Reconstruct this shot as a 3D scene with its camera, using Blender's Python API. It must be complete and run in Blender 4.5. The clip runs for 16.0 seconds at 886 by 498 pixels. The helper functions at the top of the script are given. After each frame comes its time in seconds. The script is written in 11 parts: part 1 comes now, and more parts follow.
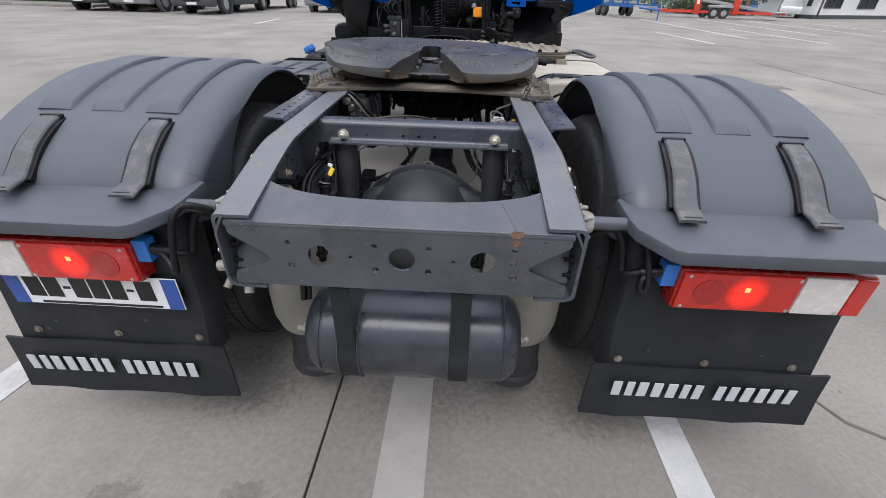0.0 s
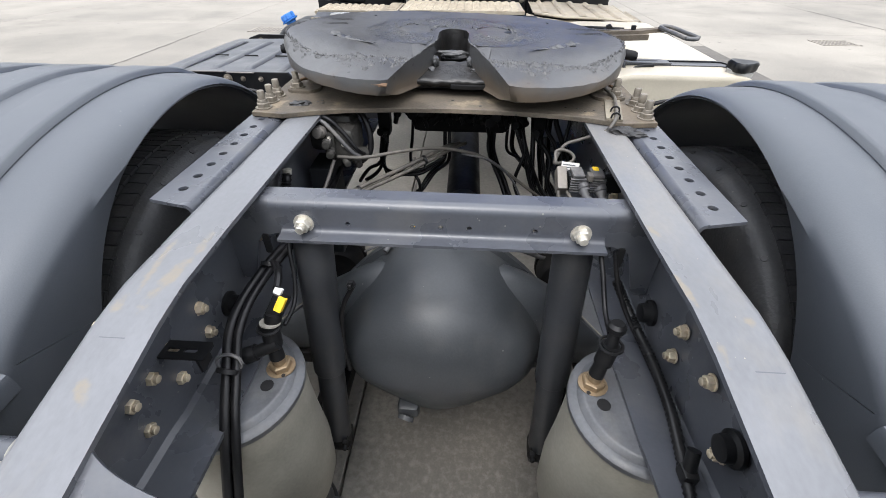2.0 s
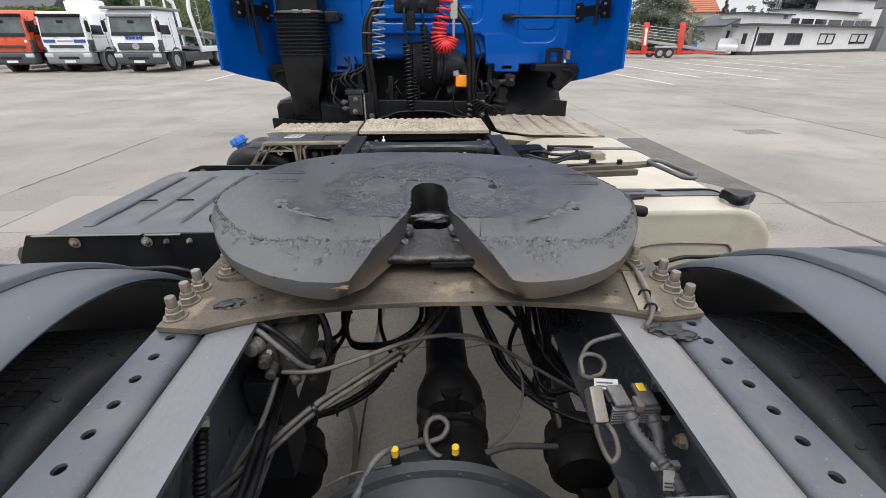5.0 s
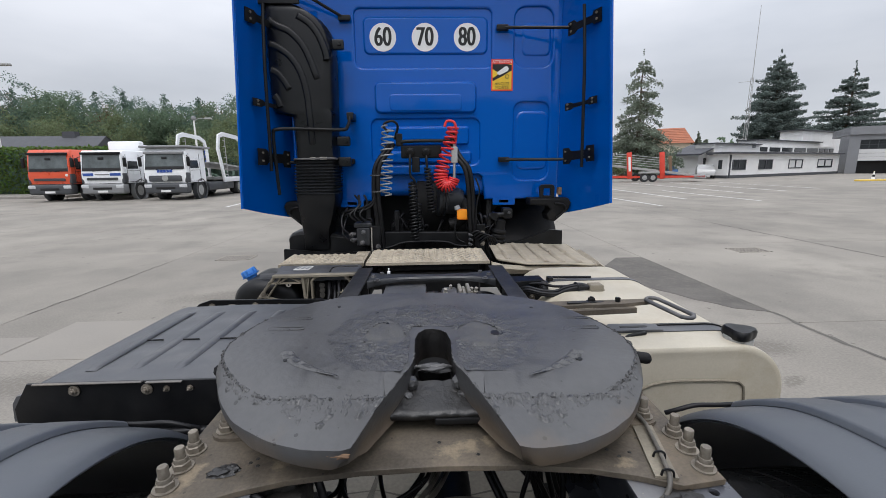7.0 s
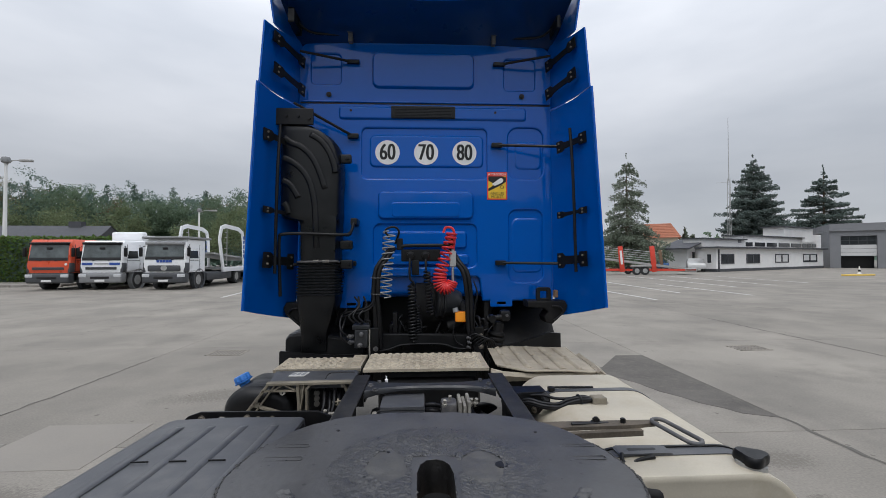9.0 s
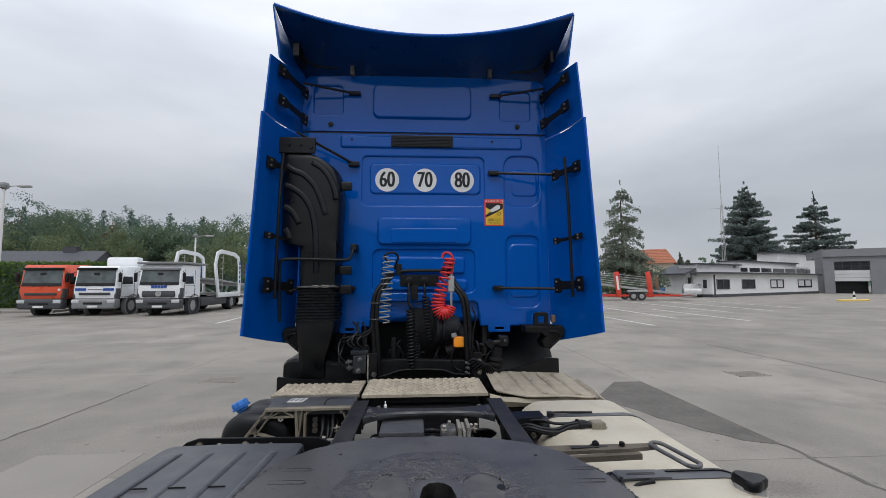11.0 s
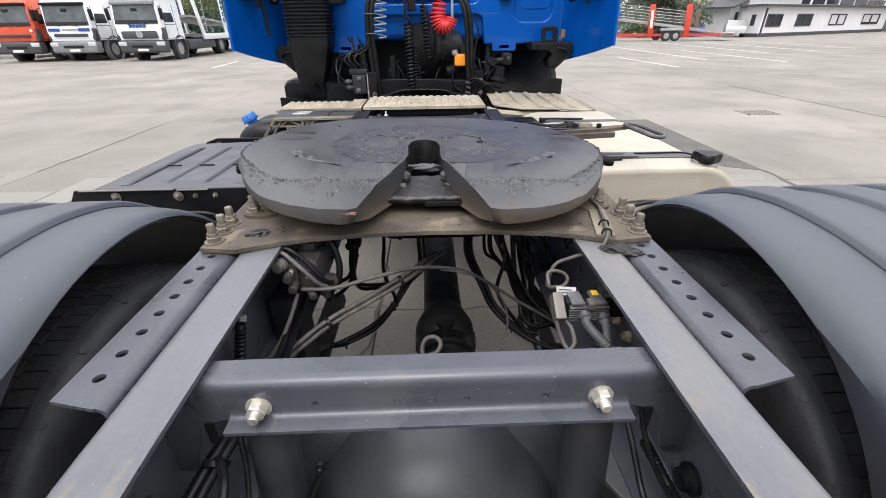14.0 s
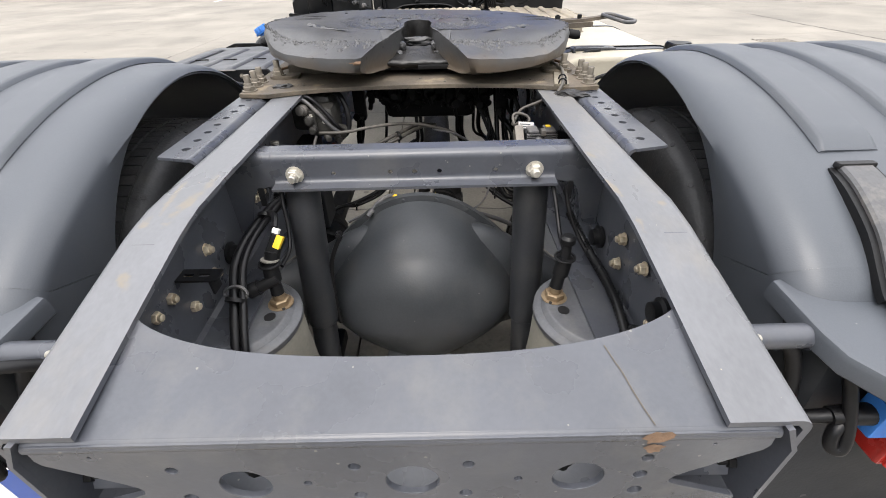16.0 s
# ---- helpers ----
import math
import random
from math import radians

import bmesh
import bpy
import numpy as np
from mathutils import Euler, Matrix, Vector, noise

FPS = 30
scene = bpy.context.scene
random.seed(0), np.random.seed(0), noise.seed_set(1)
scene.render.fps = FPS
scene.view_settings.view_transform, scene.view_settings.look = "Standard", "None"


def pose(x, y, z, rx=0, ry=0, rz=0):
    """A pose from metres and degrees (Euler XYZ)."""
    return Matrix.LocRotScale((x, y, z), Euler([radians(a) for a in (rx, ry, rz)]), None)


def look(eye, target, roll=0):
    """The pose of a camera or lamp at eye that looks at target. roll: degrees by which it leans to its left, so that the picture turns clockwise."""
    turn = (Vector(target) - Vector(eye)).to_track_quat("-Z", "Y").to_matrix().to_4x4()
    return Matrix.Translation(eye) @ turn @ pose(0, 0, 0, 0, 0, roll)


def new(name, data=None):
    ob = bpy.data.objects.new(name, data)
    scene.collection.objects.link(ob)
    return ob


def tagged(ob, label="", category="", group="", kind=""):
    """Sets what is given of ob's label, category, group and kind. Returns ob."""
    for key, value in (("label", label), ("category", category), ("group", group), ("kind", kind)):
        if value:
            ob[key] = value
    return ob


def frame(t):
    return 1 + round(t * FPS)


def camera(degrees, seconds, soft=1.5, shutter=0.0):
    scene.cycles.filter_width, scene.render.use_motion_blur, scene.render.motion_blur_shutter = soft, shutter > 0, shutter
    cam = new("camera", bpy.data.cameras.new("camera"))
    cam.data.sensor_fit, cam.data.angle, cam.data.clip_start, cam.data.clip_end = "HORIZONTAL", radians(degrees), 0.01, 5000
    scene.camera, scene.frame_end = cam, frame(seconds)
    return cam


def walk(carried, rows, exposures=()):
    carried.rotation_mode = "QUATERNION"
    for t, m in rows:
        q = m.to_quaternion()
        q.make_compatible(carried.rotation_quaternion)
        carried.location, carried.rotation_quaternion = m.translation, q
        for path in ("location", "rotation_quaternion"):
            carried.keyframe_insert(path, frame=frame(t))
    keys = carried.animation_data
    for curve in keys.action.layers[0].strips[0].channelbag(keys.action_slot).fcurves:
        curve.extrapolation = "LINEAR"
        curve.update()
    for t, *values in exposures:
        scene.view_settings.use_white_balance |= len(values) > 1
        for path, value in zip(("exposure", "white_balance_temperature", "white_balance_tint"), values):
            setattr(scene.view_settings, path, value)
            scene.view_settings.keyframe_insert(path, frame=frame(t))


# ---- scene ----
cam = camera(93.1, 16.0, soft=0.6)
PATH = [
    (0, (0.14, -0.005, 1.443), (0.085, 1.696, 0.392), 1.7),
    (0.5, (0.134, 0.237, 1.45), (0.048, 1.914, 0.363), 2.5),
    (1, (0.052, 0.433, 1.443), (-0.026, 2.075, 0.304), 2.5),
    (1.5, (0.004, 0.608, 1.449), (-0.064, 2.212, 0.256), 0.8),
    (2, (0.041, 0.766, 1.456), (-0.047, 2.356, 0.246), 0.5),
    (2.5, (0.014, 0.902, 1.449), (-0.078, 2.482, 0.227), -0.2),
    (3, (-0.038, 1.021, 1.465), (-0.058, 2.616, 0.259), -0.2),
    (3.5, (-0.027, 1.089, 1.489), (0.001, 2.75, 0.376), 0.5),
    (4, (-0.008, 1.118, 1.513), (0.047, 2.836, 0.49), 0.0),
    (4.2, (-0.016, 1.132, 1.521), (0.061, 2.858, 0.514), 0.3),
    (6.5, (-0.014, 1.174, 1.611), (0.054, 3.104, 1.09), -0.7),
    (7, (-0.015, 1.162, 1.637), (0.056, 3.124, 1.251), -0.7),
    (7.5, (-0.019, 1.15, 1.659), (0.057, 3.131, 1.391), -0.4),
    (8, (-0.027, 1.134, 1.686), (0.056, 3.127, 1.534), -0.3),
    (8.5, (-0.032, 1.128, 1.715), (0.054, 3.126, 1.676), -0.2),
    (9, (-0.037, 1.129, 1.733), (0.059, 3.126, 1.772), -0.2),
    (9.2, (-0.04, 1.129, 1.74), (0.058, 3.125, 1.814), -0.1),
    (11.3, (-0.062, 1.073, 1.725), (0.054, 3.063, 1.885), -0.3),
    (11.5, (-0.067, 1.069, 1.718), (0.05, 3.063, 1.809), -0.3),
    (12, (-0.053, 1.083, 1.676), (0.049, 3.077, 1.572), -0.5),
    (12.5, (-0.051, 1.087, 1.644), (0.045, 3.057, 1.313), -0.6),
    (13, (-0.046, 1.078, 1.599), (0.039, 3.0, 1.052), -0.7),
    (13.5, (-0.035, 1.047, 1.564), (0.038, 2.91, 0.841), -0.8),
    (14, (0.007, 0.96, 1.517), (0.059, 2.721, 0.57), -0.7),
    (14.5, (0.029, 0.878, 1.494), (0.055, 2.576, 0.439), -0.8),
    (15, (0.009, 0.772, 1.459), (0.012, 2.448, 0.368), -1.2),
    (15.5, (0.007, 0.667, 1.404), (0.008, 2.317, 0.275), -1.5),
    (16, (0.059, 0.573, 1.397), (0.056, 2.209, 0.246), -1.4),
]
EXPOSURE = [(0.0, -0.17, 6180, 15), (0.5, 0.11, 6180, 14), (1.0, 0.22, 6230, 12), (1.5, 0.54, 6310, 11), (3.0, 0.66, 6630, 12), (3.5, 0.5, 6680, 12), (4.2, 0.26, 6630, 12), (6.5, -0.21, 6380, 12), (7.0, -0.33, 6330, 12), (8.0, -0.38, 6280, 11), (9.0, -0.65, 6310, 11), (11.5, -0.66, 6310, 11), (12.5, -0.27, 6330, 13), (13.5, 0.09, 6530, 13), (14.5, 0.5, 6580, 12), (16.0, 0.62, 6780, 12)]
walk(cam, [(t, look(eye, target, roll)) for t, eye, target, roll in PATH], EXPOSURE)

# ---- sky, sun and light ----
world = bpy.data.worlds.new("overcast_sky")
scene.world = world
world.use_nodes = True
wn, wl = world.node_tree.nodes, world.node_tree.links
wn.clear()
w_out = wn.new("ShaderNodeOutputWorld")
w_bg = wn.new("ShaderNodeBackground")
w_sky = wn.new("ShaderNodeTexSky")
w_sky.sky_type, w_sky.sun_disc = "NISHITA", False
w_sky.sun_elevation, w_sky.sun_rotation = radians(61), radians(192)
w_gain = wn.new("ShaderNodeMix")
w_gain.data_type, w_gain.blend_type = "RGBA", "MULTIPLY"
w_gain.inputs["Factor"].default_value = 1.0
w_gain.inputs["B"].default_value = (0.10, 0.10, 0.10, 1)
wl.new(w_sky.outputs["Color"], w_gain.inputs["A"])
w_co = wn.new("ShaderNodeTexCoord")
w_map = wn.new("ShaderNodeMapping")
w_map.inputs["Scale"].default_value = (1.0, 1.0, 3.2)
wl.new(w_co.outputs["Generated"], w_map.inputs["Vector"])
w_noise = wn.new("ShaderNodeTexNoise")
w_noise.inputs["Scale"].default_value = 2.6
w_noise.inputs["Detail"].default_value = 5.0
w_noise.inputs["Roughness"].default_value = 0.48
wl.new(w_map.outputs["Vector"], w_noise.inputs["Vector"])
w_ramp = wn.new("ShaderNodeValToRGB")
w_ramp.color_ramp.elements[0].position, w_ramp.color_ramp.elements[0].color = 0.32, (0.685, 0.715, 0.755, 1)
w_ramp.color_ramp.elements[1].position, w_ramp.color_ramp.elements[1].color = 0.68, (0.86, 0.88, 0.91, 1)
wl.new(w_noise.outputs["Fac"], w_ramp.inputs["Fac"])
w_mix = wn.new("ShaderNodeMix")
w_mix.data_type = "RGBA"
w_mix.inputs["Factor"].default_value = 0.88
wl.new(w_gain.outputs["Result"], w_mix.inputs["A"])
wl.new(w_ramp.outputs["Color"], w_mix.inputs["B"])
# an overcast sky is brighter overhead than at the horizon
w_sep = wn.new("ShaderNodeSeparateXYZ")
wl.new(w_co.outputs["Generated"], w_sep.inputs["Vector"])
w_up = wn.new("ShaderNodeMapRange")
w_up.inputs["From Min"].default_value, w_up.inputs["From Max"].default_value = 0.15, 1.0
w_up.inputs["To Min"].default_value, w_up.inputs["To Max"].default_value = 1.06, 3.2
wl.new(w_sep.outputs["Z"], w_up.inputs["Value"])
wl.new(w_mix.outputs["Result"], w_bg.inputs["Color"])
wl.new(w_up.outputs["Result"], w_bg.inputs["Strength"])
wl.new(w_bg.outputs["Background"], w_out.inputs["Surface"])

sun = new("sun", bpy.data.lights.new("sun", "SUN"))
sun.data.energy, sun.data.angle, sun.data.color = 1.5, radians(30), (1.0, 0.97, 0.93)
sun.matrix_world = look((-3, -14, 26), (0, 0, 0))

# ---- materials ----


def mat(name, col, rough=0.5, metal=0.0, var=0.18, scale=6.0, grain=150.0, bump=0.15, dirt=None, dirt_amt=0.4, dirt_scale=5.0,
        coat=0.0, rand=0.0, rough_var=0.12, emit=0.0, alpha=None, spec=0.5, stretch=(1, 1, 1), speck=0.0, speck_col=(0.4, 0.38, 0.34), speck_part=0.25, speck_size=0.11):
    m = bpy.data.materials.new(name)
    m.use_nodes = True
    n, l = m.node_tree.nodes, m.node_tree.links
    b = n["Principled BSDF"]
    geo = n.new("ShaderNodeNewGeometry")
    mp = n.new("ShaderNodeMapping")
    mp.inputs["Scale"].default_value = stretch
    l.new(geo.outputs["Position"], mp.inputs["Vector"])
    n1, n2 = n.new("ShaderNodeTexNoise"), n.new("ShaderNodeTexNoise")
    n1.inputs["Scale"].default_value, n1.inputs["Detail"].default_value = scale, 6
    n2.inputs["Scale"].default_value, n2.inputs["Detail"].default_value = grain, 3
    for k in (n1, n2):
        l.new(mp.outputs["Vector"], k.inputs["Vector"])
    add = n.new("ShaderNodeMath")
    add.operation = "MULTIPLY_ADD"
    add.inputs[1].default_value = 0.45
    l.new(n2.outputs["Fac"], add.inputs[0])
    l.new(n1.outputs["Fac"], add.inputs[2])
    rng = n.new("ShaderNodeMapRange")
    rng.inputs["From Min"].default_value, rng.inputs["From Max"].default_value = 0.45, 1.0
    rng.inputs["To Min"].default_value, rng.inputs["To Max"].default_value = 1 - var, 1 + var
    l.new(add.outputs["Value"], rng.inputs["Value"])
    hsv = n.new("ShaderNodeHueSaturation")
    hsv.inputs["Color"].default_value = (*col, 1)
    last = rng.outputs["Result"]
    if rand:
        oi = n.new("ShaderNodeObjectInfo")
        r2 = n.new("ShaderNodeMapRange")
        r2.inputs["To Min"].default_value, r2.inputs["To Max"].default_value = 1 - rand, 1 + rand
        l.new(oi.outputs["Random"], r2.inputs["Value"])
        mul = n.new("ShaderNodeMath")
        mul.operation = "MULTIPLY"
        l.new(last, mul.inputs[0])
        l.new(r2.outputs["Result"], mul.inputs[1])
        last = mul.outputs["Value"]
    l.new(last, hsv.inputs["Value"])
    colour = hsv.outputs["Color"]
    if dirt:
        n3 = n.new("ShaderNodeTexNoise")
        n3.inputs["Scale"].default_value, n3.inputs["Detail"].default_value, n3.inputs["Roughness"].default_value = dirt_scale, 8, 0.68
        l.new(mp.outputs["Vector"], n3.inputs["Vector"])
        r3 = n.new("ShaderNodeMapRange")
        r3.inputs["From Min"].default_value, r3.inputs["From Max"].default_value = 0.5, 0.72
        r3.inputs["To Max"].default_value = dirt_amt
        l.new(n3.outputs["Fac"], r3.inputs["Value"])
        mx = n.new("ShaderNodeMix")
        mx.data_type = "RGBA"
        mx.inputs["B"].default_value = (*dirt, 1)
        l.new(r3.outputs["Result"], mx.inputs["Factor"])
        l.new(colour, mx.inputs["A"])
        colour = mx.outputs["Result"]
    if speck:
        # scattered flecks: dust, chips or pits
        vo = n.new("ShaderNodeTexVoronoi")
        vo.inputs["Scale"].default_value = speck
        l.new(geo.outputs["Position"], vo.inputs["Vector"])
        sep = n.new("ShaderNodeSeparateColor")
        l.new(vo.outputs["Color"], sep.inputs["Color"])
        size = n.new("ShaderNodeMath")
        size.operation, size.inputs[1].default_value = "MULTIPLY", speck_size
        l.new(sep.outputs["Green"], size.inputs[0])
        near = n.new("ShaderNodeMath")
        near.operation = "LESS_THAN"
        l.new(vo.outputs["Distance"], near.inputs[0])
        l.new(size.outputs["Value"], near.inputs[1])
        some = n.new("ShaderNodeMath")
        some.operation, some.inputs[1].default_value = "LESS_THAN", speck_part
        l.new(sep.outputs["Red"], some.inputs[0])
        both = n.new("ShaderNodeMath")
        both.operation = "MULTIPLY"
        l.new(near.outputs["Value"], both.inputs[0])
        l.new(some.outputs["Value"], both.inputs[1])
        soft = n.new("ShaderNodeMath")
        soft.operation, soft.inputs[1].default_value = "MULTIPLY", 0.75
        l.new(both.outputs["Value"], soft.inputs[0])
        ms = n.new("ShaderNodeMix")
        ms.data_type = "RGBA"
        ms.inputs["B"].default_value = (*speck_col, 1)
        l.new(soft.outputs["Value"], ms.inputs["Factor"])
        l.new(colour, ms.inputs["A"])
        colour = ms.outputs["Result"]
    l.new(colour, b.inputs["Base Color"])
    rr = n.new("ShaderNodeMapRange")
    rr.inputs["From Min"].default_value, rr.inputs["From Max"].default_value = 0.3, 0.7
    rr.inputs["To Min"].default_value, rr.inputs["To Max"].default_value = max(rough - rough_var, 0.02), min(rough + rough_var, 1)
    l.new(n1.outputs["Fac"], rr.inputs["Value"])
    l.new(rr.outputs["Result"], b.inputs["Roughness"])
    b.inputs["Metallic"].default_value = metal
    b.inputs["Specular IOR Level"].default_value = spec
    b.inputs["Coat Weight"].default_value = coat
    b.inputs["Coat Roughness"].default_value = 0.06
    if emit:
        b.inputs["Emission Color"].default_value = (*col, 1)
        b.inputs["Emission Strength"].default_value = emit
    if bump:
        bp = n.new("ShaderNodeBump")
        bp.inputs["Strength"].default_value = bump
        bp.inputs["Distance"].default_value = 0.004
        l.new(add.outputs["Value"], bp.inputs["Height"])
        l.new(bp.outputs["Normal"], b.inputs["Normal"])
    return m


M_FRAME = mat("chassis_paint", (0.0605, 0.0646, 0.0761), 0.31, var=0.18, scale=9, bump=0.08, dirt=(0.1637, 0.1555, 0.1391), dirt_amt=0.28, dirt_scale=7, speck=60, speck_col=(0.2210, 0.2128, 0.1882), speck_part=0.3, speck_size=0.12, spec=0.6)
# Worn paint whose tone is also raised for the sky light on top faces.
M_FRAME_WORN_LIT = mat("worn_lit_chassis_paint", (0.1254, 0.1285, 0.1367), 0.36, var=0.2, scale=9, bump=0.08, dirt=(0.2416, 0.2107, 0.1593), dirt_amt=0.5, dirt_scale=3.2, stretch=(1, 0.5, 1), speck=80, speck_col=(0.3085, 0.2725, 0.2159), speck_part=0.25, speck_size=0.11)


def wear_shade_spots(m, spots, col):
    """Ragged patches of another colour, for wear, stains or shade: centre and half sizes of each, in plan."""
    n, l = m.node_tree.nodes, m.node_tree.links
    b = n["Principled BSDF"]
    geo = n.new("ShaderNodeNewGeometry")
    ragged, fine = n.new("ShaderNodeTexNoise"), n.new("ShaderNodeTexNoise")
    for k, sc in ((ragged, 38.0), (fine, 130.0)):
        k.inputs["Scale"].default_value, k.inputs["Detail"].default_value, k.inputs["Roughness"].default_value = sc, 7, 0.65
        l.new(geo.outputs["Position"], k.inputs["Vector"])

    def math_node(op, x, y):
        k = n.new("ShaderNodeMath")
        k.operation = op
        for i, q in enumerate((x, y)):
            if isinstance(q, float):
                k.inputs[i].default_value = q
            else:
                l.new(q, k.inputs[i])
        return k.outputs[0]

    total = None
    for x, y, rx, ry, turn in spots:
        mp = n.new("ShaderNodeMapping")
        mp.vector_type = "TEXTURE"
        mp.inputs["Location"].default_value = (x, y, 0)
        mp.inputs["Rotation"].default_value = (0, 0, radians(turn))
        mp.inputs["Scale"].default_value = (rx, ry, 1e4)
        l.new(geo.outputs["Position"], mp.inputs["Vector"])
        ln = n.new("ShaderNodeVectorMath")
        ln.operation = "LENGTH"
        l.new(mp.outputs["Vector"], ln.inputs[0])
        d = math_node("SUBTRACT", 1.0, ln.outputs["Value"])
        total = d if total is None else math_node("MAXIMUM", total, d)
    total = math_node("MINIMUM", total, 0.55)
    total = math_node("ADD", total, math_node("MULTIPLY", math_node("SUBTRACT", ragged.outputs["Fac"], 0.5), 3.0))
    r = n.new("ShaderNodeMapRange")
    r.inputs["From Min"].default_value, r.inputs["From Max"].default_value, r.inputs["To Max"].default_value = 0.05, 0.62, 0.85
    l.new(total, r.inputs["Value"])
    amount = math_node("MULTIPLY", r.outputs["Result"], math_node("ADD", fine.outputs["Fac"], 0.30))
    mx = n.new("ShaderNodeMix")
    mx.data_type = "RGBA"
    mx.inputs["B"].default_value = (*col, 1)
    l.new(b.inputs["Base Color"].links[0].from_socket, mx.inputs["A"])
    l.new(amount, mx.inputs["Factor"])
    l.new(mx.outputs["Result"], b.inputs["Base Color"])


wear_shade_spots(M_FRAME_WORN_LIT, ((-0.360, 1.185, 0.012, 0.050, -6), (-0.352, 1.245, 0.008, 0.045, 0), (-0.395, 1.215, 0.007, 0.060, 8), (-0.40, 1.13, 0.010, 0.02, 0), (-0.375, 1.02, 0.010, 0.02, 30),
                   (0.350, 1.337, 0.007, 0.020, 20), (0.345, 1.205, 0.006, 0.040, 8), (0.405, 1.150, 0.008, 0.010, 0), (0.352, 1.10, 0.006, 0.02, 0)), (0.185, 0.155, 0.110))
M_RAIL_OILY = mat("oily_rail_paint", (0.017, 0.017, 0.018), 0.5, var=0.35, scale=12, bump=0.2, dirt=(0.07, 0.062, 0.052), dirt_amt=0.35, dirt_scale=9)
M_AXLE = mat("axle_paint", (0.0413, 0.0450, 0.0495), 0.48, var=0.2, scale=12, bump=0.14, dirt=(0.1050, 0.0975, 0.0863), dirt_amt=0.25, dirt_scale=8, speck=40, speck_col=(0.1800, 0.1725, 0.1575), speck_part=0.12, speck_size=0.12)
M_GUARD = mat("guard_plastic", (0.0657, 0.0729, 0.0846), 0.44, var=0.14, scale=4, grain=420, bump=0.10, dirt=(0.1980, 0.1980, 0.1980), dirt_amt=0.14, dirt_scale=3, speck=45, speck_col=(0.1980, 0.1980, 0.1980), speck_part=0.2, speck_size=0.08)
M_STRAP = mat("strap_rubber", (0.075, 0.075, 0.078), 0.5, var=0.3, scale=14, bump=0.1, dirt=(0.26, 0.23, 0.2), dirt_amt=0.5, dirt_scale=16)
M_BLACK = mat("black_plastic", (0.0062, 0.0064, 0.0072), 0.42, var=0.25, scale=12, bump=0.1, dirt=(0.06, 0.055, 0.05), dirt_amt=0.12, dirt_scale=9, spec=0.3)
M_DUCT = mat("duct_plastic", (0.0045, 0.0048, 0.0056), 0.36, var=0.2, scale=8, bump=0.06, dirt=(0.0350, 0.0315, 0.0280), dirt_amt=0.12, dirt_scale=6, spec=0.4)
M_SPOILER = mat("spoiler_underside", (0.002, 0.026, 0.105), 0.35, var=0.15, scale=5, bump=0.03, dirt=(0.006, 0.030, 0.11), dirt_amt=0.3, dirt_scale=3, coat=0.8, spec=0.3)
M_GRIME = mat("grimy_black_metal", (0.006, 0.006, 0.0065), 0.6, var=0.4, scale=18, bump=0.3, dirt=(0.038, 0.032, 0.025), dirt_amt=0.28, dirt_scale=14, spec=0.25)
M_HOSE = mat("hose_rubber", (0.006, 0.006, 0.007), 0.42, var=0.3, scale=20, bump=0.1, dirt=(0.04, 0.035, 0.029), dirt_amt=0.2, dirt_scale=20, spec=0.3)
M_HOSE_DUSTY = mat("dusty_hose_rubber", (0.085, 0.078, 0.068), 0.62, var=0.35, scale=20, bump=0.1, dirt=(0.22, 0.195, 0.155), dirt_amt=0.45, dirt_scale=20)
M_FLAP = mat("flap_rubber", (0.0132, 0.0147, 0.0174), 0.6, var=0.22, scale=5, bump=0.2, dirt=(0.0600, 0.0600, 0.0600), dirt_amt=0.25, dirt_scale=6, spec=0.35, speck=24, speck_col=(0.0660, 0.0660, 0.0660), speck_part=0.2, speck_size=0.15)
M_TYRE = mat("tyre_rubber", (0.026, 0.0265, 0.028), 0.58, var=0.4, scale=22, bump=0.6, speck=70, speck_col=(0.13, 0.12, 0.10), speck_part=0.12, speck_size=0.14, dirt=(0.065, 0.058, 0.050), dirt_amt=0.4, dirt_scale=7)
M_SHOCK = mat("shock_paint", (0.0234, 0.0252, 0.0288), 0.45, var=0.25, scale=14, bump=0.12, dirt=(0.0900, 0.0828, 0.0720), dirt_amt=0.25, dirt_scale=9)
M_RESERVOIR = mat("reservoir_paint", (0.0292, 0.0325, 0.0404), 0.28, var=0.15, scale=10, bump=0.05, dirt=(0.1122, 0.1066, 0.1010), dirt_amt=0.3, dirt_scale=6)
M_RIM = mat("rim_steel", (0.14, 0.13, 0.12), 0.5, 0.3, var=0.3, scale=9, bump=0.2, dirt=(0.23, 0.19, 0.14), dirt_amt=0.6)
M_PLATE = mat("dusty_plate_steel", (0.0915, 0.0757, 0.0572), 0.66, 0.1, var=0.5, scale=11, bump=0.4, dirt=(0.2552, 0.1980, 0.1338), dirt_amt=0.6, dirt_scale=5, speck=60, speck_col=(0.0378, 0.0334, 0.0282), speck_part=0.25, speck_size=0.22)
M_ZINC = mat("zinc_bolt", (0.56, 0.53, 0.47), 0.42, 0.65, var=0.25, scale=40, bump=0.1, dirt=(0.3, 0.24, 0.16), dirt_amt=0.35, dirt_scale=60, rand=0.12)
M_ZINC_WEB = mat("dusty_zinc_bolt", (0.5000, 0.4312, 0.3250), 0.5, 0.5, var=0.3, scale=40, bump=0.15, dirt=(0.3000, 0.2063, 0.1063), dirt_amt=0.6, dirt_scale=45, rand=0.3)
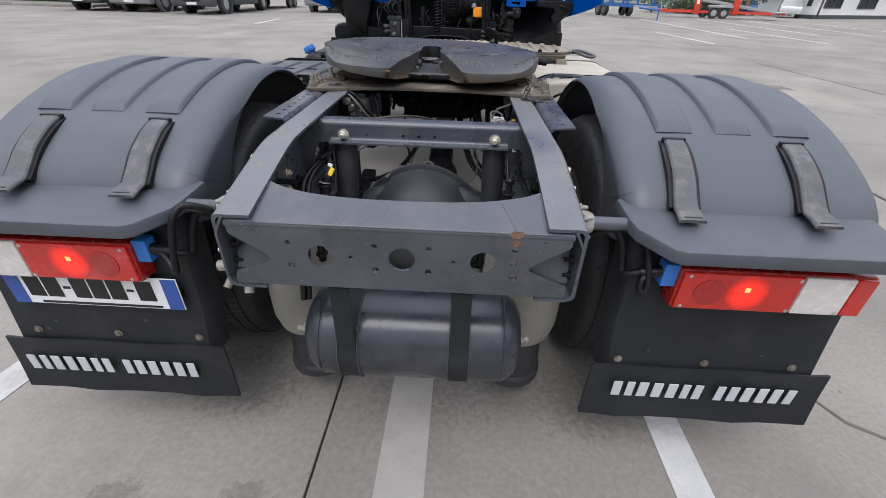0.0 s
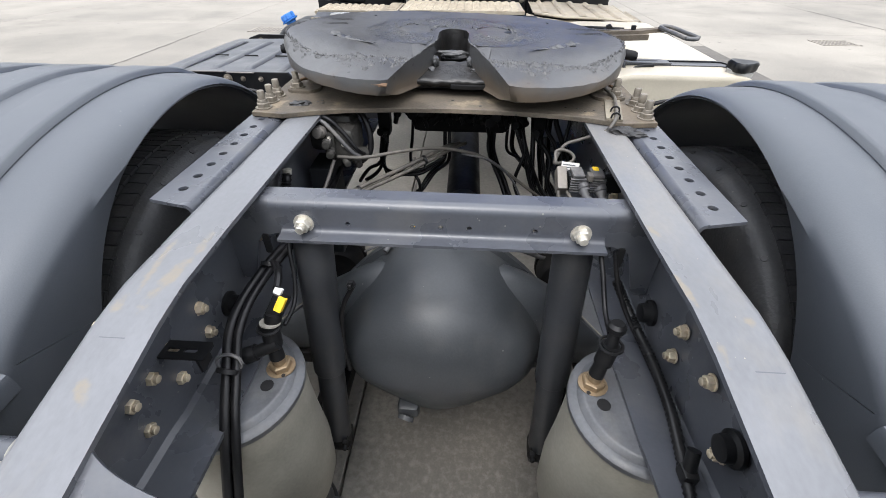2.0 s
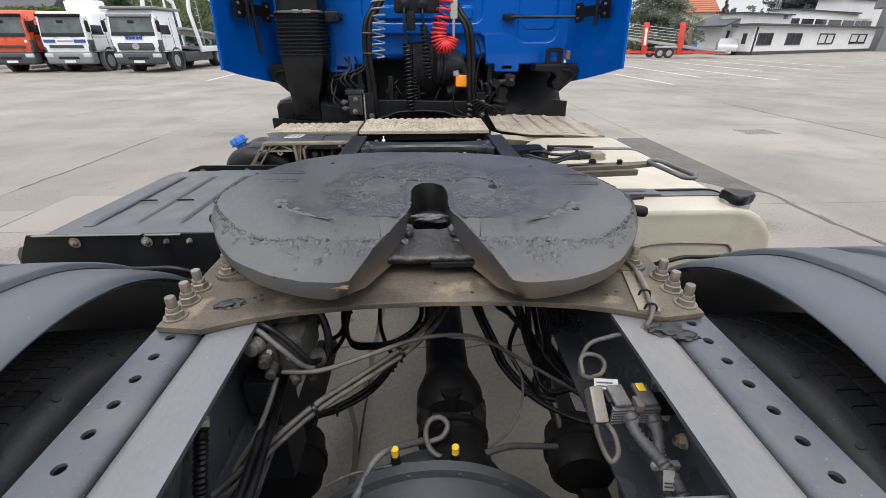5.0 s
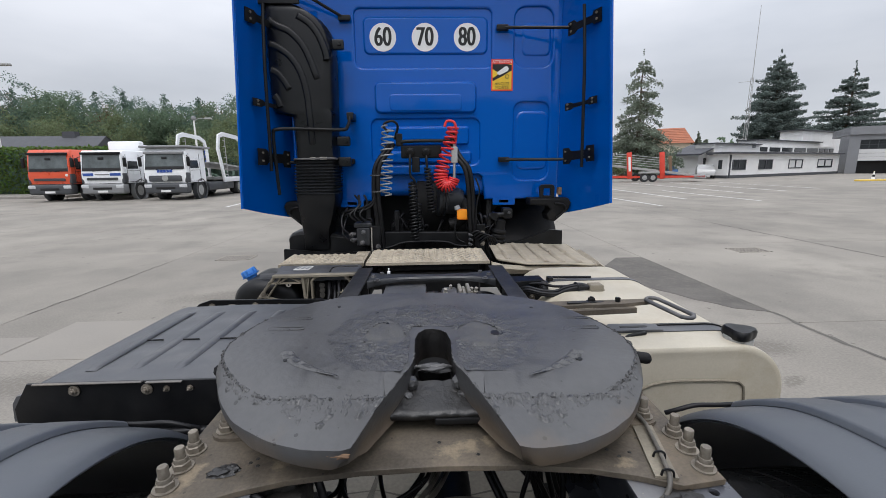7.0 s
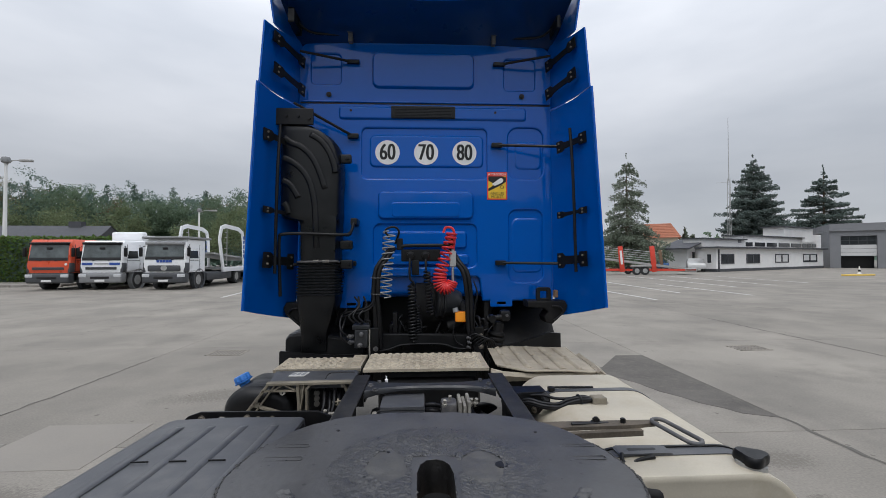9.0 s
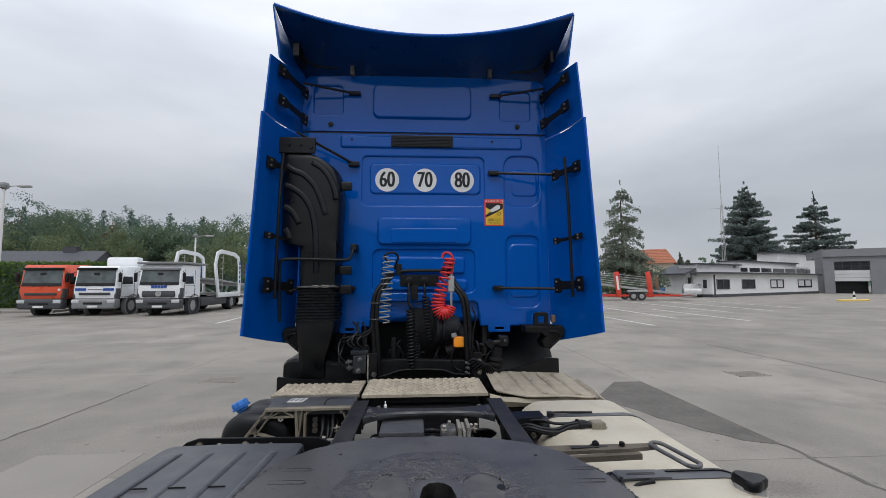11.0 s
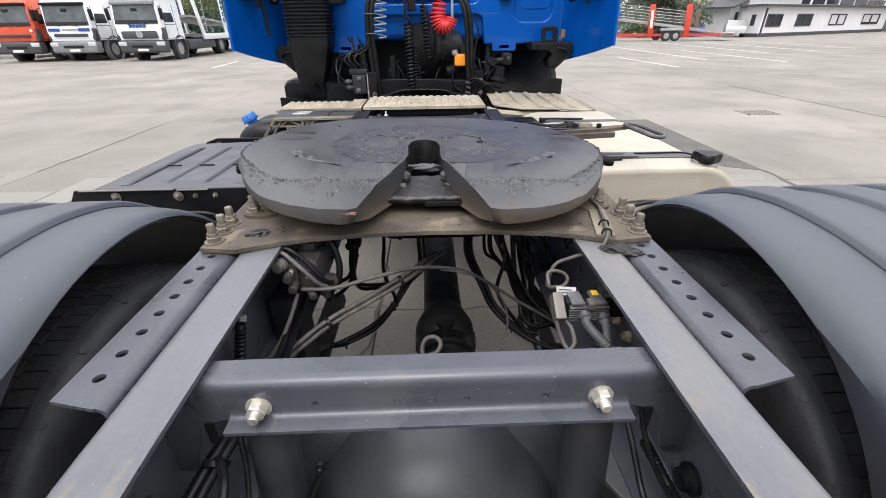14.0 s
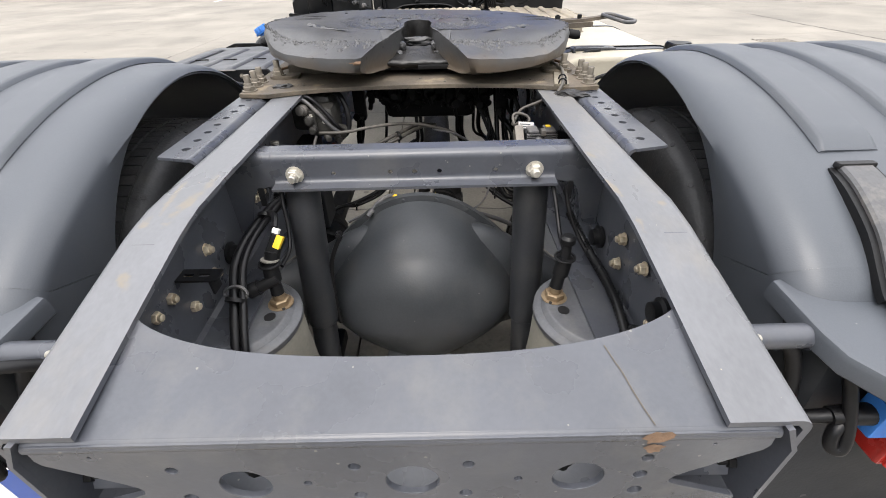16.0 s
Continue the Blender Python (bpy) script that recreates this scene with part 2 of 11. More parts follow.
M_ZINC_DULL = mat("dull_bolt", (0.22, 0.195, 0.16), 0.55, 0.5, var=0.3, scale=40, bump=0.2, dirt=(0.12, 0.095, 0.065), dirt_amt=0.6, dirt_scale=50, rand=0.15)
M_BRASS = mat("brass_fitting", (0.27, 0.20, 0.125), 0.5, 0.6, var=0.3, scale=40, bump=0.1, dirt=(0.2, 0.16, 0.11), dirt_amt=0.5, dirt_scale=40)
M_GREASE = mat("greased_plate", (0.060, 0.060, 0.0615), 0.43, 0.0, spec=0.6, var=0.22, scale=7, grain=60, bump=0.5, dirt=(0.040, 0.038, 0.036), dirt_amt=0.5, dirt_scale=5, rough_var=0.10, speck=55, speck_col=(0.010, 0.010, 0.010), speck_part=0.14, speck_size=0.30)
M_GREASE_LUMP = mat("grease_lumps", (0.060, 0.060, 0.061), 0.38, var=0.22, scale=40, grain=150, bump=0.75, spec=0.5, rough_var=0.12)
M_GREASE_OR_SHADE = mat("black_grease_or_shade", (0.013, 0.0125, 0.0125), 0.42, var=0.4, scale=30, grain=90, bump=0.8, dirt=(0.045, 0.039, 0.032), dirt_amt=0.45, dirt_scale=18)


def low_dust(m, z0, z1, col, scale):
    """Dried mud thrown up by the wheels: ragged patches on the lower edge of a part."""
    n, l = m.node_tree.nodes, m.node_tree.links
    b = n["Principled BSDF"]
    geo, sep, ns, r1 = n.new("ShaderNodeNewGeometry"), n.new("ShaderNodeSeparateXYZ"), n.new("ShaderNodeTexNoise"), n.new("ShaderNodeMapRange")
    ns.inputs["Scale"].default_value, ns.inputs["Detail"].default_value, ns.inputs["Roughness"].default_value = scale, 7, 0.65
    l.new(geo.outputs["Position"], sep.inputs["Vector"])
    l.new(geo.outputs["Position"], ns.inputs["Vector"])
    wob = n.new("ShaderNodeMath")
    wob.operation, wob.inputs[1].default_value = "MULTIPLY_ADD", (z1 - z0) * 2.4
    l.new(ns.outputs["Fac"], wob.inputs[0])
    l.new(sep.outputs["Z"], wob.inputs[2])
    r1.inputs["From Min"].default_value, r1.inputs["From Max"].default_value = z0 + (z1 - z0) * 1.2, z1 + (z1 - z0) * 1.2
    r1.inputs["To Min"].default_value, r1.inputs["To Max"].default_value = 0.8, 0.0
    l.new(wob.outputs["Value"], r1.inputs["Value"])
    mx = n.new("ShaderNodeMix")
    mx.data_type = "RGBA"
    mx.inputs["B"].default_value = (*col, 1)
    l.new(b.inputs["Base Color"].links[0].from_socket, mx.inputs["A"])
    l.new(r1.outputs["Result"], mx.inputs["Factor"])
    l.new(mx.outputs["Result"], b.inputs["Base Color"])


low_dust(M_GREASE, 1.128, 1.172, (0.105, 0.078, 0.052), 9.0)
M_BAG = mat("air_spring_rubber", (0.23, 0.215, 0.18), 0.75, var=0.18, scale=9, bump=0.1, dirt=(0.34, 0.31, 0.26), dirt_amt=0.4, dirt_scale=12)
M_BAGTOP = mat("air_spring_plate", (0.0812, 0.0840, 0.0910), 0.42, var=0.3, scale=16, bump=0.15, dirt=(0.1820, 0.1680, 0.1470), dirt_amt=0.3, dirt_scale=18)
M_CAST = mat("cast_alloy", (0.30, 0.285, 0.25), 0.6, 0.35, var=0.35, scale=24, bump=0.4, dirt=(0.12, 0.10, 0.08), dirt_amt=0.6, dirt_scale=18)
M_BLUE = mat("cab_blue_paint", (0.0, 0.092, 0.44), 0.32, 0.0, var=0.05, scale=2.5, grain=300, bump=0.0, coat=0.8, dirt=(0.0, 0.084, 0.38), dirt_amt=0.4, dirt_scale=2.5, rough_var=0.08, spec=0.02)
M_CREAM = mat("cream_tank_paint", (0.46, 0.418, 0.333), 0.5, var=0.10, scale=5, bump=0.05, dirt=(0.33, 0.27, 0.18), dirt_amt=0.65, dirt_scale=3.5)
M_TREAD = mat("dusty_tread_plate", (0.3819, 0.3340, 0.2565), 0.65, 0.15, var=0.25, scale=10, bump=0.2, dirt=(0.2166, 0.1767, 0.1254), dirt_amt=0.6, dirt_scale=8)
M_TANBR = mat("dusty_bracket", (0.21, 0.185, 0.14), 0.65, 0.05, var=0.3, scale=12, bump=0.2, dirt=(0.08, 0.07, 0.06), dirt_amt=0.6, dirt_scale=10)
M_WHITE = mat("white_print", (0.78, 0.78, 0.77), 0.5, var=0.05, bump=0.02)
M_LETTER = mat("pale_lettering", (0.50, 0.51, 0.52), 0.5, var=0.08, bump=0.02)
# Print black, used as well for shade in the engine bay and openings.
M_INK_OR_SHADE = mat("black_print_or_shade", (0.006, 0.006, 0.0065), 0.5, var=0.1, bump=0.0)
M_YELLOW = mat("yellow_plastic", (0.80, 0.52, 0.03), 0.45, var=0.12, scale=30, bump=0.05)
M_STK_RED = mat("sticker_red", (0.72, 0.05, 0.03), 0.4, var=0.05, bump=0.0)
M_RED_COIL = mat("red_air_coil", (0.62, 0.03, 0.03), 0.35, var=0.1, scale=20, bump=0.03)
M_CLEAR_COIL = mat("grey_air_coil", (0.30, 0.30, 0.29), 0.35, var=0.3, scale=30, bump=0.05)
M_AMBER = mat("amber_lens", (0.85, 0.30, 0.02), 0.25, var=0.05, bump=0.02, emit=0.12)
M_LENS_RED = mat("red_lens", (0.42, 0.016, 0.010), 0.2, var=0.1, scale=25, bump=0.05, coat=0.4, emit=0.10)
M_LENS_HOT = mat("lit_lamp_filament", (1.0, 0.30, 0.10), 0.3, var=0.1, bump=0.0, emit=1.6)
M_LENS_DARK = mat("dark_red_reflector", (0.33, 0.014, 0.009), 0.22, var=0.15, scale=60, bump=0.2, coat=0.3)
M_LENS_WHITE = mat("reversing_lens", (0.60, 0.56, 0.52), 0.25, var=0.08, scale=30, bump=0.05, coat=0.3)
# the lit stop light, brightest round its bulb
M_STOP = mat("stop_light_lens", (0.55, 0.018, 0.010), 0.25, var=0.1, scale=25, bump=0.03, coat=0.3)
sn, sl = M_STOP.node_tree.nodes, M_STOP.node_tree.links
s_co, s_map, s_gr = sn.new("ShaderNodeTexCoord"), sn.new("ShaderNodeMapping"), sn.new("ShaderNodeTexGradient")
s_map.inputs["Location"].default_value, s_map.inputs["Scale"].default_value = (-1, 0, -1), (2, 0, 2)
s_gr.gradient_type = "SPHERICAL"
sl.new(s_co.outputs["Generated"], s_map.inputs["Vector"])
sl.new(s_map.outputs["Vector"], s_gr.inputs["Vector"])
sn["Principled BSDF"].inputs["Emission Color"].default_value = (1.0, 0.022, 0.006, 1)
s_mul = sn.new("ShaderNodeMath")
s_mul.operation, s_mul.inputs[1].default_value = "MULTIPLY", 1.5
sl.new(s_gr.outputs["Fac"], s_mul.inputs[0])
sl.new(s_mul.outputs["Value"], sn["Principled BSDF"].inputs["Emission Strength"])
M_BLUE_CAP = mat("blue_cap", (0.03, 0.16, 0.48), 0.45, var=0.12, scale=20, bump=0.05)
M_LID = mat("box_lid_plastic", (0.066, 0.069, 0.076), 0.42, var=0.16, scale=6, grain=300, bump=0.10, dirt=(0.20, 0.19, 0.175), dirt_amt=0.3, dirt_scale=5)
M_CONC = mat("concrete", (0.228, 0.210, 0.182), 0.85, var=0.32, scale=0.55, grain=48, bump=0.45, dirt=(0.147, 0.136, 0.119), dirt_amt=0.65, dirt_scale=0.8, rand=0.08, spec=0.3, speck=6, speck_col=(0.126, 0.115, 0.099), speck_part=0.25, speck_size=0.16)
# Stains; the three wide spots under the truck also hold its shade.
wear_shade_spots(M_CONC, ((0.05, 1.45, 0.45, 0.50, 0), (-0.72, 1.20, 0.30, 0.22, 0), (0.72, 1.20, 0.30, 0.22, 0), (-0.52, 0.72, 0.10, 0.06, 20), (-0.95, 0.70, 0.12, 0.05, 10), (-3.2, 4.3, 0.5, 0.25, 0), (-2.6, 6.6, 0.8, 0.3, 15), (3.0, 4.6, 0.35, 0.2, 0), (2.55, 4.35, 0.12, 0.06, 0), (2.75, 4.0, 0.16, 0.07, 30)), (0.135, 0.122, 0.104))
M_EARTH = mat("worn_yard_surface", (0.210, 0.197, 0.176), 0.9, var=0.15, scale=0.4, grain=40, bump=0.2, spec=0.2)
M_ASPH = mat("asphalt_patch", (0.113, 0.105, 0.095), 0.9, var=0.3, scale=2, grain=90, bump=0.6, dirt=(0.176, 0.160, 0.139), dirt_amt=0.6, dirt_scale=9, spec=0.2)
M_LINE = mat("line_paint", (0.487, 0.479, 0.462), 0.75, var=0.14, scale=6, grain=120, bump=0.15, dirt=(0.286, 0.260, 0.227), dirt_amt=0.8, dirt_scale=5)
M_LINE_OLD = mat("faded_line_paint", (0.323, 0.302, 0.273), 0.8, var=0.1, scale=4, grain=90, bump=0.2, dirt=(0.260, 0.235, 0.206), dirt_amt=0.7, dirt_scale=7)
M_CRACK = mat("crack_filler", (0.109, 0.101, 0.088), 0.95, var=0.3, scale=4, bump=0.2)
M_IRON = mat("cast_iron_grate", (0.24, 0.215, 0.18), 0.8, 0.1, var=0.3, scale=12, bump=0.2)
M_KERB = mat("kerb_stone", (0.277, 0.260, 0.235), 0.85, var=0.15, scale=4, bump=0.3, rand=0.08)
M_WALL = mat("white_render", (0.74, 0.735, 0.72), 0.85, var=0.05, scale=1.2, grain=40, bump=0.2, dirt=(0.5, 0.48, 0.44), dirt_amt=0.25, dirt_scale=0.8)
M_WALL_B = mat("beige_render", (0.62, 0.54, 0.42), 0.85, var=0.06, scale=1.2, grain=40, bump=0.2)
M_GREYWALL = mat("grey_cladding", (0.20, 0.205, 0.215), 0.6, var=0.08, scale=1, grain=30, bump=0.1)
M_ROLL = mat("roller_door_white", (0.58, 0.58, 0.57), 0.5, var=0.05, scale=1, bump=0.1)
M_ROOF_DK = mat("dark_roofing", (0.06, 0.062, 0.07), 0.7, var=0.2, scale=2, bump=0.3)
M_TILE = mat("orange_roof_tile", (0.36, 0.135, 0.075), 0.8, var=0.22, scale=3, bump=0.3, rand=0.12)
M_WGLASS = mat("window_glass", (0.03, 0.034, 0.037), 0.08, var=0.3, scale=0.8, bump=0.0, spec=0.4)
M_SCREEN = mat("windscreen_glass", (0.075, 0.090, 0.090), 0.07, var=0.55, scale=1.6, bump=0.0, spec=0.7)
M_TRUCK_RED = mat("red_truck_paint", (0.66, 0.085, 0.032), 0.35, var=0.1, scale=2, bump=0.02, coat=0.4)
M_TRUCK_WHITE = mat("white_truck_paint", (0.82, 0.83, 0.84), 0.35, var=0.05, scale=2, bump=0.02, coat=0.4)
M_TRUCK_BLUE = mat("blue_carrier_paint", (0.02, 0.11, 0.33), 0.45, var=0.15, scale=2, bump=0.05)
M_GREYPL = mat("grey_bumper_plastic", (0.22, 0.225, 0.23), 0.55, var=0.1, scale=4, bump=0.1)
M_GREYDK = mat("dark_bumper_plastic", (0.06, 0.064, 0.07), 0.55, var=0.15, scale=4, bump=0.1)
M_LAMPGL = mat("headlamp_glass", (0.55, 0.56, 0.57), 0.15, var=0.15, scale=12, bump=0.05)
M_SIGNBLUE = mat("sign_blue", (0.03, 0.08, 0.32), 0.4, var=0.05, bump=0.0)
M_SIGNGOLD = mat("sign_yellow", (0.70, 0.48, 0.08), 0.4, var=0.05, bump=0.0)
M_GALV = mat("galvanised_steel", (0.42, 0.42, 0.41), 0.5, 0.5, var=0.2, scale=5, bump=0.1)
M_RAMP_RED = mat("orange_red_ramp_paint", (0.62, 0.055, 0.03), 0.5, var=0.15, scale=3, bump=0.1)
M_BARK = mat("bark", (0.13, 0.10, 0.075), 0.9, var=0.3, scale=8, bump=0.6, stretch=(1, 1, 0.3))


def leafy(name, col, spread=0.35):
    m = bpy.data.materials.new(name)
    m.use_nodes = True
    n, l = m.node_tree.nodes, m.node_tree.links
    b = n["Principled BSDF"]
    geo = n.new("ShaderNodeNewGeometry")
    ns = n.new("ShaderNodeTexNoise")
    ns.inputs["Scale"].default_value, ns.inputs["Detail"].default_value = 0.35, 4
    l.new(geo.outputs["Position"], ns.inputs["Vector"])
    ad = n.new("ShaderNodeMath")
    ad.operation = "ADD"
    l.new(geo.outputs["Random Per Island"], ad.inputs[0])
    l.new(ns.outputs["Fac"], ad.inputs[1])
    mr = n.new("ShaderNodeMapRange")
    mr.inputs["From Min"].default_value, mr.inputs["From Max"].default_value = 0.3, 1.7
    mr.inputs["To Min"].default_value, mr.inputs["To Max"].default_value = 1 - spread * 1.5, 1 + spread * 1.5
    l.new(ad.outputs["Value"], mr.inputs["Value"])
    hs = n.new("ShaderNodeHueSaturation")
    hs.inputs["Color"].default_value = (*col, 1)
    l.new(mr.outputs["Result"], hs.inputs["Value"])
    hr = n.new("ShaderNodeMapRange")
    hr.inputs["To Min"].default_value, hr.inputs["To Max"].default_value = 0.47, 0.515
    l.new(geo.outputs["Random Per Island"], hr.inputs["Value"])
    l.new(hr.outputs["Result"], hs.inputs["Hue"])
    l.new(hs.outputs["Color"], b.inputs["Base Color"])
    b.inputs["Roughness"].default_value = 0.65
    b.inputs["Specular IOR Level"].default_value = 0.25
    tr, ms = n.new("ShaderNodeBsdfTranslucent"), n.new("ShaderNodeMixShader")
    ms.inputs["Fac"].default_value = 0.45
    l.new(hs.outputs["Color"], tr.inputs["Color"])
    l.new(b.outputs["BSDF"], ms.inputs[1])
    l.new(tr.outputs["BSDF"], ms.inputs[2])
    l.new(ms.outputs["Shader"], n["Material Output"].inputs["Surface"])
    return m


M_LEAF = leafy("broad_leaves", (0.146, 0.205, 0.132), 0.22)
M_LEAF_DK = leafy("dark_leaves", (0.122, 0.182, 0.146), 0.22)
M_LEAF_LT = leafy("light_leaves", (0.165, 0.205, 0.108), 0.25)
M_LEAF_BR = leafy("browning_leaves", (0.18, 0.155, 0.085))
M_HEDGE = leafy("hedge_leaves", (0.10, 0.165, 0.045))
M_FIR = leafy("fir_needles", (0.200, 0.235, 0.180), 0.3)
M_FIR_B = leafy("blue_fir_needles", (0.170, 0.210, 0.192), 0.3)

# ---- mesh helpers ----


def V(*a):
    return Vector(a)


def box(bm, x0, x1, y0, y1, z0, z1, r=0.0, seg=2, m=None):
    g = bmesh.ops.create_cube(bm, size=1.0)
    vs = g["verts"]
    for v in vs:
        v.co = Vector(((x0 + x1) / 2 + v.co.x * (x1 - x0), (y0 + y1) / 2 + v.co.y * (y1 - y0), (z0 + z1) / 2 + v.co.z * (z1 - z0)))
    if r:
        es = list({e for v in vs for e in v.link_edges})
        out = bmesh.ops.bevel(bm, geom=es, offset=r, segments=seg, affect="EDGES", profile=0.5)
        vs = list({v for f in out["faces"] for v in f.verts} | {v for v in vs if v.is_valid})
    if m is not None:
        for v in vs:
            v.co = m @ v.co
    return vs


def frame_of(d):
    d = d.normalized()
    a = Vector((0, 0, 1)) if abs(d.z) < 0.9 else Vector((1, 0, 0))
    u = d.cross(a).normalized()
    return u, d.cross(u).normalized()


def loft(bm, rings, closed=True, cap=True):
    rows = [[bm.verts.new(p) for p in r] for r in rings]
    n = len(rows[0])
    for a, b in zip(rows, rows[1:]):
        for i in range(n if closed else n - 1):
            j = (i + 1) % n
            bm.faces.new((a[i], a[j], b[j], b[i]))
    if cap and closed:
        bm.faces.new(rows[0][::-1])
        bm.faces.new(rows[-1])
    return rows


def cyl(bm, p0, p1, r0, r1=None, n=16, cap=True):
    p0, p1 = Vector(p0), Vector(p1)
    r1 = r0 if r1 is None else r1
    u, w = frame_of(p1 - p0)
    ring = lambda p, r: [p + (u * math.cos(2 * math.pi * i / n) + w * math.sin(2 * math.pi * i / n)) * r for i in range(n)]
    loft(bm, [ring(p0, r0), ring(p1, r1)], True, cap)


def lathe(bm, prof, base, axis, n=24, cap=True):
    """prof: (radius, height along the axis)"""
    base, axis = Vector(base), Vector(axis).normalized()
    u, w = frame_of(axis)
    rings = [[base + axis * h + (u * math.cos(2 * math.pi * i / n) + w * math.sin(2 * math.pi * i / n)) * max(r, 1e-4) for i in range(n)] for r, h in prof]
    loft(bm, rings, True, cap)


def spline(pts, k=6):
    p = [Vector(q) for q in pts]
    if len(p) < 3:
        return p
    out = []
    for i in range(len(p) - 1):
        a, b, c, d = p[max(i - 1, 0)], p[i], p[i + 1], p[min(i + 2, len(p) - 1)]
        for s in range(k):
            t = s / k
            out.append(0.5 * ((2 * b) + (c - a) * t + (2 * a - 5 * b + 4 * c - d) * t * t + (3 * b - a - 3 * c + d) * t ** 3))
    out.append(p[-1])
    return out


def tube(bm, pts, r, n=8, k=6, rib=0.0, pitch=0.008):
    p = spline(pts, k) if k > 1 else [Vector(q) for q in pts]
    if rib:
        dense, acc = [], 0.0
        for a, b in zip(p, p[1:]):
            c = max(1, int((b - a).length / (pitch / 2)))
            dense += [a.lerp(b, i / c) for i in range(c)]
        p = dense + [p[-1]]
    u = None
    rings = []
    for i, q in enumerate(p):
        d = (p[min(i + 1, len(p) - 1)] - p[max(i - 1, 0)])
        if d.length < 1e-7:
            continue
        d.normalize()
        if u is None:
            u, w = frame_of(d)
        else:
            u = (u - d * u.dot(d))
            u = u.normalized() if u.length > 1e-6 else frame_of(d)[0]
            w = d.cross(u)
        rad = r + (rib if rib and len(rings) % 2 else 0)
        rings.append([q + (u * math.cos(2 * math.pi * j / n) + w * math.sin(2 * math.pi * j / n)) * rad for j in range(n)])
    loft(bm, rings, True, True)


def helix(p0, p1, r, turns, per=14):
    p0, p1 = Vector(p0), Vector(p1)
    u, w = frame_of(p1 - p0)
    n = int(turns * per)
    return [p0.lerp(p1, i / n) + (u * math.cos(2 * math.pi * i / per) + w * math.sin(2 * math.pi * i / per)) * r for i in range(n + 1)]


def hexbolt(bm, base, axis, r, h, shaft=0.0, rs=None, washer=0.0, rw=None):
    base, axis = Vector(base), Vector(axis).normalized()
    o = base.copy()
    if washer:
        cyl(bm, o, o + axis * washer, rw or r * 1.35, n=18)
        o = o + axis * washer
    lathe(bm, [(r, 0), (r, h * 0.85), (r * 0.88, h)], o, axis, n=6)
    if shaft:
        lathe(bm, [(rs or r * 0.55, 0), (rs or r * 0.55, shaft * 0.85), ((rs or r * 0.55) * 0.8, shaft)], o + axis * h, axis, n=12)


def finish(geo, sharp=38):
    if isinstance(geo, bmesh.types.BMesh):
        me = bpy.data.meshes.new("mesh")
        bmesh.ops.recalc_face_normals(geo, faces=geo.faces[:])
        geo.to_mesh(me)
        geo.free()
    else:
        me = geo
    if sharp and len(me.polygons):
        me.polygons.foreach_set("use_smooth", [True] * len(me.polygons))
        me.set_sharp_from_angle(angle=radians(sharp))
    return me


def link(name, me, material, parent, label=""):
    ob = new(name, me)
    if material and not me.materials:
        me.materials.append(material)
    if parent:
        ob.parent = parent
    if label:
        ob["label"] = label
    return ob


def part(name, geo, material, parent, label="", sharp=38):
    """One mesh under a thing or part, given in world coordinates."""
    ob = link(name, finish(geo, sharp), material, parent, label)
    ob.matrix_parent_inverse = Matrix.Translation(-parent.location)
    if sharp and 8 < len(ob.data.polygons) < 6000:
        wn = ob.modifiers.new("even_shading", "WEIGHTED_NORMAL")
        wn.keep_sharp = True
    return ob


def lpart(name, geo, material, parent, label="", sharp=38):
    """One mesh under a thing or part, given in the thing's own coordinates."""
    return link(name, finish(geo, sharp), material, parent, label)


def setting(name, geo, material, label, category, kind="structure", sharp=38):
    return tagged(link(name, finish(geo, sharp), material, None), label, category, kind=kind)


def thing(name, m, label, category, group=""):
    ob = new(name)
    ob.empty_display_size = 0.2
    ob.matrix_basis = m
    return tagged(ob, label, category, group)


def flat(outlines, thick, m=None, bevel=0.0, res=1):
    """A plate with holes from closed outlines in its own x, y plane, as a mesh."""
    cu = bpy.data.curves.new("outline", "CURVE")
    cu.dimensions, cu.fill_mode, cu.extrude = "2D", "BOTH", max(thick / 2 - bevel, 0)
    cu.bevel_depth, cu.bevel_resolution = bevel, res
    for o in outlines:
        s = cu.splines.new("POLY")
        s.points.add(len(o) - 1)
        for q, c in zip(s.points, o):
            q.co = (c[0], c[1], 0, 1)
        s.use_cyclic_u = True
    ob = bpy.data.objects.new("outline", cu)
    me = bpy.data.meshes.new_from_object(ob)
    bpy.data.objects.remove(ob)
    bpy.data.curves.remove(cu)
    me.materials.clear()
    if m is not None:
        me.transform(m)
    return me


def words(body, size, m, depth=0.001, squeeze=1.0):
    cu = bpy.data.curves.new("words", "FONT")
    cu.body, cu.size, cu.extrude, cu.align_x, cu.align_y = body, size, depth, "CENTER", "CENTER"
    ob = bpy.data.objects.new("words", cu)
    me = bpy.data.meshes.new_from_object(ob)
    bpy.data.objects.remove(ob)
    bpy.data.curves.remove(cu)
    me.materials.clear()
    me.transform(m @ Matrix.Diagonal((squeeze, 1, 1, 1)))
    return me


def flat_bar(p, q, w, t, up=(0, 0, 1)):
    """A straight bar of oblong section, w across and t deep."""
    b2 = B()
    p, q = Vector(p), Vector(q)
    d = (q - p).normalized()
    e = d.cross(Vector(up))
    e = e.normalized() if e.length > 0.05 else Vector((1, 0, 0))
    g = e.cross(d).normalized()
    k = 0.25
    sec = [(-1, -1 + k), (-1 + k, -1), (1 - k, -1), (1, -1 + k), (1, 1 - k), (1 - k, 1), (-1 + k, 1), (-1, 1 - k)]
    loft(b2, [[o + e * (u * w / 2) + g * (v * t / 2) for u, v in sec] for o in (p, q)])
    return b2


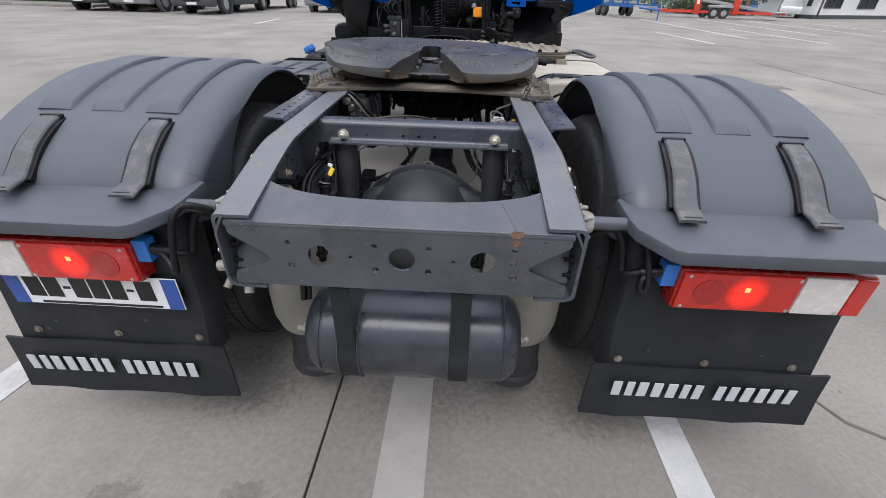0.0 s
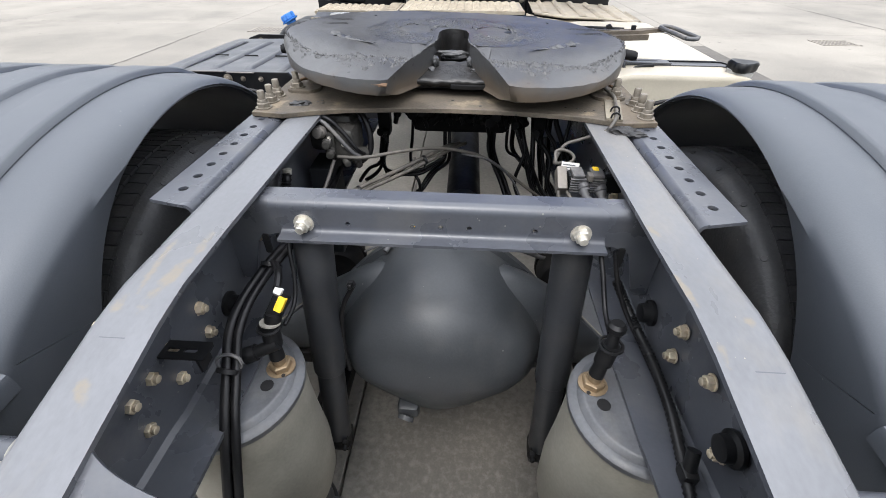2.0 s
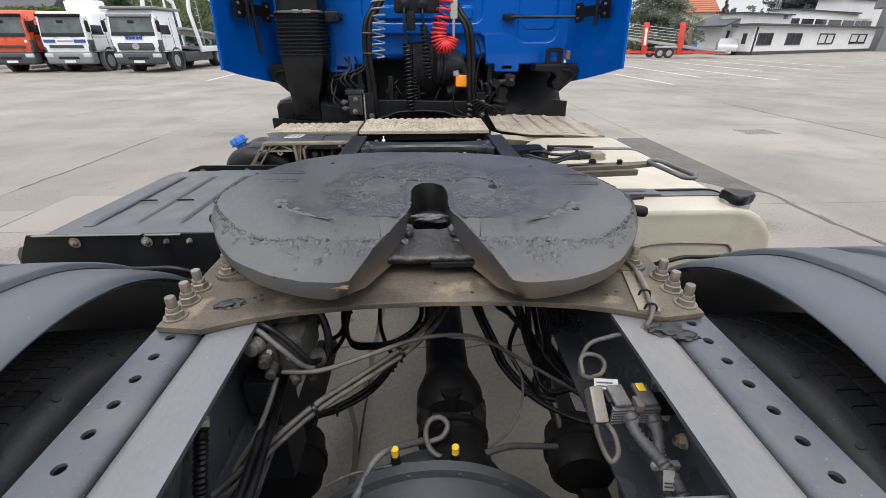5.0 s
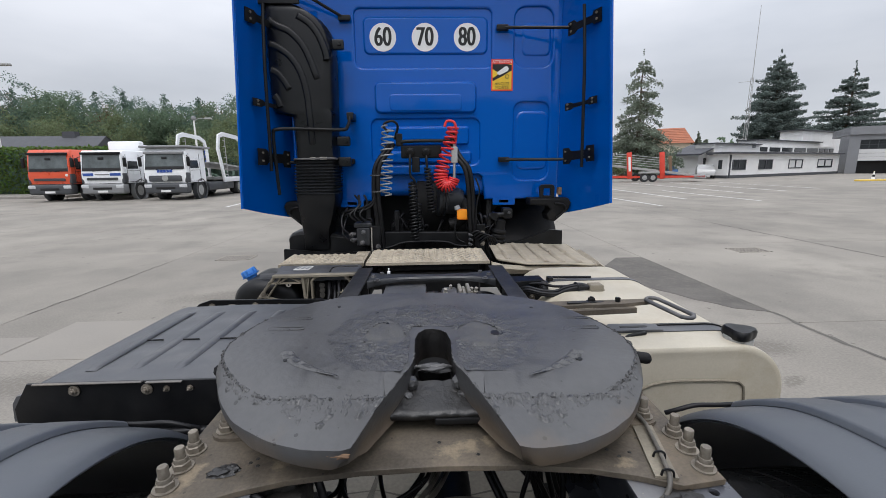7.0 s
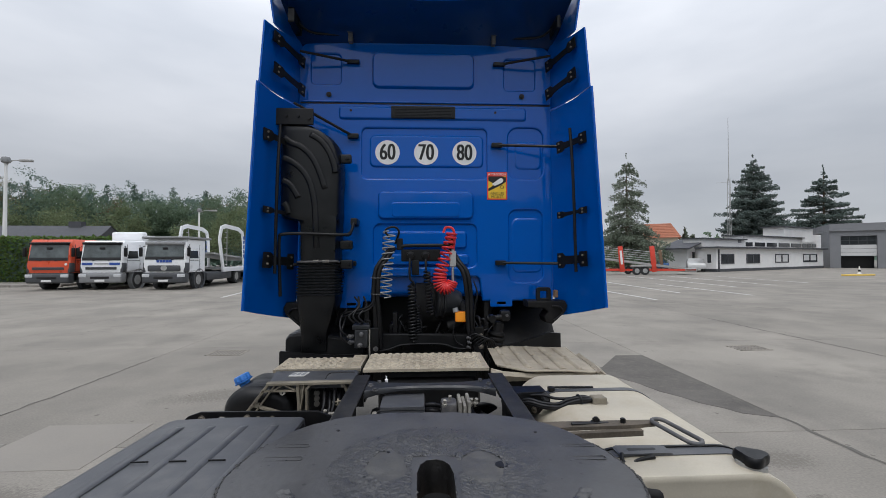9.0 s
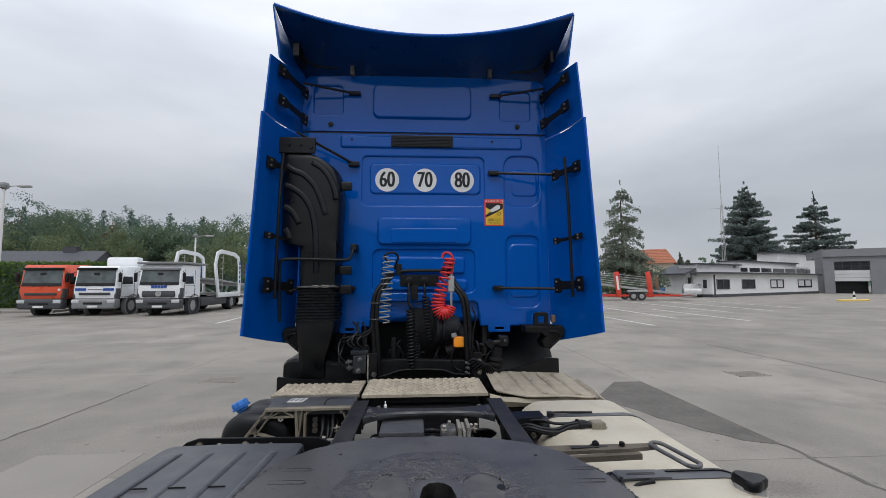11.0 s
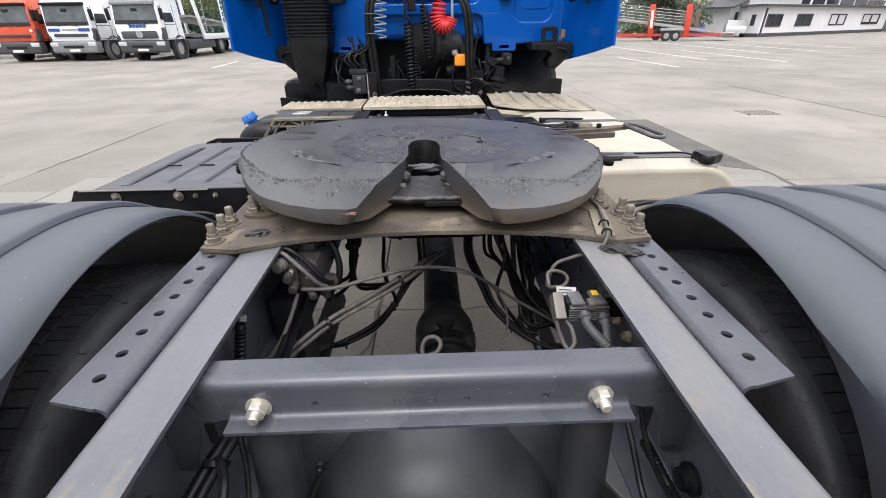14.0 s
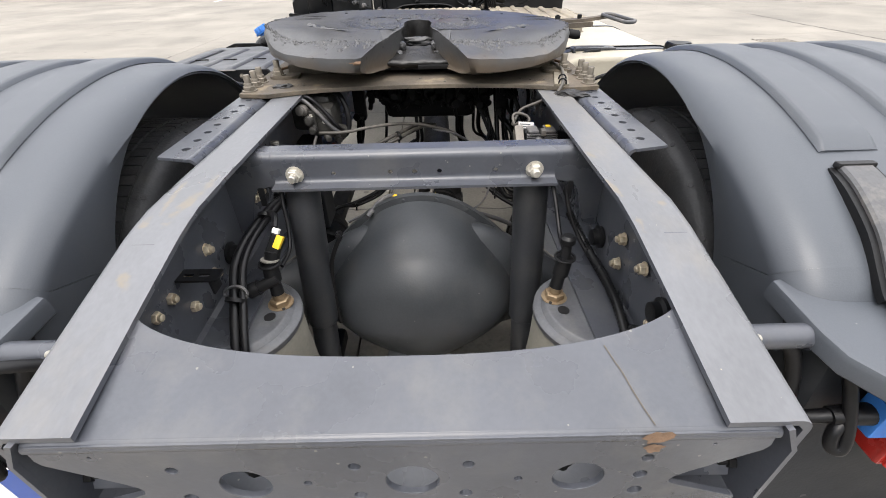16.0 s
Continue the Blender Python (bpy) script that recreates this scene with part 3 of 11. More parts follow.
def circle(x, y, r, n=20, ry=None):
    return [(x + r * math.cos(2 * math.pi * i / n), y + (ry or r) * math.sin(2 * math.pi * i / n)) for i in range(n)]


def rrect(x0, x1, y0, y1, r, n=5):
    out = []
    for cx, cy, a in ((x1 - r, y1 - r, 0), (x0 + r, y1 - r, 90), (x0 + r, y0 + r, 180), (x1 - r, y0 + r, 270)):
        out += [(cx + r * math.cos(radians(a + 90 * i / n)), cy + r * math.sin(radians(a + 90 * i / n))) for i in range(n + 1)]
    return out


def back_plane(y):
    """Maps a plate's x, y plane onto the upright plane at y that faces the rear of the truck."""
    return Matrix.Translation((0, y, 0)) @ Matrix.Rotation(radians(90), 4, "X")


def B():
    return bmesh.new()

# ---- ground ----
bm = B()
bmesh.ops.create_grid(bm, x_segments=2, y_segments=2, size=1500, matrix=Matrix.Translation((0, 0, -0.03)))
ground = setting("ground", bm, M_EARTH, "worn grey yard ground that reaches the horizon", "ground")

# parking lines
bm = B()
box(bm, 0.93, 1.06, -3.5, 3.4, -0.01, 0.004)
setting("parking_line", bm, M_LINE, "worn white painted parking line on the concrete", "road marking")
bm = B()
box(bm, -1.75, -1.6, -3.5, 1.4, -0.01, 0.004, m=Matrix.Translation((-0.18, 0, 0)) @ Matrix.Rotation(radians(-9), 4, "Z"))
setting("parking_line", bm, M_LINE, "worn white painted parking line on the concrete", "road marking")
bm = B()
box(bm, -0.095, 0.075, -3.5, 1.32, -0.01, 0.004)
setting("faded_parking_line", bm, M_LINE_OLD, "faded pale strip of old line paint", "road marking")
for x, y0, y1, a in ((9.2, 17.5, 22.5, 2), (12.4, 20.5, 36.0, -2), (14.6, 19.0, 27.0, -1), (17.8, 24.0, 38.0, -2), (21.2, 25.0, 38.0, -3), (25.0, 27.0, 37.0, -3), (-9.0, 20.0, 23.5, 5)):
    bm = B()
    box(bm, -0.07, 0.07, (y0 - y1) / 2, (y1 - y0) / 2, -0.01, 0.005, m=pose(x, (y0 + y1) / 2, 0, 0, 0, a))
    setting("parking_line", bm, M_LINE, "worn white parking bay line far across the yard", "road marking")

# dark asphalt repair beside the truck
bm = B()
me = flat([[(2.50, 7.42), (2.77, 7.62), (3.33, 8.36), (3.800, 8.35), (3.800, 5.48), (3.64, 5.55), (3.47, 5.63), (3.38, 5.80), (3.23, 5.96), (3.13, 6.20), (2.99, 6.41), (2.90, 6.75), (2.74, 7.05), (2.66, 7.35)]], 0.02, Matrix.Translation((0, 0, -0.006)))
setting("asphalt_patch", me, M_ASPH, "dark asphalt repair patch in the concrete yard", "patch")


def crack(pts, w, seed):
    rng = random.Random(seed)
    path = []
    for a, b in zip(pts, pts[1:]):
        n = max(2, int(math.dist(a, b) / 0.12))
        for i in range(n):
            t = i / n
            path.append((a[0] + (b[0] - a[0]) * t + rng.uniform(-0.03, 0.03), a[1] + (b[1] - a[1]) * t + rng.uniform(-0.03, 0.03)))
    path.append(pts[-1])
    b2 = B()
    left, right = [], []
    for i, p in enumerate(path):
        q, o = path[min(i + 1, len(path) - 1)], path[max(i - 1, 0)]
        d = Vector((q[0] - o[0], q[1] - o[1]))
        d = d.normalized() if d.length else Vector((1, 0))
        ww = w * rng.uniform(0.3, 1.2)
        left.append(b2.verts.new((p[0] - d.y * ww, p[1] + d.x * ww, 0.003)))
        right.append(b2.verts.new((p[0] + d.y * ww, p[1] - d.x * ww, 0.003)))
    for i in range(len(path) - 1):
        b2.faces.new((left[i], right[i], right[i + 1], left[i + 1]))
    setting("ground_crack", b2, M_CRACK, "ragged crack in the concrete slab", "crack")


crack([(7.91, 12.5), (7.9, 10.2), (7.92, 8.2), (7.9, 6.0)], 0.03, 1)
crack([(3.81, 5.5), (3.80, 4.5), (3.83, 3.2)], 0.03, 7)
crack([(1.35, 1.9), (1.6, 1.45), (1.75, 1.15), (2.0, 0.9)], 0.012, 2)
crack([(-4.69, 6.0), (-4.68, 7.2), (-4.70, 8.7)], 0.012, 3)
crack([(-0.35, 3.9), (-0.30, 3.1), (-0.38, 2.6), (-0.33, 2.2)], 0.012, 4)
crack([(-0.9, 3.0), (-0.33, 3.05), (0.3, 3.0), (0.9, 3.12)], 0.006, 5)
crack([(12, 14), (10.5, 15.6), (8, 17.5)], 0.03, 6)



def drain(x, y, w, d):
    th = thing("drain_grate", pose(x, y, 0), "rusty cast iron drain grate set in the concrete", "drain", "yard drains")
    b2 = B()
    for a in ((-w / 2, w / 2, -d / 2, -d / 2 + 0.03), (-w / 2, w / 2, d / 2 - 0.03, d / 2), (-w / 2, -w / 2 + 0.03, -d / 2, d / 2), (w / 2 - 0.03, w / 2, -d / 2, d / 2)):
        box(b2, *a, -0.02, 0.006)
    lpart("grate_frame", b2, M_IRON, th)
    b2 = B()
    box(b2, -w / 2, w / 2, -d / 2, d / 2, -0.02, 0.0015)
    lpart("pit", b2, M_CRACK, th, "dark pit")
    n = int(w / 0.06)
    bar = None
    for i in range(n):
        if bar is None:
            b2 = B()
            box(b2, -0.014, 0.014, -d / 2 + 0.01, d / 2 - 0.01, -0.012, 0.005)
            bar = finish(b2)
        o = link("bar", bar, M_IRON, th)
        o.location = (-w / 2 + (i + 0.5) * w / n, 0, 0)


drain(-3.6, 9.0, 0.62, 0.42)
drain(6.1, 8.8, 0.62, 0.42)

# ---- the tractor truck, rear half ----
truck = thing("tractor_truck", pose(0, 2.6, 0), "blue tractor truck with bare grey chassis and fifth wheel", "truck")
AX_Y, AX_Z = 1.64, 0.51
WHEEL_Y = 1.70


LOW = ("tail_lamp", "flap_bracket", "mudflap")  # hang a little lower on the driver's side


def mirrored(me, s):
    if s < 0:
        me.transform(Matrix.Diagonal((-1, 1, 1, 1)))
        me.flip_normals()
    return me


def mpart(name, bm, material, parent, s, label="", sharp=38):
    me = mirrored(finish(bm, sharp), s)
    if s < 0 and (name in LOW or parent.name.split(".")[0] in LOW):
        me.transform(Matrix.Translation((0, 0, -0.018 if "mudflap" in (name, parent.name.split(".")[0]) else -0.004)))
    return part(name, me, material, parent, label, sharp)


# chassis rails: C channels, open to the inside, with the top flange bent down at the rear
RAIL = [(0.818, 0.999, 0.80), (0.98, 1.036, 0.80), (1.10, 1.062, 0.795), (1.135, 1.067, 0.79), (1.17, 1.071, 0.79), (1.3, 1.072, 0.79), (2.2, 1.072, 0.79), (2.56, 1.070, 0.79), (3.56, 1.062, 0.79)]


def rail(s):
    bm = B()
    rings = []
    for y, zt, zb in RAIL:
        sec = [(0.338, zt), (0.410, zt), (0.412, zt), (0.4182, zt - 0.0012), (0.4234, zt - 0.0046), (0.4268, zt - 0.0098), (0.428, zt - 0.016), (0.428, zt - 0.018), (0.428, zb + 0.018), (0.428, zb + 0.016), (0.4268, zb + 0.0098), (0.4234, zb + 0.0046), (0.4182, zb + 0.0012), (0.412, zb),
               (0.338, zb), (0.338, zb + 0.008), (0.412, zb + 0.008), (0.4195, zb + 0.016), (0.4195, zt - 0.016), (0.412, zt - 0.008), (0.338, zt - 0.008)]
        rings.append([Vector((x + s * 0.010 * max(0.0, (1.4 - y) / 0.58), y, z)) for x, z in sec])
    loft(bm, rings)
    return mpart("chassis_rail", bm, M_FRAME, truck, s)


rails = {s: rail(s) for s in (1, -1)}
for ob in rails.values():
    ob.data.materials.append(M_FRAME_WORN_LIT)
    ob.data.materials.append(M_RAIL_OILY)
    # Upward faces get the worn paint with sky light in its colour.
    for f in ob.data.polygons:
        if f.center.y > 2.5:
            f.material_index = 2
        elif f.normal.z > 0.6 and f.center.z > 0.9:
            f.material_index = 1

# rear cross member: sloping top sheet with a wide arched cut, and an upright sheet with holes
ang = math.atan2(0.055, 0.2)
arch = [(0.37 * math.cos(radians(a)), 0.188 - 0.102 * (1 - abs(math.cos(radians(a))) ** 2.6) ** 0.5) for a in range(0, 181, 5)]
top_out = [(-0.405, 0.0), (0.405, 0.0), (0.405, 0.27), (0.372, 0.27)] + arch + [(-0.372, 0.27), (-0.405, 0.27)]
me = flat([top_out], 0.008, Matrix.Translation((0, 0.836, 0.975)) @ Matrix.Rotation(ang, 4, "X"), bevel=0.001)
rear_x = part("rear_crossmember", me, M_FRAME, truck, "sloping sheet with a wide arched cut")
holes = [circle(0.008, 0.892, 0.032, 26), circle(-0.185, 0.890, 0.031, 24), circle(0.199, 0.892, 0.031, 24)]
for hx, hz, r in ((-0.055, 0.925, 0.008), (-0.056, 0.860, 0.009), (0.072, 0.925, 0.008), (0.070, 0.860, 0.009), (-0.113, 0.891, 0.006), (0.13, 0.891, 0.006),
                  (-0.258, 0.925, 0.008), (-0.258, 0.862, 0.010), (0.27, 0.930, 0.008), (0.27, 0.895, 0.009), (0.272, 0.858, 0.010)):
    holes.append(circle(hx, hz, r, 12))
for s in (1, -1):
    holes.append(circle(s * 0.335, 0.955, 0.003, 8))
notch = [(0.399, 0.803), (0.404, 0.812), (0.398, 0.836), (0.322, 0.866), (0.309, 0.873), (0.306, 0.880), (0.310, 0.888), (0.324, 0.899), (0.392, 0.942), (0.396, 0.950), (0.394, 0.975)]
me = flat([notch + [(-x, z) for x, z in reversed(notch)]] + holes, 0.008, back_plane(0.832), bevel=0.0012)
part("rear_panel", me, M_FRAME, rear_x)
bm = B()
tube(bm, [(-0.40, 0.8375, 0.9685), (0.40, 0.8375, 0.9685)], 0.0105, n=16, k=1)
part("bent_edge", bm, M_FRAME, rear_x)
bm = B()
box(bm, -0.385, 0.385, 0.834, 0.90, 0.800, 0.806)
part("lower_flange", bm, M_FRAME, rear_x)
for s in (1, -1):
    bm = B()
    liner = [(0.398, 0.984), (0.4185, 0.945), (0.4185, 0.826), (0.414, 0.810), (0.402, 0.800), (0.386, 0.7985), (0.33, 0.7985), (0.33, 0.793), (0.388, 0.7925), (0.406, 0.794), (0.4195, 0.806), (0.4245, 0.826), (0.4245, 0.945), (0.404, 0.986)]
    loft(bm, [[Vector((x, y, z)) for x, z in liner] for y in (0.824, 1.02)])
    mpart("end_liner", bm, M_FRAME, rear_x, s, "", 28)
    bm = B()
    box(bm, 0.318, 0.412, -0.003, 0.003, -0.06, 0.06, m=Matrix.Translation((0, 0.885, 0.882)) @ Matrix.Rotation(radians(-24), 4, "X"))
    box(bm, 0.325, 0.331, 0.875, 0.96, 0.81, 0.955)
    mpart("inner_gusset", bm, M_FRAME, rear_x, s, "folded gusset")
    for k in range(4):
        bm = B()
        hexbolt(bm, (0.418, 0.868 + 0.05 * (k % 2), 0.845 + 0.045 * (k // 2)), (-1, 0, 0), 0.010, 0.009, 0.012)
        mpart("end_bolt", bm, M_GRIME, rear_x, s, "dark bolt in the rail end")
    bm = B()
    tube(bm, [(s * 0.192, 0.86, 0.86), (s * 0.192, 0.86, 0.905)], 0.009, n=10, k=1)
    hexbolt(bm, (s * 0.192, 0.86, 0.885), (0, 0, -1), 0.014, 0.012)
    part("tow_stud", bm, M_GRIME, rear_x, "dark threaded stud behind the hole")
bm = B()
rng = random.Random(5)
pts = [(0.238, 0.925), (0.245, 0.905), (0.250, 0.893), (0.256, 0.87), (0.262, 0.852), (0.268, 0.836)]
for (x0, y0), (x1, y1) in zip(pts, pts[1:]):
    z0, z1 = 0.975 + (y0 - 0.836) * 0.275 + 0.0052, 0.975 + (y1 - 0.836) * 0.275 + 0.0052
    w = 0.0007
    bm.faces.new([bm.verts.new(p) for p in ((x0 - w, y0, z0), (x0 + w, y0, z0), (x1 + w, y1, z1), (x1 - w, y1, z1))])
part("scratch", bm, M_PLATE, rear_x, "long scratch down to bare primer")
bm = B()
for cx, cy, cz, r in ((0.268, 0.8335, 0.972, 0.020), (0.270, 0.827, 0.950, 0.013)):
    rim = [bm.verts.new((cx + r * rng.uniform(0.5, 1.1) * math.cos(a), cy - (0.0075 if cz > 0.96 else 0.0), cz + 0.7 * r * rng.uniform(0.5, 1.1) * math.sin(a))) for a in [2 * math.pi * i / 14 for i in range(14)]]
    bm.faces.new(rim)
M_RUST = mat("rust", (0.17, 0.105, 0.065), 0.9, var=0.4, scale=60, bump=0.5)
part("rust_patch", bm, M_RUST, rear_x, "rusty dent")

rear_x.location = (0.009, -0.012, 0.008)

# middle cross member
bm = B()
arc = [(1.432 - 0.017 * math.sin(radians(a)), 1.041 + 0.017 * math.cos(radians(a))) for a in range(0, 91, 15)]
inn = [(1.432 - 0.0105 * math.sin(radians(a)), 1.041 + 0.0105 * math.cos(radians(a))) for a in range(90, -1, -30)]
sec = [(1.466, 1.058), (1.434, 1.058)] + arc + [(1.415, 1.038), (1.415, 1.006), (1.4145, 1.001), (1.4125, 0.9965), (1.4085, 0.9935), (1.403, 0.9925), (1.384, 0.9915), (1.384, 0.9855), (1.405, 0.986), (1.4135, 0.989), (1.419, 0.994), (1.4215, 1.002)] + inn + [(1.466, 1.0515)]
loft(bm, [[Vector((x, y, z)) for y, z in sec] for x in (-0.306, 0.306)])
bm.normal_update()
bmesh.ops.delete(bm, geom=[f for f in bm.faces if abs(f.normal.y) > 0.99 and 1.01 < f.calc_center_median().z < 1.03], context="FACES_ONLY")
mid_x = part("middle_crossmember", bm, M_FRAME, truck)
for s in (1, -1):
    bm = B()
    tail = [(1.466, 1.0575), (1.434, 1.0575)] + arc + [(1.415, 1.038), (1.415, 0.984), (1.4215, 0.984)] + inn + [(1.466, 1.0515)]
    loft(bm, [[Vector((x, y, z)) for y, z in tail] for x in (0.3062, 0.418)])
    mpart("crossmember_end", bm, M_FRAME, mid_x, s)
    out = [(0.325, 0.9835), (0.418, 0.9835), (0.418, 0.866), (0.395, 0.866), (0.388, 0.875), (0.362, 0.962), (0.352, 0.975)]
    me = flat([out], 0.0064, back_plane(1.418), bevel=0.0008)
    end = part("end_gusset", mirrored(me, s), M_FRAME, mid_x)
    me = flat([rrect(0.336, 0.349, 0.938, 0.982, 0.003, 2)], 0.004, back_plane(1.4125))
    part("gusset_slot", mirrored(me, s), M_INK_OR_SHADE, end, "black slot")
    bm = B()
    hexbolt(bm, (s * 0.260, 1.4145, 1.011), (0, -1, 0), 0.0150, 0.013, 0.013, 0.0085, 0.003, 0.0195)
    part("crossmember_bolt", bm, M_ZINC, mid_x, "large zinc bolt with washer")
HOLES = [circle(hx, 1.0115, r, 12) for hx, r in ((-0.176, 0.0052), (-0.053, 0.0055), (0.0, 0.0055), (0.054, 0.0055), (0.176, 0.005))]
part("crossmember_web", flat([[(-0.306, 1.0), (0.306, 1.0), (0.306, 1.041), (-0.306, 1.041)]] + HOLES, 0.0066, back_plane(1.4183)), M_FRAME, mid_x, "drilled upright web")

# bolts on the webs
web = B()
hexbolt(web, (0, 0, 0), (1, 0, 0), 0.0112, 0.010, 0.006, 0.0065, 0.002, 0.0135)
web_me = finish(web)
web_me.materials.append(M_ZINC_WEB)
INNER = {1: [(1.262, 0.926), (1.26, 0.867), (1.163, 0.928), (1.085, 0.87), (1.64, 0.93), (1.70, 0.93)],
         -1: [(1.265, 0.922), (1.261, 0.865), (1.174, 0.926), (1.121, 0.919), (1.164, 0.862), (1.074, 0.920), (1.075, 0.858), (1.52, 0.90), (1.56, 0.90)]}
for s, rows in INNER.items():
    for k, (y, z) in enumerate(rows):
        o = link("web_bolt", web_me, None, rails[s])
        o.matrix_basis = Matrix.Translation((s * 0.419, y, z)) @ Matrix.Rotation(math.pi if s > 0 else 0, 4, "Z") @ Matrix.Rotation(0.4 * k, 4, "X")
for s, rows in INNER.items():
    for k, (y, z) in enumerate(rows):
        if y < 1.4:
            bm = B()
            hexbolt(bm, (s * 0.428, y, z), (s, 0, 0), 0.0135, 0.014, 0.022, 0.008, 0.003, 0.018)
            part("outer_nut", bm, M_ZINC_WEB, rails[s])
OUTER = [(1.13, 1.02), (1.055, 0.995), (1.02, 0.985), (0.985, 0.97), (1.06, 0.90), (0.99, 0.90), (0.92, 0.90), (0.90, 0.84)]
for s in (1, -1):
    for k, (y, z) in enumerate(OUTER):
        o = link("rail_bolt", web_me, None, rails[s])
        o.matrix_basis = Matrix.Translation((s * 0.428, y, z)) @ Matrix.Rotation(0 if s > 0 else math.pi, 4, "Z") @ Matrix.Rotation(0.7 * k, 4, "X") @ Matrix.Scale(1.45, 4)

# perforated angles beside the rails
for s in (1, -1):
    ys = [1.422 + 0.0515 * i for i in range(9)]
    hl = [circle(0.4775, y, 0.0095, 14) for y in ys]
    me = flat([[(0.449, 1.366), (0.516, 1.382), (0.516, 2.35), (0.449, 2.35)]] + hl, 0.007, Matrix.Translation((0, 0, 1.0685)), bevel=0.001)
    ang_ob = part("perforated_angle", mirrored(me, s), M_FRAME, truck, "grey steel angle with a row of holes")
    bm = B()
    sec = [(0.449, 1.072)] + [(0.449 - 0.017 * math.sin(radians(a)), 1.055 + 0.017 * math.cos(radians(a))) for a in range(15, 91, 15)] + [(0.432, 0.93), (0.438, 0.93)] + [(0.449 - 0.0105 * math.sin(radians(a)), 1.055 + 0.0105 * math.cos(radians(a))) for a in range(90, 14, -15)] + [(0.449, 1.0652)]
    loft(bm, [[Vector((x, y, z)) for x, z in sec] for y in (1.366, 2.35)])
    mpart("rounded_edge", bm, M_FRAME, ang_ob, s)

# ---- axle, differential, shock absorbers, air springs ----
def housing_ring(k, y):
    """One section of the housing: wide at the axle's height, narrowing to a blunt keel."""
    ring = []
    for i in range(72):
        a = 2 * math.pi * i / 72
        c, q = math.cos(a), math.sin(a)
        r = 0.246 * k
        side = abs(c) ** 5 * 0.060 * k ** 0.5
        low = max(0.0, -q)
        ring.append(Vector((-0.010 + (r + side) * c * (1 - 0.26 * low ** 1.6), y, AX_Z + 0.034 - 0.012 * abs(c) ** 3 + r * q * (1.04 if q < 0 else 1.0))))
    return ring


bm = B()
loft(bm, [housing_ring(k, AX_Y + 0.05 + d) for k, d in ((0.06, -0.303), (0.30, -0.297), (0.50, -0.280), (0.66, -0.254), (0.79, -0.218), (0.88, -0.172), (0.94, -0.122), (0.975, -0.07), (0.995, -0.02), (1.0, 0.0), (1.07, 0.003), (1.07, 0.024), (1.0, 0.028), (0.80, 0.05), (0.6, 0.14), (0.35, 0.18))])
axle = part("differential_housing", bm, M_AXLE, truck, "smooth dark grey domed differential housing", 50)
for s in (1, -1):
    bm = B()
    rings = []
    for x, r in ((0.10, 0.205), (0.18, 0.196), (0.22, 0.184), (0.26, 0.164), (0.30, 0.141), (0.34, 0.121), (0.38, 0.106), (0.43, 0.095), (0.50, 0.089), (0.62, 0.086)):
        rings.append([Vector((s * x - 0.005, AX_Y + 0.02 - 0.03 * min(1, x / 0.4) + r * (0.50 + 0.45 * min(1.0, max(0.0, (x - 0.22) / 0.25))) * math.cos(2 * math.pi * i / 28), AX_Z + 0.018 * (1 - x / 0.62) + r * 1.04 * math.sin(2 * math.pi * i / 28))) for i in range(28)])
    loft(bm, rings)
    part("axle_beam", bm, M_AXLE, axle, "", 50)
for i in range(16):
    a = 2 * math.pi * (i + 0.5) / 16
    bm = B()
    lathe(bm, [(0.013, -0.012), (0.011, 0), (0.006, 0.004)], (-0.010 + 0.254 * math.cos(a), AX_Y + 0.054, AX_Z + 0.030 + 0.254 * math.sin(a)), (0, -1, 0), 10)
    part("cover_bolt", bm, M_AXLE, axle)
bm = B()
lathe(bm, [(0.022, 0), (0.022, 0.012), (0.013, 0.012), (0.013, 0.006)], (-0.087, 1.385, 0.42), (-0.25, -0.8, -0.5), 16)
box(bm, -0.115, -0.055, 1.395, 1.47, 0.385, 0.43, 0.014)
part("drain_plug", bm, M_AXLE, axle)
bm = B()
tube(bm, [(-0.190, 1.425, 0.842), (-0.212, 1.42, 0.80), (-0.226, 1.42, 0.75), (-0.234, 1.42, 0.66), (-0.232, 1.42, 0.56)], 0.006, 10)
hexbolt(bm, (-0.194, 1.432, 0.845), (0, -1, 0.2), 0.010, 0.010, 0.008)
part("breather_pipe", bm, M_HOSE, axle, "short black breather pipe")
for k in range(4):
    bm = B()
    for j in range(4 if k < 3 else 3):
        box(bm, 0.302 + 0.011 * j, 0.308 + 0.011 * j, 1.53, 1.532, 0.50 + 0.024 * k, 0.515 + 0.024 * k)
    part("cast_mark", bm, M_RIM, axle, "worn raised casting mark")
for s in (1, -1):
    p0 = Vector((s * 0.262, 1.447, 0.985))
    d = (Vector((s * 0.280, 1.38, 0.352)) - p0).normalized()
    shock = part("shock_absorber", (lambda b: (lathe(b, [(0.030, 0), (0.0395, 0.01), (0.0395, 0.398), (0.037, 0.404), (0.030, 0.406)], p0, d, 28), b)[1])(B()), M_SHOCK, truck)
    bm = B()
    cyl(bm, p0 + d * 0.39, p0 + d * 0.66, 0.0335, n=24)
    part("lower_tube", bm, M_SHOCK, shock)
    bm = B()
    cyl(bm, p0 + d * 0.68 - V(0.03, 0, 0), p0 + d * 0.68 + V(0.03, 0, 0), 0.035, n=18)
    hexbolt(bm, p0 + d * 0.655 + V(-s * 0.028, -0.03, 0), (0, -1, 0), 0.012, 0.012, 0.012)
    part("shock_eye", bm, M_GRIME, shock)


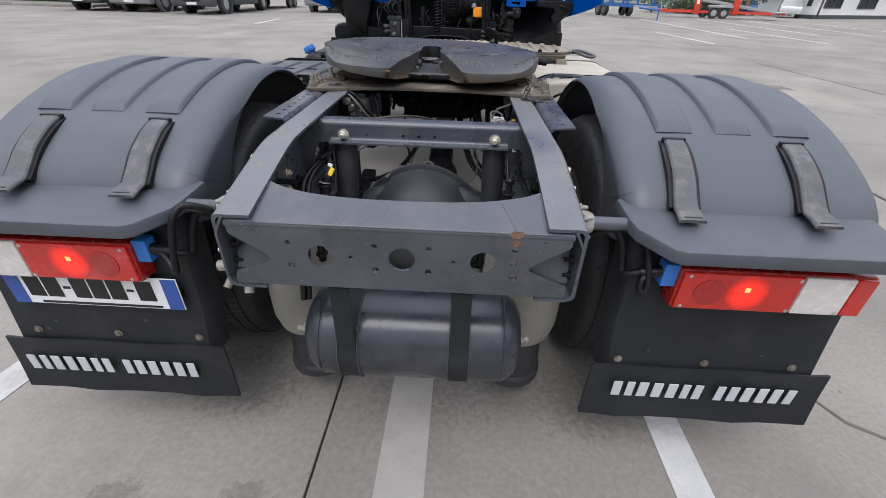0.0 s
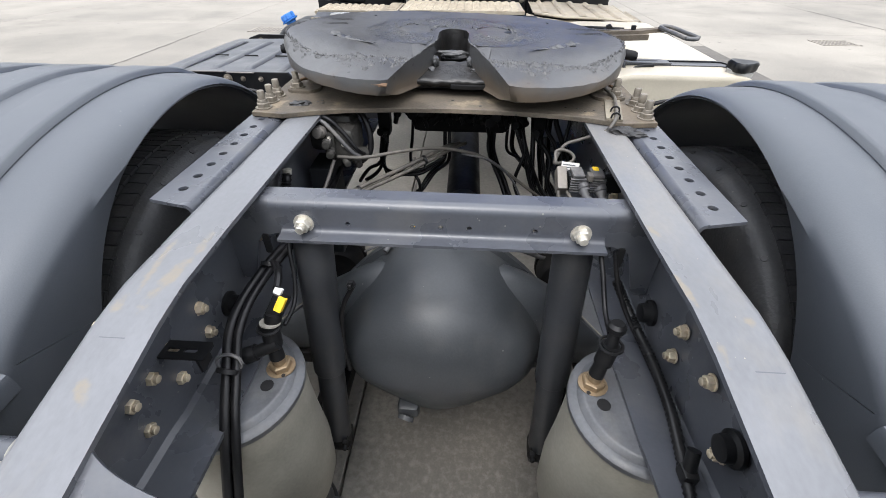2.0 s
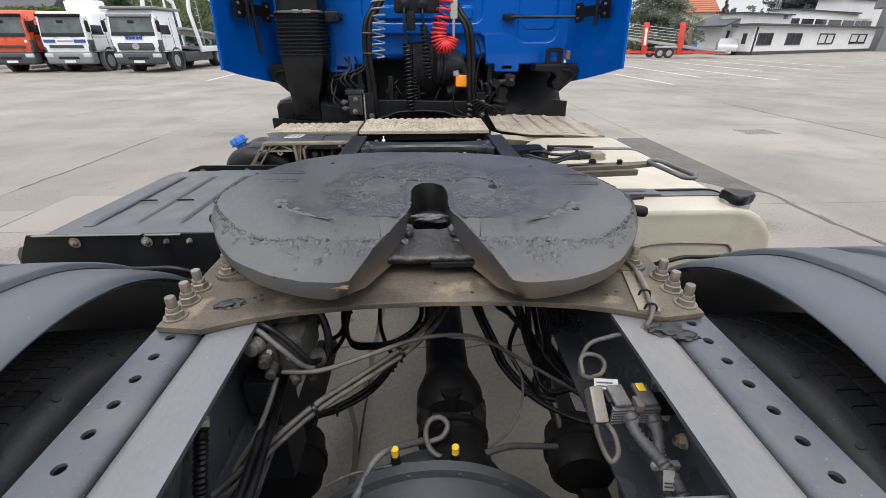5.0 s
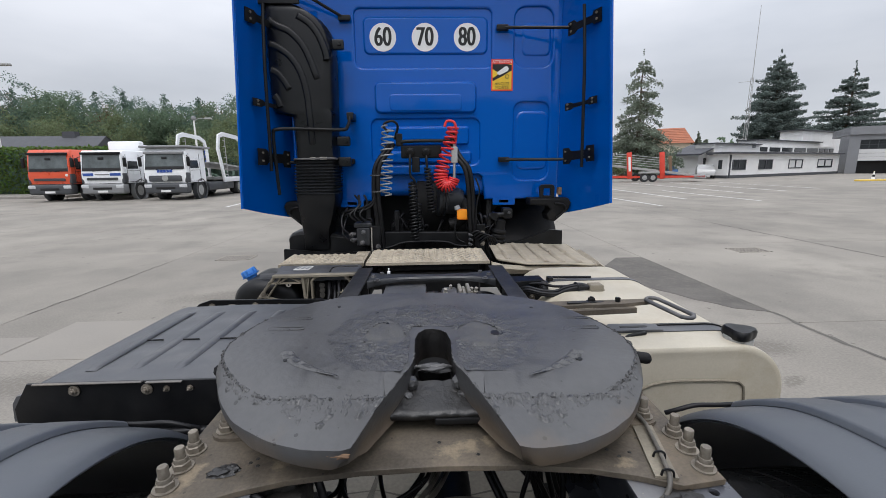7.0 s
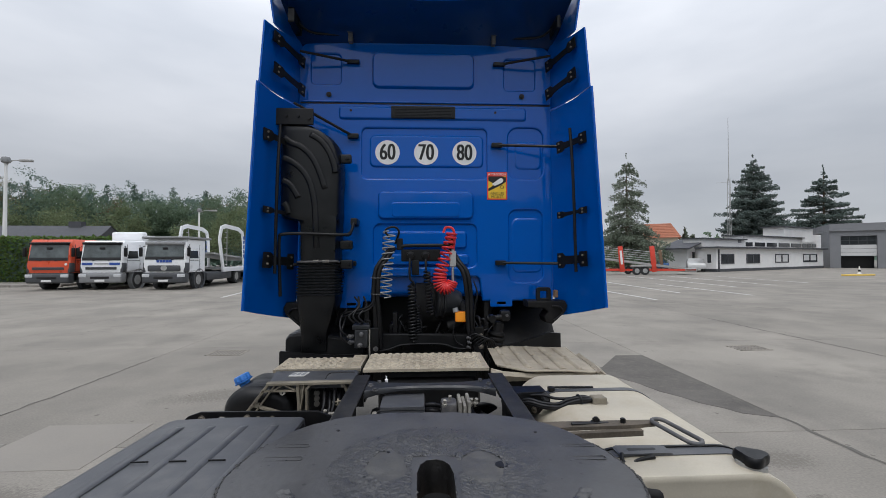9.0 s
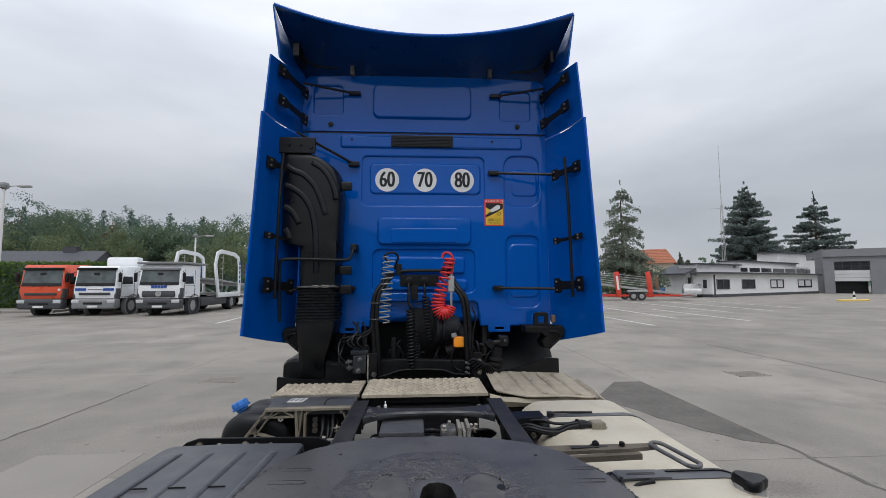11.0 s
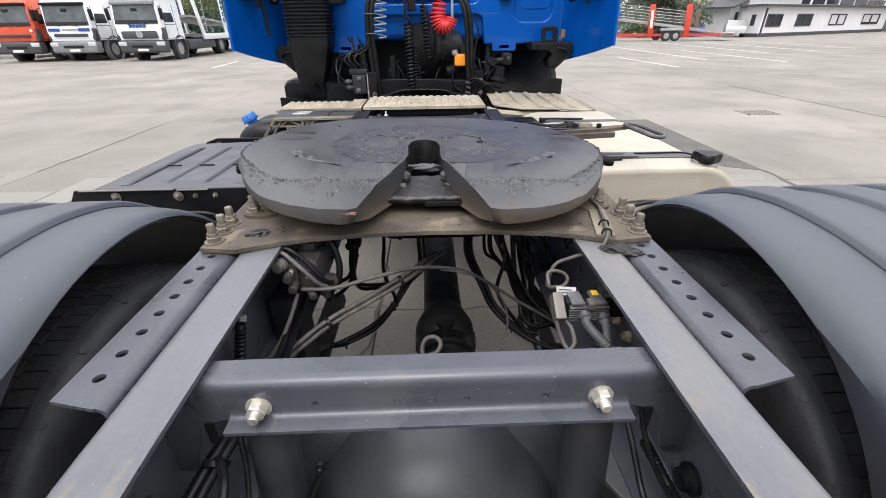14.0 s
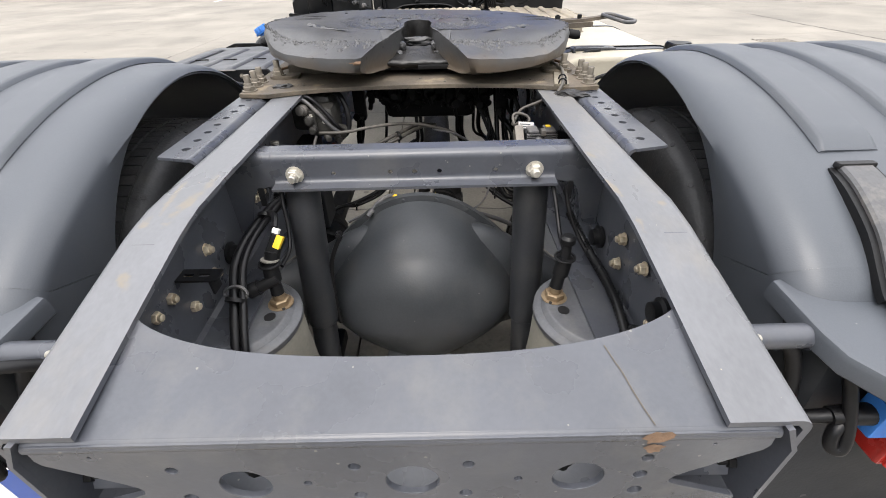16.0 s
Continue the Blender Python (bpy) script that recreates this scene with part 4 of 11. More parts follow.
def air_spring(s, bx, by, zt):
    bag = part("air_spring", (lambda b: (lathe(b, [(0.11, 0), (0.126, -0.01), (0.132, -0.03), (0.133, -0.10), (0.138, -0.18), (0.145, -0.26), (0.143, -0.35), (0.13, -0.40), (0.11, -0.41)], (s * bx, by, zt), (0, 0, 1), 40), b)[1])(B()), M_BAG, truck, "dusty tan rubber air spring")
    b = B()
    lathe(b, [(0.095, -0.40), (0.104, -0.43), (0.108, -0.56), (0.108, -0.585), (0.116, -0.595), (0.118, -0.606), (0.116, -0.63), (0.09, -0.64)], (s * bx, by, zt), (0, 0, 1), 36)
    part("piston", b, M_SHOCK, bag, "brown dusty piston foot")
    b = B()
    box(b, s * bx - 0.05, s * bx + 0.05, by + 0.06, by + 0.55, zt - 0.65, zt - 0.585, 0.02)
    part("carrier_arm", b, M_GRIME, bag)
    b = B()
    lathe(b, [(0.02, 0.014), (0.106, 0.014), (0.112, 0.011), (0.119, 0.003), (0.128, 0.002), (0.1345, -0.004), (0.135, -0.013), (0.131, -0.020)], (s * bx, by, zt), (0, 0, 1), 48)
    top = part("top_plate", b, M_BAGTOP, bag, "dark rolled steel top plate")
    b = B()
    cyl(b, (s * (bx - 0.078), by - 0.013, zt + 0.012), (s * (bx - 0.078), by - 0.013, zt + 0.0152), 0.012, n=16)
    cyl(b, (s * (bx - 0.10), by + 0.01, zt + 0.012), (s * (bx - 0.10), by + 0.01, zt + 0.0152), 0.004, n=8)
    part("plate_dimple", b, M_INK_OR_SHADE, bag)
    return bag


bags = {s: air_spring(s, 0.382, 1.22, 0.775) for s in (1, -1)}
for s in (1, -1):
    me = flat([[(0.350, 1.06), (0.418, 0.98), (0.418, 1.60), (0.303, 1.60), (0.303, 1.42), (0.346, 1.345)]], 0.008, Matrix.Translation((0, 0, 0.7895)), bevel=0.001)
    part("spring_bracket", mirrored(me, s), M_BAGTOP, bags[s], "dark steel bracket plate with a tan seam")
    bm = B()
    tube(bm, [(s * 0.351, 1.075, 0.7935), (s * 0.348, 1.34, 0.7935), (s * 0.306, 1.42, 0.7935)], 0.0011, n=6, k=1)
    part("plate_edge", bm, M_TANBR, bags[s])
    bm = B()
    x, y, z = s * 0.294, 1.25, 0.787
    hexbolt(bm, (x, y, z), (0, 0, 1), 0.021, 0.014, 0.02, 0.013, 0.003, 0.027)
    part("brass_nut", bm, M_BRASS, bags[s], "brass hexagon fitting")
    bm = B()
    top = V(x + 0.012, y + 0.01, z + 0.10) if s > 0 else V(x - 0.004, y + 0.012, z + 0.10)
    cyl(bm, (x, y, z + 0.03), (x + (top.x - x) * 0.5, y + 0.005, z + 0.065), 0.014, 0.012, 14)
    cyl(bm, (x + (top.x - x) * 0.5, y + 0.005, z + 0.06), top, 0.0165, 0.0165, 16)
    tube(bm, [top + V(0.02 * math.cos(a), 0.02 * math.sin(a), 0) for a in [i * math.pi / 4 for i in range(9)]], 0.003, 6, 2)
    if s < 0:
        cyl(bm, (x - 0.045, y - 0.015, z + 0.05), (x + 0.01, y, z + 0.07), 0.012, n=12)
        cyl(bm, (x - 0.05, y - 0.017, z + 0.05), (x - 0.03, y - 0.01, z + 0.055), 0.016, n=12)
        cyl(bm, (x - 0.005, y + 0.01, z + 0.08), (x + 0.004, y + 0.026, z + 0.12), 0.0155, n=14)
        box(bm, -0.016, 0.016, -0.014, 0.014, -0.03, 0.03, 0.004, m=Matrix.Translation((x + 0.008, y + 0.036, z + 0.128)) @ Matrix.Rotation(radians(-30), 4, "X") @ Matrix.Rotation(radians(24), 4, "Y") @ Matrix.Scale(0.8, 4))
    else:
        cyl(bm, top, top + V(0.002, 0.005, 0.035), 0.011, 0.009, 14)
        lathe(bm, [(0.014, 0), (0.016, 0.004), (0.016, 0.012), (0.011, 0.018)], top + V(0.002, 0.005, 0.03), (0, 0.1, 1), 14)
    part("air_valve", bm, M_BLACK, bags[s], "black plastic air valve")
    if s < 0:
        bm = B()
        box(bm, -0.012, 0.012, -0.016, 0.004, -0.022, 0.024, 0.003, m=Matrix.Translation((x + 0.018, y + 0.034, z + 0.136)) @ Matrix.Rotation(radians(-30), 4, "X") @ Matrix.Rotation(radians(24), 4, "Y") @ Matrix.Scale(0.6, 4))
        part("yellow_lock", bm, M_YELLOW, bags[s], "yellow connector lock")
        bm = B()
        box(bm, -0.012, 0.012, -0.01, 0.01, 0.0, 0.02, 0.003, m=Matrix.Translation((x + 0.01, y + 0.045, z + 0.150)) @ Matrix.Rotation(radians(-30), 4, "X") @ Matrix.Rotation(radians(24), 4, "Y") @ Matrix.Scale(0.6, 4))
        part("white_clip", bm, M_ROLL, bags[s])
        bm = B()
        lathe(bm, [(0.0185, 0), (0.0185, 0.003)], (x - 0.002, y + 0.015, z + 0.105), (0.1, 0.3, 1), 16)
        part("pale_ring", bm, M_CAST, bags[s])
        bm = B()
        tube(bm, [(x + 0.01, y + 0.050, z + 0.160), (x + 0.0, y + 0.085, z + 0.165), (x - 0.03, y + 0.13, z + 0.15), (x - 0.06, y + 0.14, z + 0.12)], 0.007, 8)
        part("sensor_cable", bm, M_HOSE, bags[s])
        # forward pair of air springs, seen past the cross member
for s in (1, -1):
    bm = B()
    lathe(bm, [(0.03, -0.085), (0.075, -0.078), (0.090, -0.06), (0.093, -0.01), (0.100, -0.006), (0.100, 0.012), (0.093, 0.016), (0.088, 0.07), (0.05, 0.09)], (s * 0.408, 1.96, 0.487), (0.12 * s, 1, 0), 28)
    part("brake_chamber", bm, M_GRIME, truck, "grimy dark brake chamber")
    bm = B()
    box(bm, s * 0.43 - 0.04, s * 0.43 + 0.04, 1.55, 2.55, 0.40, 0.45, 0.01)
    part("trailing_arm", bm, M_GRIME, truck, "dark suspension arm")
bm = B()
box(bm, -0.40, -0.335, 1.82, 1.93, 0.62, 0.92, 0.006)
part("valve_bracket", bm, M_FLAP, truck, "dark plate hanging below the valve")

# rear air reservoir
reservoir = part("air_reservoir", (lambda b: (lathe(b, [(0.04, -0.312), (0.085, -0.318), (0.114, -0.302), (0.133, -0.275), (0.138, -0.25), (0.138, 0.25), (0.133, 0.275), (0.114, 0.302), (0.085, 0.318), (0.04, 0.318)], (0.028, 0.975, 0.530), (1, 0, 0), 44), b)[1])(B()), M_RESERVOIR, truck, "black steel compressed air reservoir")
for x in (-0.15, 0.165):
    bm = B()
    lathe(bm, [(0.136, -0.026), (0.1425, -0.026), (0.1425, 0.026), (0.136, 0.026)], (x, 0.975, 0.530), (1, 0, 0), 44, cap=False)
    box(bm, x - 0.026, x + 0.026, 0.838, 0.842, 0.52, 0.79, 0.001, 1)
    strap = part("reservoir_strap", bm, M_FLAP, reservoir, "black strap")
    for k in (-1, 1):
        bm = B()
        lathe(bm, [(0.137, -0.002), (0.1455, -0.001), (0.1455, 0.001), (0.137, 0.002)], (x + k * 0.029, 0.975, 0.530), (1, 0, 0), 44, cap=False)
        part("strap_edge", bm, M_GREYDK, strap, "worn pale strap edge")
for x in (-0.236, 0.292):
    bm = B()
    lathe(bm, [(0.1370, -0.003), (0.1394, -0.001), (0.1394, 0.001), (0.1370, 0.003)], (x, 0.975, 0.530), (1, 0, 0), 44, cap=False)
    part("weld_seam", bm, M_RESERVOIR, reservoir)
for x, a in ((-0.31, -1), (0.35, 1)):
    bm = B()
    hexbolt(bm, (x, 0.975, 0.52), (a, 0, 0), 0.016, 0.014, 0.016, 0.010, 0.003, 0.02)
    part("drain_valve", bm, M_CAST, reservoir)

# wheels
TYRE = [(0.30, -0.150), (0.36, -0.158), (0.44, -0.163), (0.475, -0.160), (0.492, -0.152), (0.503, -0.141), (0.509, -0.128), (0.512, -0.114), (0.508, -0.110), (0.508, 0.110), (0.512, 0.114), (0.509, 0.128), (0.503, 0.141), (0.492, 0.152), (0.475, 0.160), (0.44, 0.163), (0.36, 0.158), (0.30, 0.150)]
TYRE = TYRE[::-1]


def wheel_pair(s):
    bm = B()
    for xc in (0.775, 1.105):
        lathe(bm, TYRE, (s * xc, WHEEL_Y, AX_Z), (s, 0, 0), 72, cap=False)
    tyre = part("rear_tyre", bm, M_TYRE, truck, "dusty black twin rear tyres")
    bm = B()
    for xc in (0.775, 1.105):
        for i in range(104):
            a = 2 * math.pi * i / 104
            for w0, w1, ph in ((-0.112, -0.070, 0.0), (-0.065, -0.024, 0.28), (0.070, 0.112, 0.3), (0.024, 0.065, 0.58), (-0.019, 0.019, 0.5)):
                a2 = a + ph * 2 * math.pi / 104
                t = Matrix.Translation((s * xc, WHEEL_Y, AX_Z)) @ Matrix.Rotation(a2, 4, "X")
                box(bm, w0, w1, -0.0142, 0.0142, 0.503, 0.5195 if abs(w0 + w1) < 0.15 else 0.5170, m=t)
    tagged(part("tread_block", bm, M_TYRE, tyre), kind="stuff")
    for i in range(24):
        a = 2 * math.pi * i / 24
        bm = B()
        for xc in (0.775,):
            t = Matrix.Translation((s * xc, WHEEL_Y, AX_Z)) @ Matrix.Rotation(a, 4, "X")
            lathe(bm, [(0.0065, 0.0), (0.006, 0.0014)], t @ Vector((-s * 0.1400, 0, 0.5045)), t.to_3x3() @ Vector((-s * 0.55, 0, 0.83)), 10)
        part("sidewall_mark", bm, M_INK_OR_SHADE, tyre)
    bm = B()
    lathe(bm, [(0.315, -0.15), (0.305, -0.14), (0.28, -0.12), (0.27, 0.0), (0.20, 0.04), (0.10, 0.05)], (s * 0.775, WHEEL_Y, AX_Z), (s, 0, 0), 40)
    lathe(bm, [(0.18, -0.20), (0.18, -0.06)], (s * 0.775, WHEEL_Y, AX_Z), (s, 0, 0), 30)
    part("rim", bm, M_RIM, tyre, "brown dusty steel rim and drum")


for s in (1, -1):
    wheel_pair(s)

# ---- mudguards ----
GUARD = [(1.0, 0.50), (0.985, 0.70), (1.0, 0.86), (1.03, 0.94), (1.075, 0.992), (1.14, 1.035), (1.22, 1.075), (1.32, 1.115), (1.44, 1.150), (1.56, 1.171), (1.66, 1.178), (1.76, 1.174), (1.88, 1.150), (1.98, 1.104), (2.08, 1.035), (2.16, 0.95), (2.22, 0.84), (2.25, 0.70), (2.26, 0.60)]
GP = spline([(0, y, z) for y, z in GUARD], 4)
SEAM = 15
ARC_Y, ARC_Z, ARC_R = 1.71, 0.645, 0.505  # the round wheel opening in the inner flange


def guard_normal(i):
    d = GP[min(i + 1, len(GP) - 1)] - GP[max(i - 1, 0)]
    return Vector((0, -d.z, d.y)).normalized()


CROSS = [(0.593, -0.050), (0.599, -0.034), (0.610, -0.019), (0.626, -0.008), (0.645, -0.002), (0.67, 0.001), (0.78, 0.004), (0.93, 0.006), (1.08, 0.004), (1.22, 0.0), (1.258, -0.004), (1.275, -0.014), (1.283, -0.03), (1.286, -0.06)]


def guard_strip(bm, i0, i1, scale=1.0):
    rings = []
    for i in range(i0, i1 + 1):
        n = guard_normal(i)
        out = GP[i] - V(0, ARC_Y, ARC_Z)
        rim = V(0, ARC_Y, ARC_Z) + out.normalized() * min(ARC_R, out.length - 0.02)
        deep = min(1.0, (GP[i] - rim).length * 0.75 / 0.050)
        turn = [GP[i] + n * (h * scale * (deep if x < 0.67 else 1.0)) + V(x, 0, 0) for x, h in CROSS]
        edge = [rim + V(0.612, 0, 0), rim.lerp(V(0, turn[0].y, turn[0].z), 0.5) + V(0.601, 0, 0)]
        outer = edge + turn
        inner = [q - n * 0.006 + V(0.005 if q.x < 0.66 else -0.005 if q.x > 1.2 else 0, 0, 0) for q in reversed(turn)]
        inner += [edge[1] + V(0.006, 0, 0), edge[0] + V(0.006, 0, 0)]
        rings.append(outer + inner)
    loft(bm, rings)


RIBS = ((0.729, 0.820), (0.899, 0.992), (1.066, 1.160))
for s in (1, -1):
    bm = B()
    guard_strip(bm, SEAM + 1, len(GP) - 1)
    guard = mpart("mudguard", bm, M_GUARD, truck, s, "matt grey plastic mudguard with raised ribs")
    bm = B()
    guard_strip(bm, 8, SEAM + 1, 1.06)
    mpart("lower_mudguard", bm, M_GUARD, guard, s)
    i0 = min(range(len(GP)), key=lambda i: abs(GP[i].y - 1.265) + (10 if GP[i].z < 0.9 else 0))
    i1 = min(range(len(GP)), key=lambda i: abs(GP[i].y - 2.10) + (10 if GP[i].z < 0.9 else 0))
    for a, b in RIBS:
        bm = B()
        rings = []
        for i in range(i0, i1 + 1):
            n = guard_normal(i)
            e = min(1.0, 0.25 + (i - i0) * 0.75, 0.25 + (i1 - i) * 0.75)
            shp = [(a - 0.008, 0.0), (a - 0.003, 0.009 * e), (a + 0.004, 0.0135 * e), (b - 0.004, 0.0135 * e), (b + 0.003, 0.009 * e), (b + 0.008, 0.0)]
            rings.append([GP[i] + n * (h + 0.004) + V(x, 0, 0) for x, h in shp] + [GP[i] + V(b, 0, 0), GP[i] + V(a, 0, 0)])
        loft(bm, rings)
        mpart("rib", bm, M_GUARD, guard, s)
    for xa in (0.772, 1.106):
        bm = B()
        path = spline([(0, 1.232, 1.078), (0, 1.18, 1.064), (0, 1.11, 1.028), (0, 1.06, 0.988), (0, 1.025, 0.964), (0, 0.99, 0.960), (0, 0.955, 0.954)], 4)
        rings = []
        for i, q in enumerate(path):
            d = (path[min(i + 1, len(path) - 1)] - path[max(i - 1, 0)]).normalized()
            n = Vector((0, d.z, -d.y))
            if n.z < 0:
                n = -n
            w = 0.028 + 0.006 * i / len(path)
            q = q + n * 0.012
            xo = V(xa - 0.012 - 0.028 * i / len(path), 0, 0)
            rings.append([q + xo + V(-w, 0, 0), q + xo + V(-w + 0.004, 0, 0) + n * 0.004, q + xo + V(w - 0.004, 0, 0) + n * 0.004, q + xo + V(w, 0, 0), q + xo + V(w, 0, 0) - n * 0.005, q + xo + V(-w, 0, 0) - n * 0.005])
        loft(bm, rings)
        mpart("rubber_strap", bm, M_STRAP, guard, s, "worn black rubber strap")
        # A black plate under the strap stands for the shade of its recess.
        bm = B()
        rings = []
        for i, q in enumerate(path[:17]):
            d = (path[i + 1] - path[max(i - 1, 0)]).normalized()
            n = Vector((0, d.z, -d.y))
            n = -n if n.z < 0 else n
            c = q + V(xa - 0.012 - 0.028 * i / len(path), 0, 0) + n * 0.004
            rings.append([c + V(-0.041, 0, 0) - n * 0.010, c + V(-0.041, 0, 0) + n * 0.003, c + V(0.041, 0, 0) + n * 0.003, c + V(0.041, 0, 0) - n * 0.010])
        loft(bm, rings)
        mpart("strap_channel", bm, M_BLACK, guard, s, "black plate standing for the shade in the strap's recess")
        for k in range(4):
            yy = 0.962 + 0.0125 * k
            bm = B()
            box(bm, xa - 0.036 - 0.022, xa - 0.036 + 0.022, yy, yy + 0.005, 0.9695, 0.9725 + 0.0008 * k, m=None)
            mpart("strap_slot", bm, M_INK_OR_SHADE, guard, s, "dark slot")
        bm = B()
        box(bm, xa - 0.012 - 0.033, xa - 0.012 + 0.033, 1.222, 1.236, 1.085, 1.096, 0.003)
        mpart("strap_buckle", bm, M_INK_OR_SHADE, guard, s, "dark strap end")
    # lamp shelf
    bm = B()
    plan = [(0.585, 1.09), (0.588, 0.985), (0.60, 0.945), (0.665, 0.872), (0.69, 0.862), (1.20, 0.862), (1.232, 0.872), (1.25, 0.90), (1.256, 1.09)]

    def ring(dz, inset):
        cx, cy = 0.92, 1.0
        return [Vector((cx + (x - cx) * (1 - inset), cy + (y - cy) * (1 - inset * 1.6) if y < 1.05 else y, 0.958 - max(0, 1.03 - y) * 0.17 + dz)) for x, y in plan]
    loft(bm, [ring(-0.04, 0.02), ring(-0.034, 0.0), ring(-0.012, 0.0), ring(-0.003, 0.012), ring(0.0, 0.035)])
    shelf = mpart("lamp_shelf", bm, M_GUARD, truck, s, "matt grey plastic shelf above the tail lamp")
    # panel below and rubber flap
    bm = B()
    prof = [(1.0, 0.93), (0.975, 0.90), (0.966, 0.80), (0.962, 0.60), (0.955, 0.405)]
    xs = [(0.600, 0.07), (0.607, 0.02), (0.625, 0.0), (1.22, 0.0), (1.24, 0.02), (1.25, 0.07)]
    rings = []
    for k, (y, z) in enumerate(prof):
        dx = 0.02 if k == 4 else 0
        wide = (0.0, 0.008, 0.018, 0.034, 0.052)[k]
        rings.append([Vector((x + (dx if x < 1 else wide), y + dy, z)) for x, dy in xs] + [Vector((x + (dx if x < 1 else wide), y + dy + 0.008, z)) for x, dy in reversed(xs)])
    loft(bm, rings)
    panel = mpart("flap_bracket", bm, M_FLAP, truck, s, "dark plastic panel holding the mudflap")
    bm = B()
    rings = []
    for k in range(9):
        z = 0.458 - (0.458 - 0.238) * k / 8
        y = 0.944 - 0.010 * k / 8
        row = []
        for j in range(13):
            x = 0.590 + (1.318 - 0.590) * j / 12 + 0.012 * (k / 8) * (1 if j > 6 else -0.6)
            row.append(Vector((x, y + 0.004 * math.sin(j * 1.1 + k * 0.3), z + 0.003 * math.sin(j * 2.1) * (k / 8))))
        rings.append(row + [q + V(0, 0.008, 0) for q in reversed(row)])
    loft(bm, rings)
    flap = mpart("mudflap", bm, M_FLAP, truck, s, "black rubber mudflap with white lettering bars")
    # the maker's name stands as plain white bars
    wide = [0.040, 0.034, 0.042, 0.042, 0.042, 0.034, 0.036, 0, 0.036, 0.040, 0.042, 0.040, 0.040, 0.038]
    xx = 0.663 if s > 0 else -1.262
    for w in wide:
        if w:
            bm = B()
            dz = 0.0 if s > 0 else -0.027
            box(bm, xx, xx + w * 0.70, 0.926, 0.930, 0.345 + dz, 0.408 + dz, 0.0015, 1)
            part("lettering_bar", bm, M_LETTER, flap, "white lettering bar")
        xx += (w + 0.0035) if w else 0.030
    for xb in (0.665, 0.93, 1.195):
        bm = B()
        hexbolt(bm, (xb, 0.956, 0.478), (0, -1, 0), 0.009, 0.006, 0, None, 0.002, 0.013)
        mpart("flap_screw", bm, M_ZINC_DULL, panel, s)
    # tail lamp
    bm = B()
    box(bm, 0.722, 1.215, 0.905, 0.965, 0.729, 0.855, 0.008, 2)
    lamp = mpart("tail_lamp", bm, M_LENS_DARK, truck, s, "red tail lamp with a lit stop light and a white reversing lens")
    bm = B()
    box(bm, 0.728, 1.03, 0.896, 0.908, 0.735, 0.849, 0.005, 2)
    mpart("red_lens", bm, M_LENS_RED, lamp, s, "red lens")
    bm = B()
    box(bm, 1.033, 1.158, 0.896, 0.908, 0.735, 0.849, 0.004, 2)
    mpart("white_lens", bm, M_LENS_WHITE, lamp, s, "milky white reversing lens")
    bm = B()
    box(bm, 1.161, 1.210, 0.896, 0.908, 0.735, 0.849, 0.004, 2)
    mpart("side_lens", bm, M_LENS_RED, lamp, s, "red end lens")
    bm = B()
    lathe(bm, [(0.040, 0), (0.040, 0.002), (0.033, 0.0026), (0.002, 0.0026)], (0.805, 0.8965, 0.792), (0, -1, 0), 28)
    mpart("reflector", bm, M_LENS_DARK, lamp, s, "dark round red reflector")
    bm = B()
    lathe(bm, [(0.056, 0), (0.055, 0.001), (0.002, 0.0012)], (0.902, 0.8965, 0.793), (0, -1, 0), 32)
    mpart("stop_light", bm, M_STOP, lamp, s, "glowing red stop light")
    bm = B()
    box(bm, 0.890, 0.904, 0.8915, 0.8935, 0.799, 0.813, 0.0010, 1)
    mpart("bulb_glow", bm, M_LENS_HOT, lamp, s, "bright bulb spot")
    for xb, zb in ((0.745, 0.839), (0.745, 0.744), (1.02, 0.839), (1.02, 0.744), (1.145, 0.839), (1.145, 0.744)):
        bm = B()
        lathe(bm, [(0.005, 0), (0.005, 0.002), (0.003, 0.003)], (xb, 0.897, zb), (0, -1, 0), 10)
        mpart("lens_screw", bm, M_ZINC, lamp, s)
    bm = B()
    box(bm, 0.685, 0.725, 0.915, 0.955, 0.79, 0.858, 0.004)
    mpart("lamp_socket", bm, M_BLUE_CAP, lamp, s, "blue plastic lamp socket")
    bm = B()
    cyl(bm, (0.69, 0.935, 0.825), (0.635, 0.94, 0.815), 0.017, 0.014, 14)
    tube(bm, [(0.64, 0.94, 0.815), (0.61, 0.95, 0.80), (0.60, 0.97, 0.80), (0.595, 0.99, 0.86), (0.57, 1.0, 0.91), (0.53, 1.01, 0.895), (0.50, 1.02, 0.87)], 0.011, 10)
    mpart("lamp_cable", bm, M_HOSE, lamp, s, "black cable and plug")
    # support tube and cast clamp
    bm = B()
    cyl(bm, (0.43, 1.0, 0.925), (0.68, 1.0, 0.925), 0.019, n=20)
    lathe(bm, [(0.0225, -0.008), (0.0225, 0.008)], (0.60, 1.0, 0.925), (1, 0, 0), 20)
    tub = mpart("guard_support_tube", bm, M_FRAME, truck, s, "painted steel tube carrying the mudguard")
    bm = B()
    box(bm, 0.429, 0.468, 0.956, 1.044, 0.888, 0.970, 0.014)
    lathe(bm, [(0.034, 0), (0.032, 0.02), (0.026, 0.032)], (0.468, 1.0, 0.925), (1, 0, 0), 18)
    for yy, zz in ((0.970, 0.955), (1.030, 0.955), (0.968, 0.90), (1.032, 0.90)):
        hexbolt(bm, (0.466, yy, zz), (1, 0, 0), 0.011, 0.010, 0.016)
    mpart("cast_clamp", bm, M_CAST, tub, s, "pale cast alloy clamp")
    bm = B()
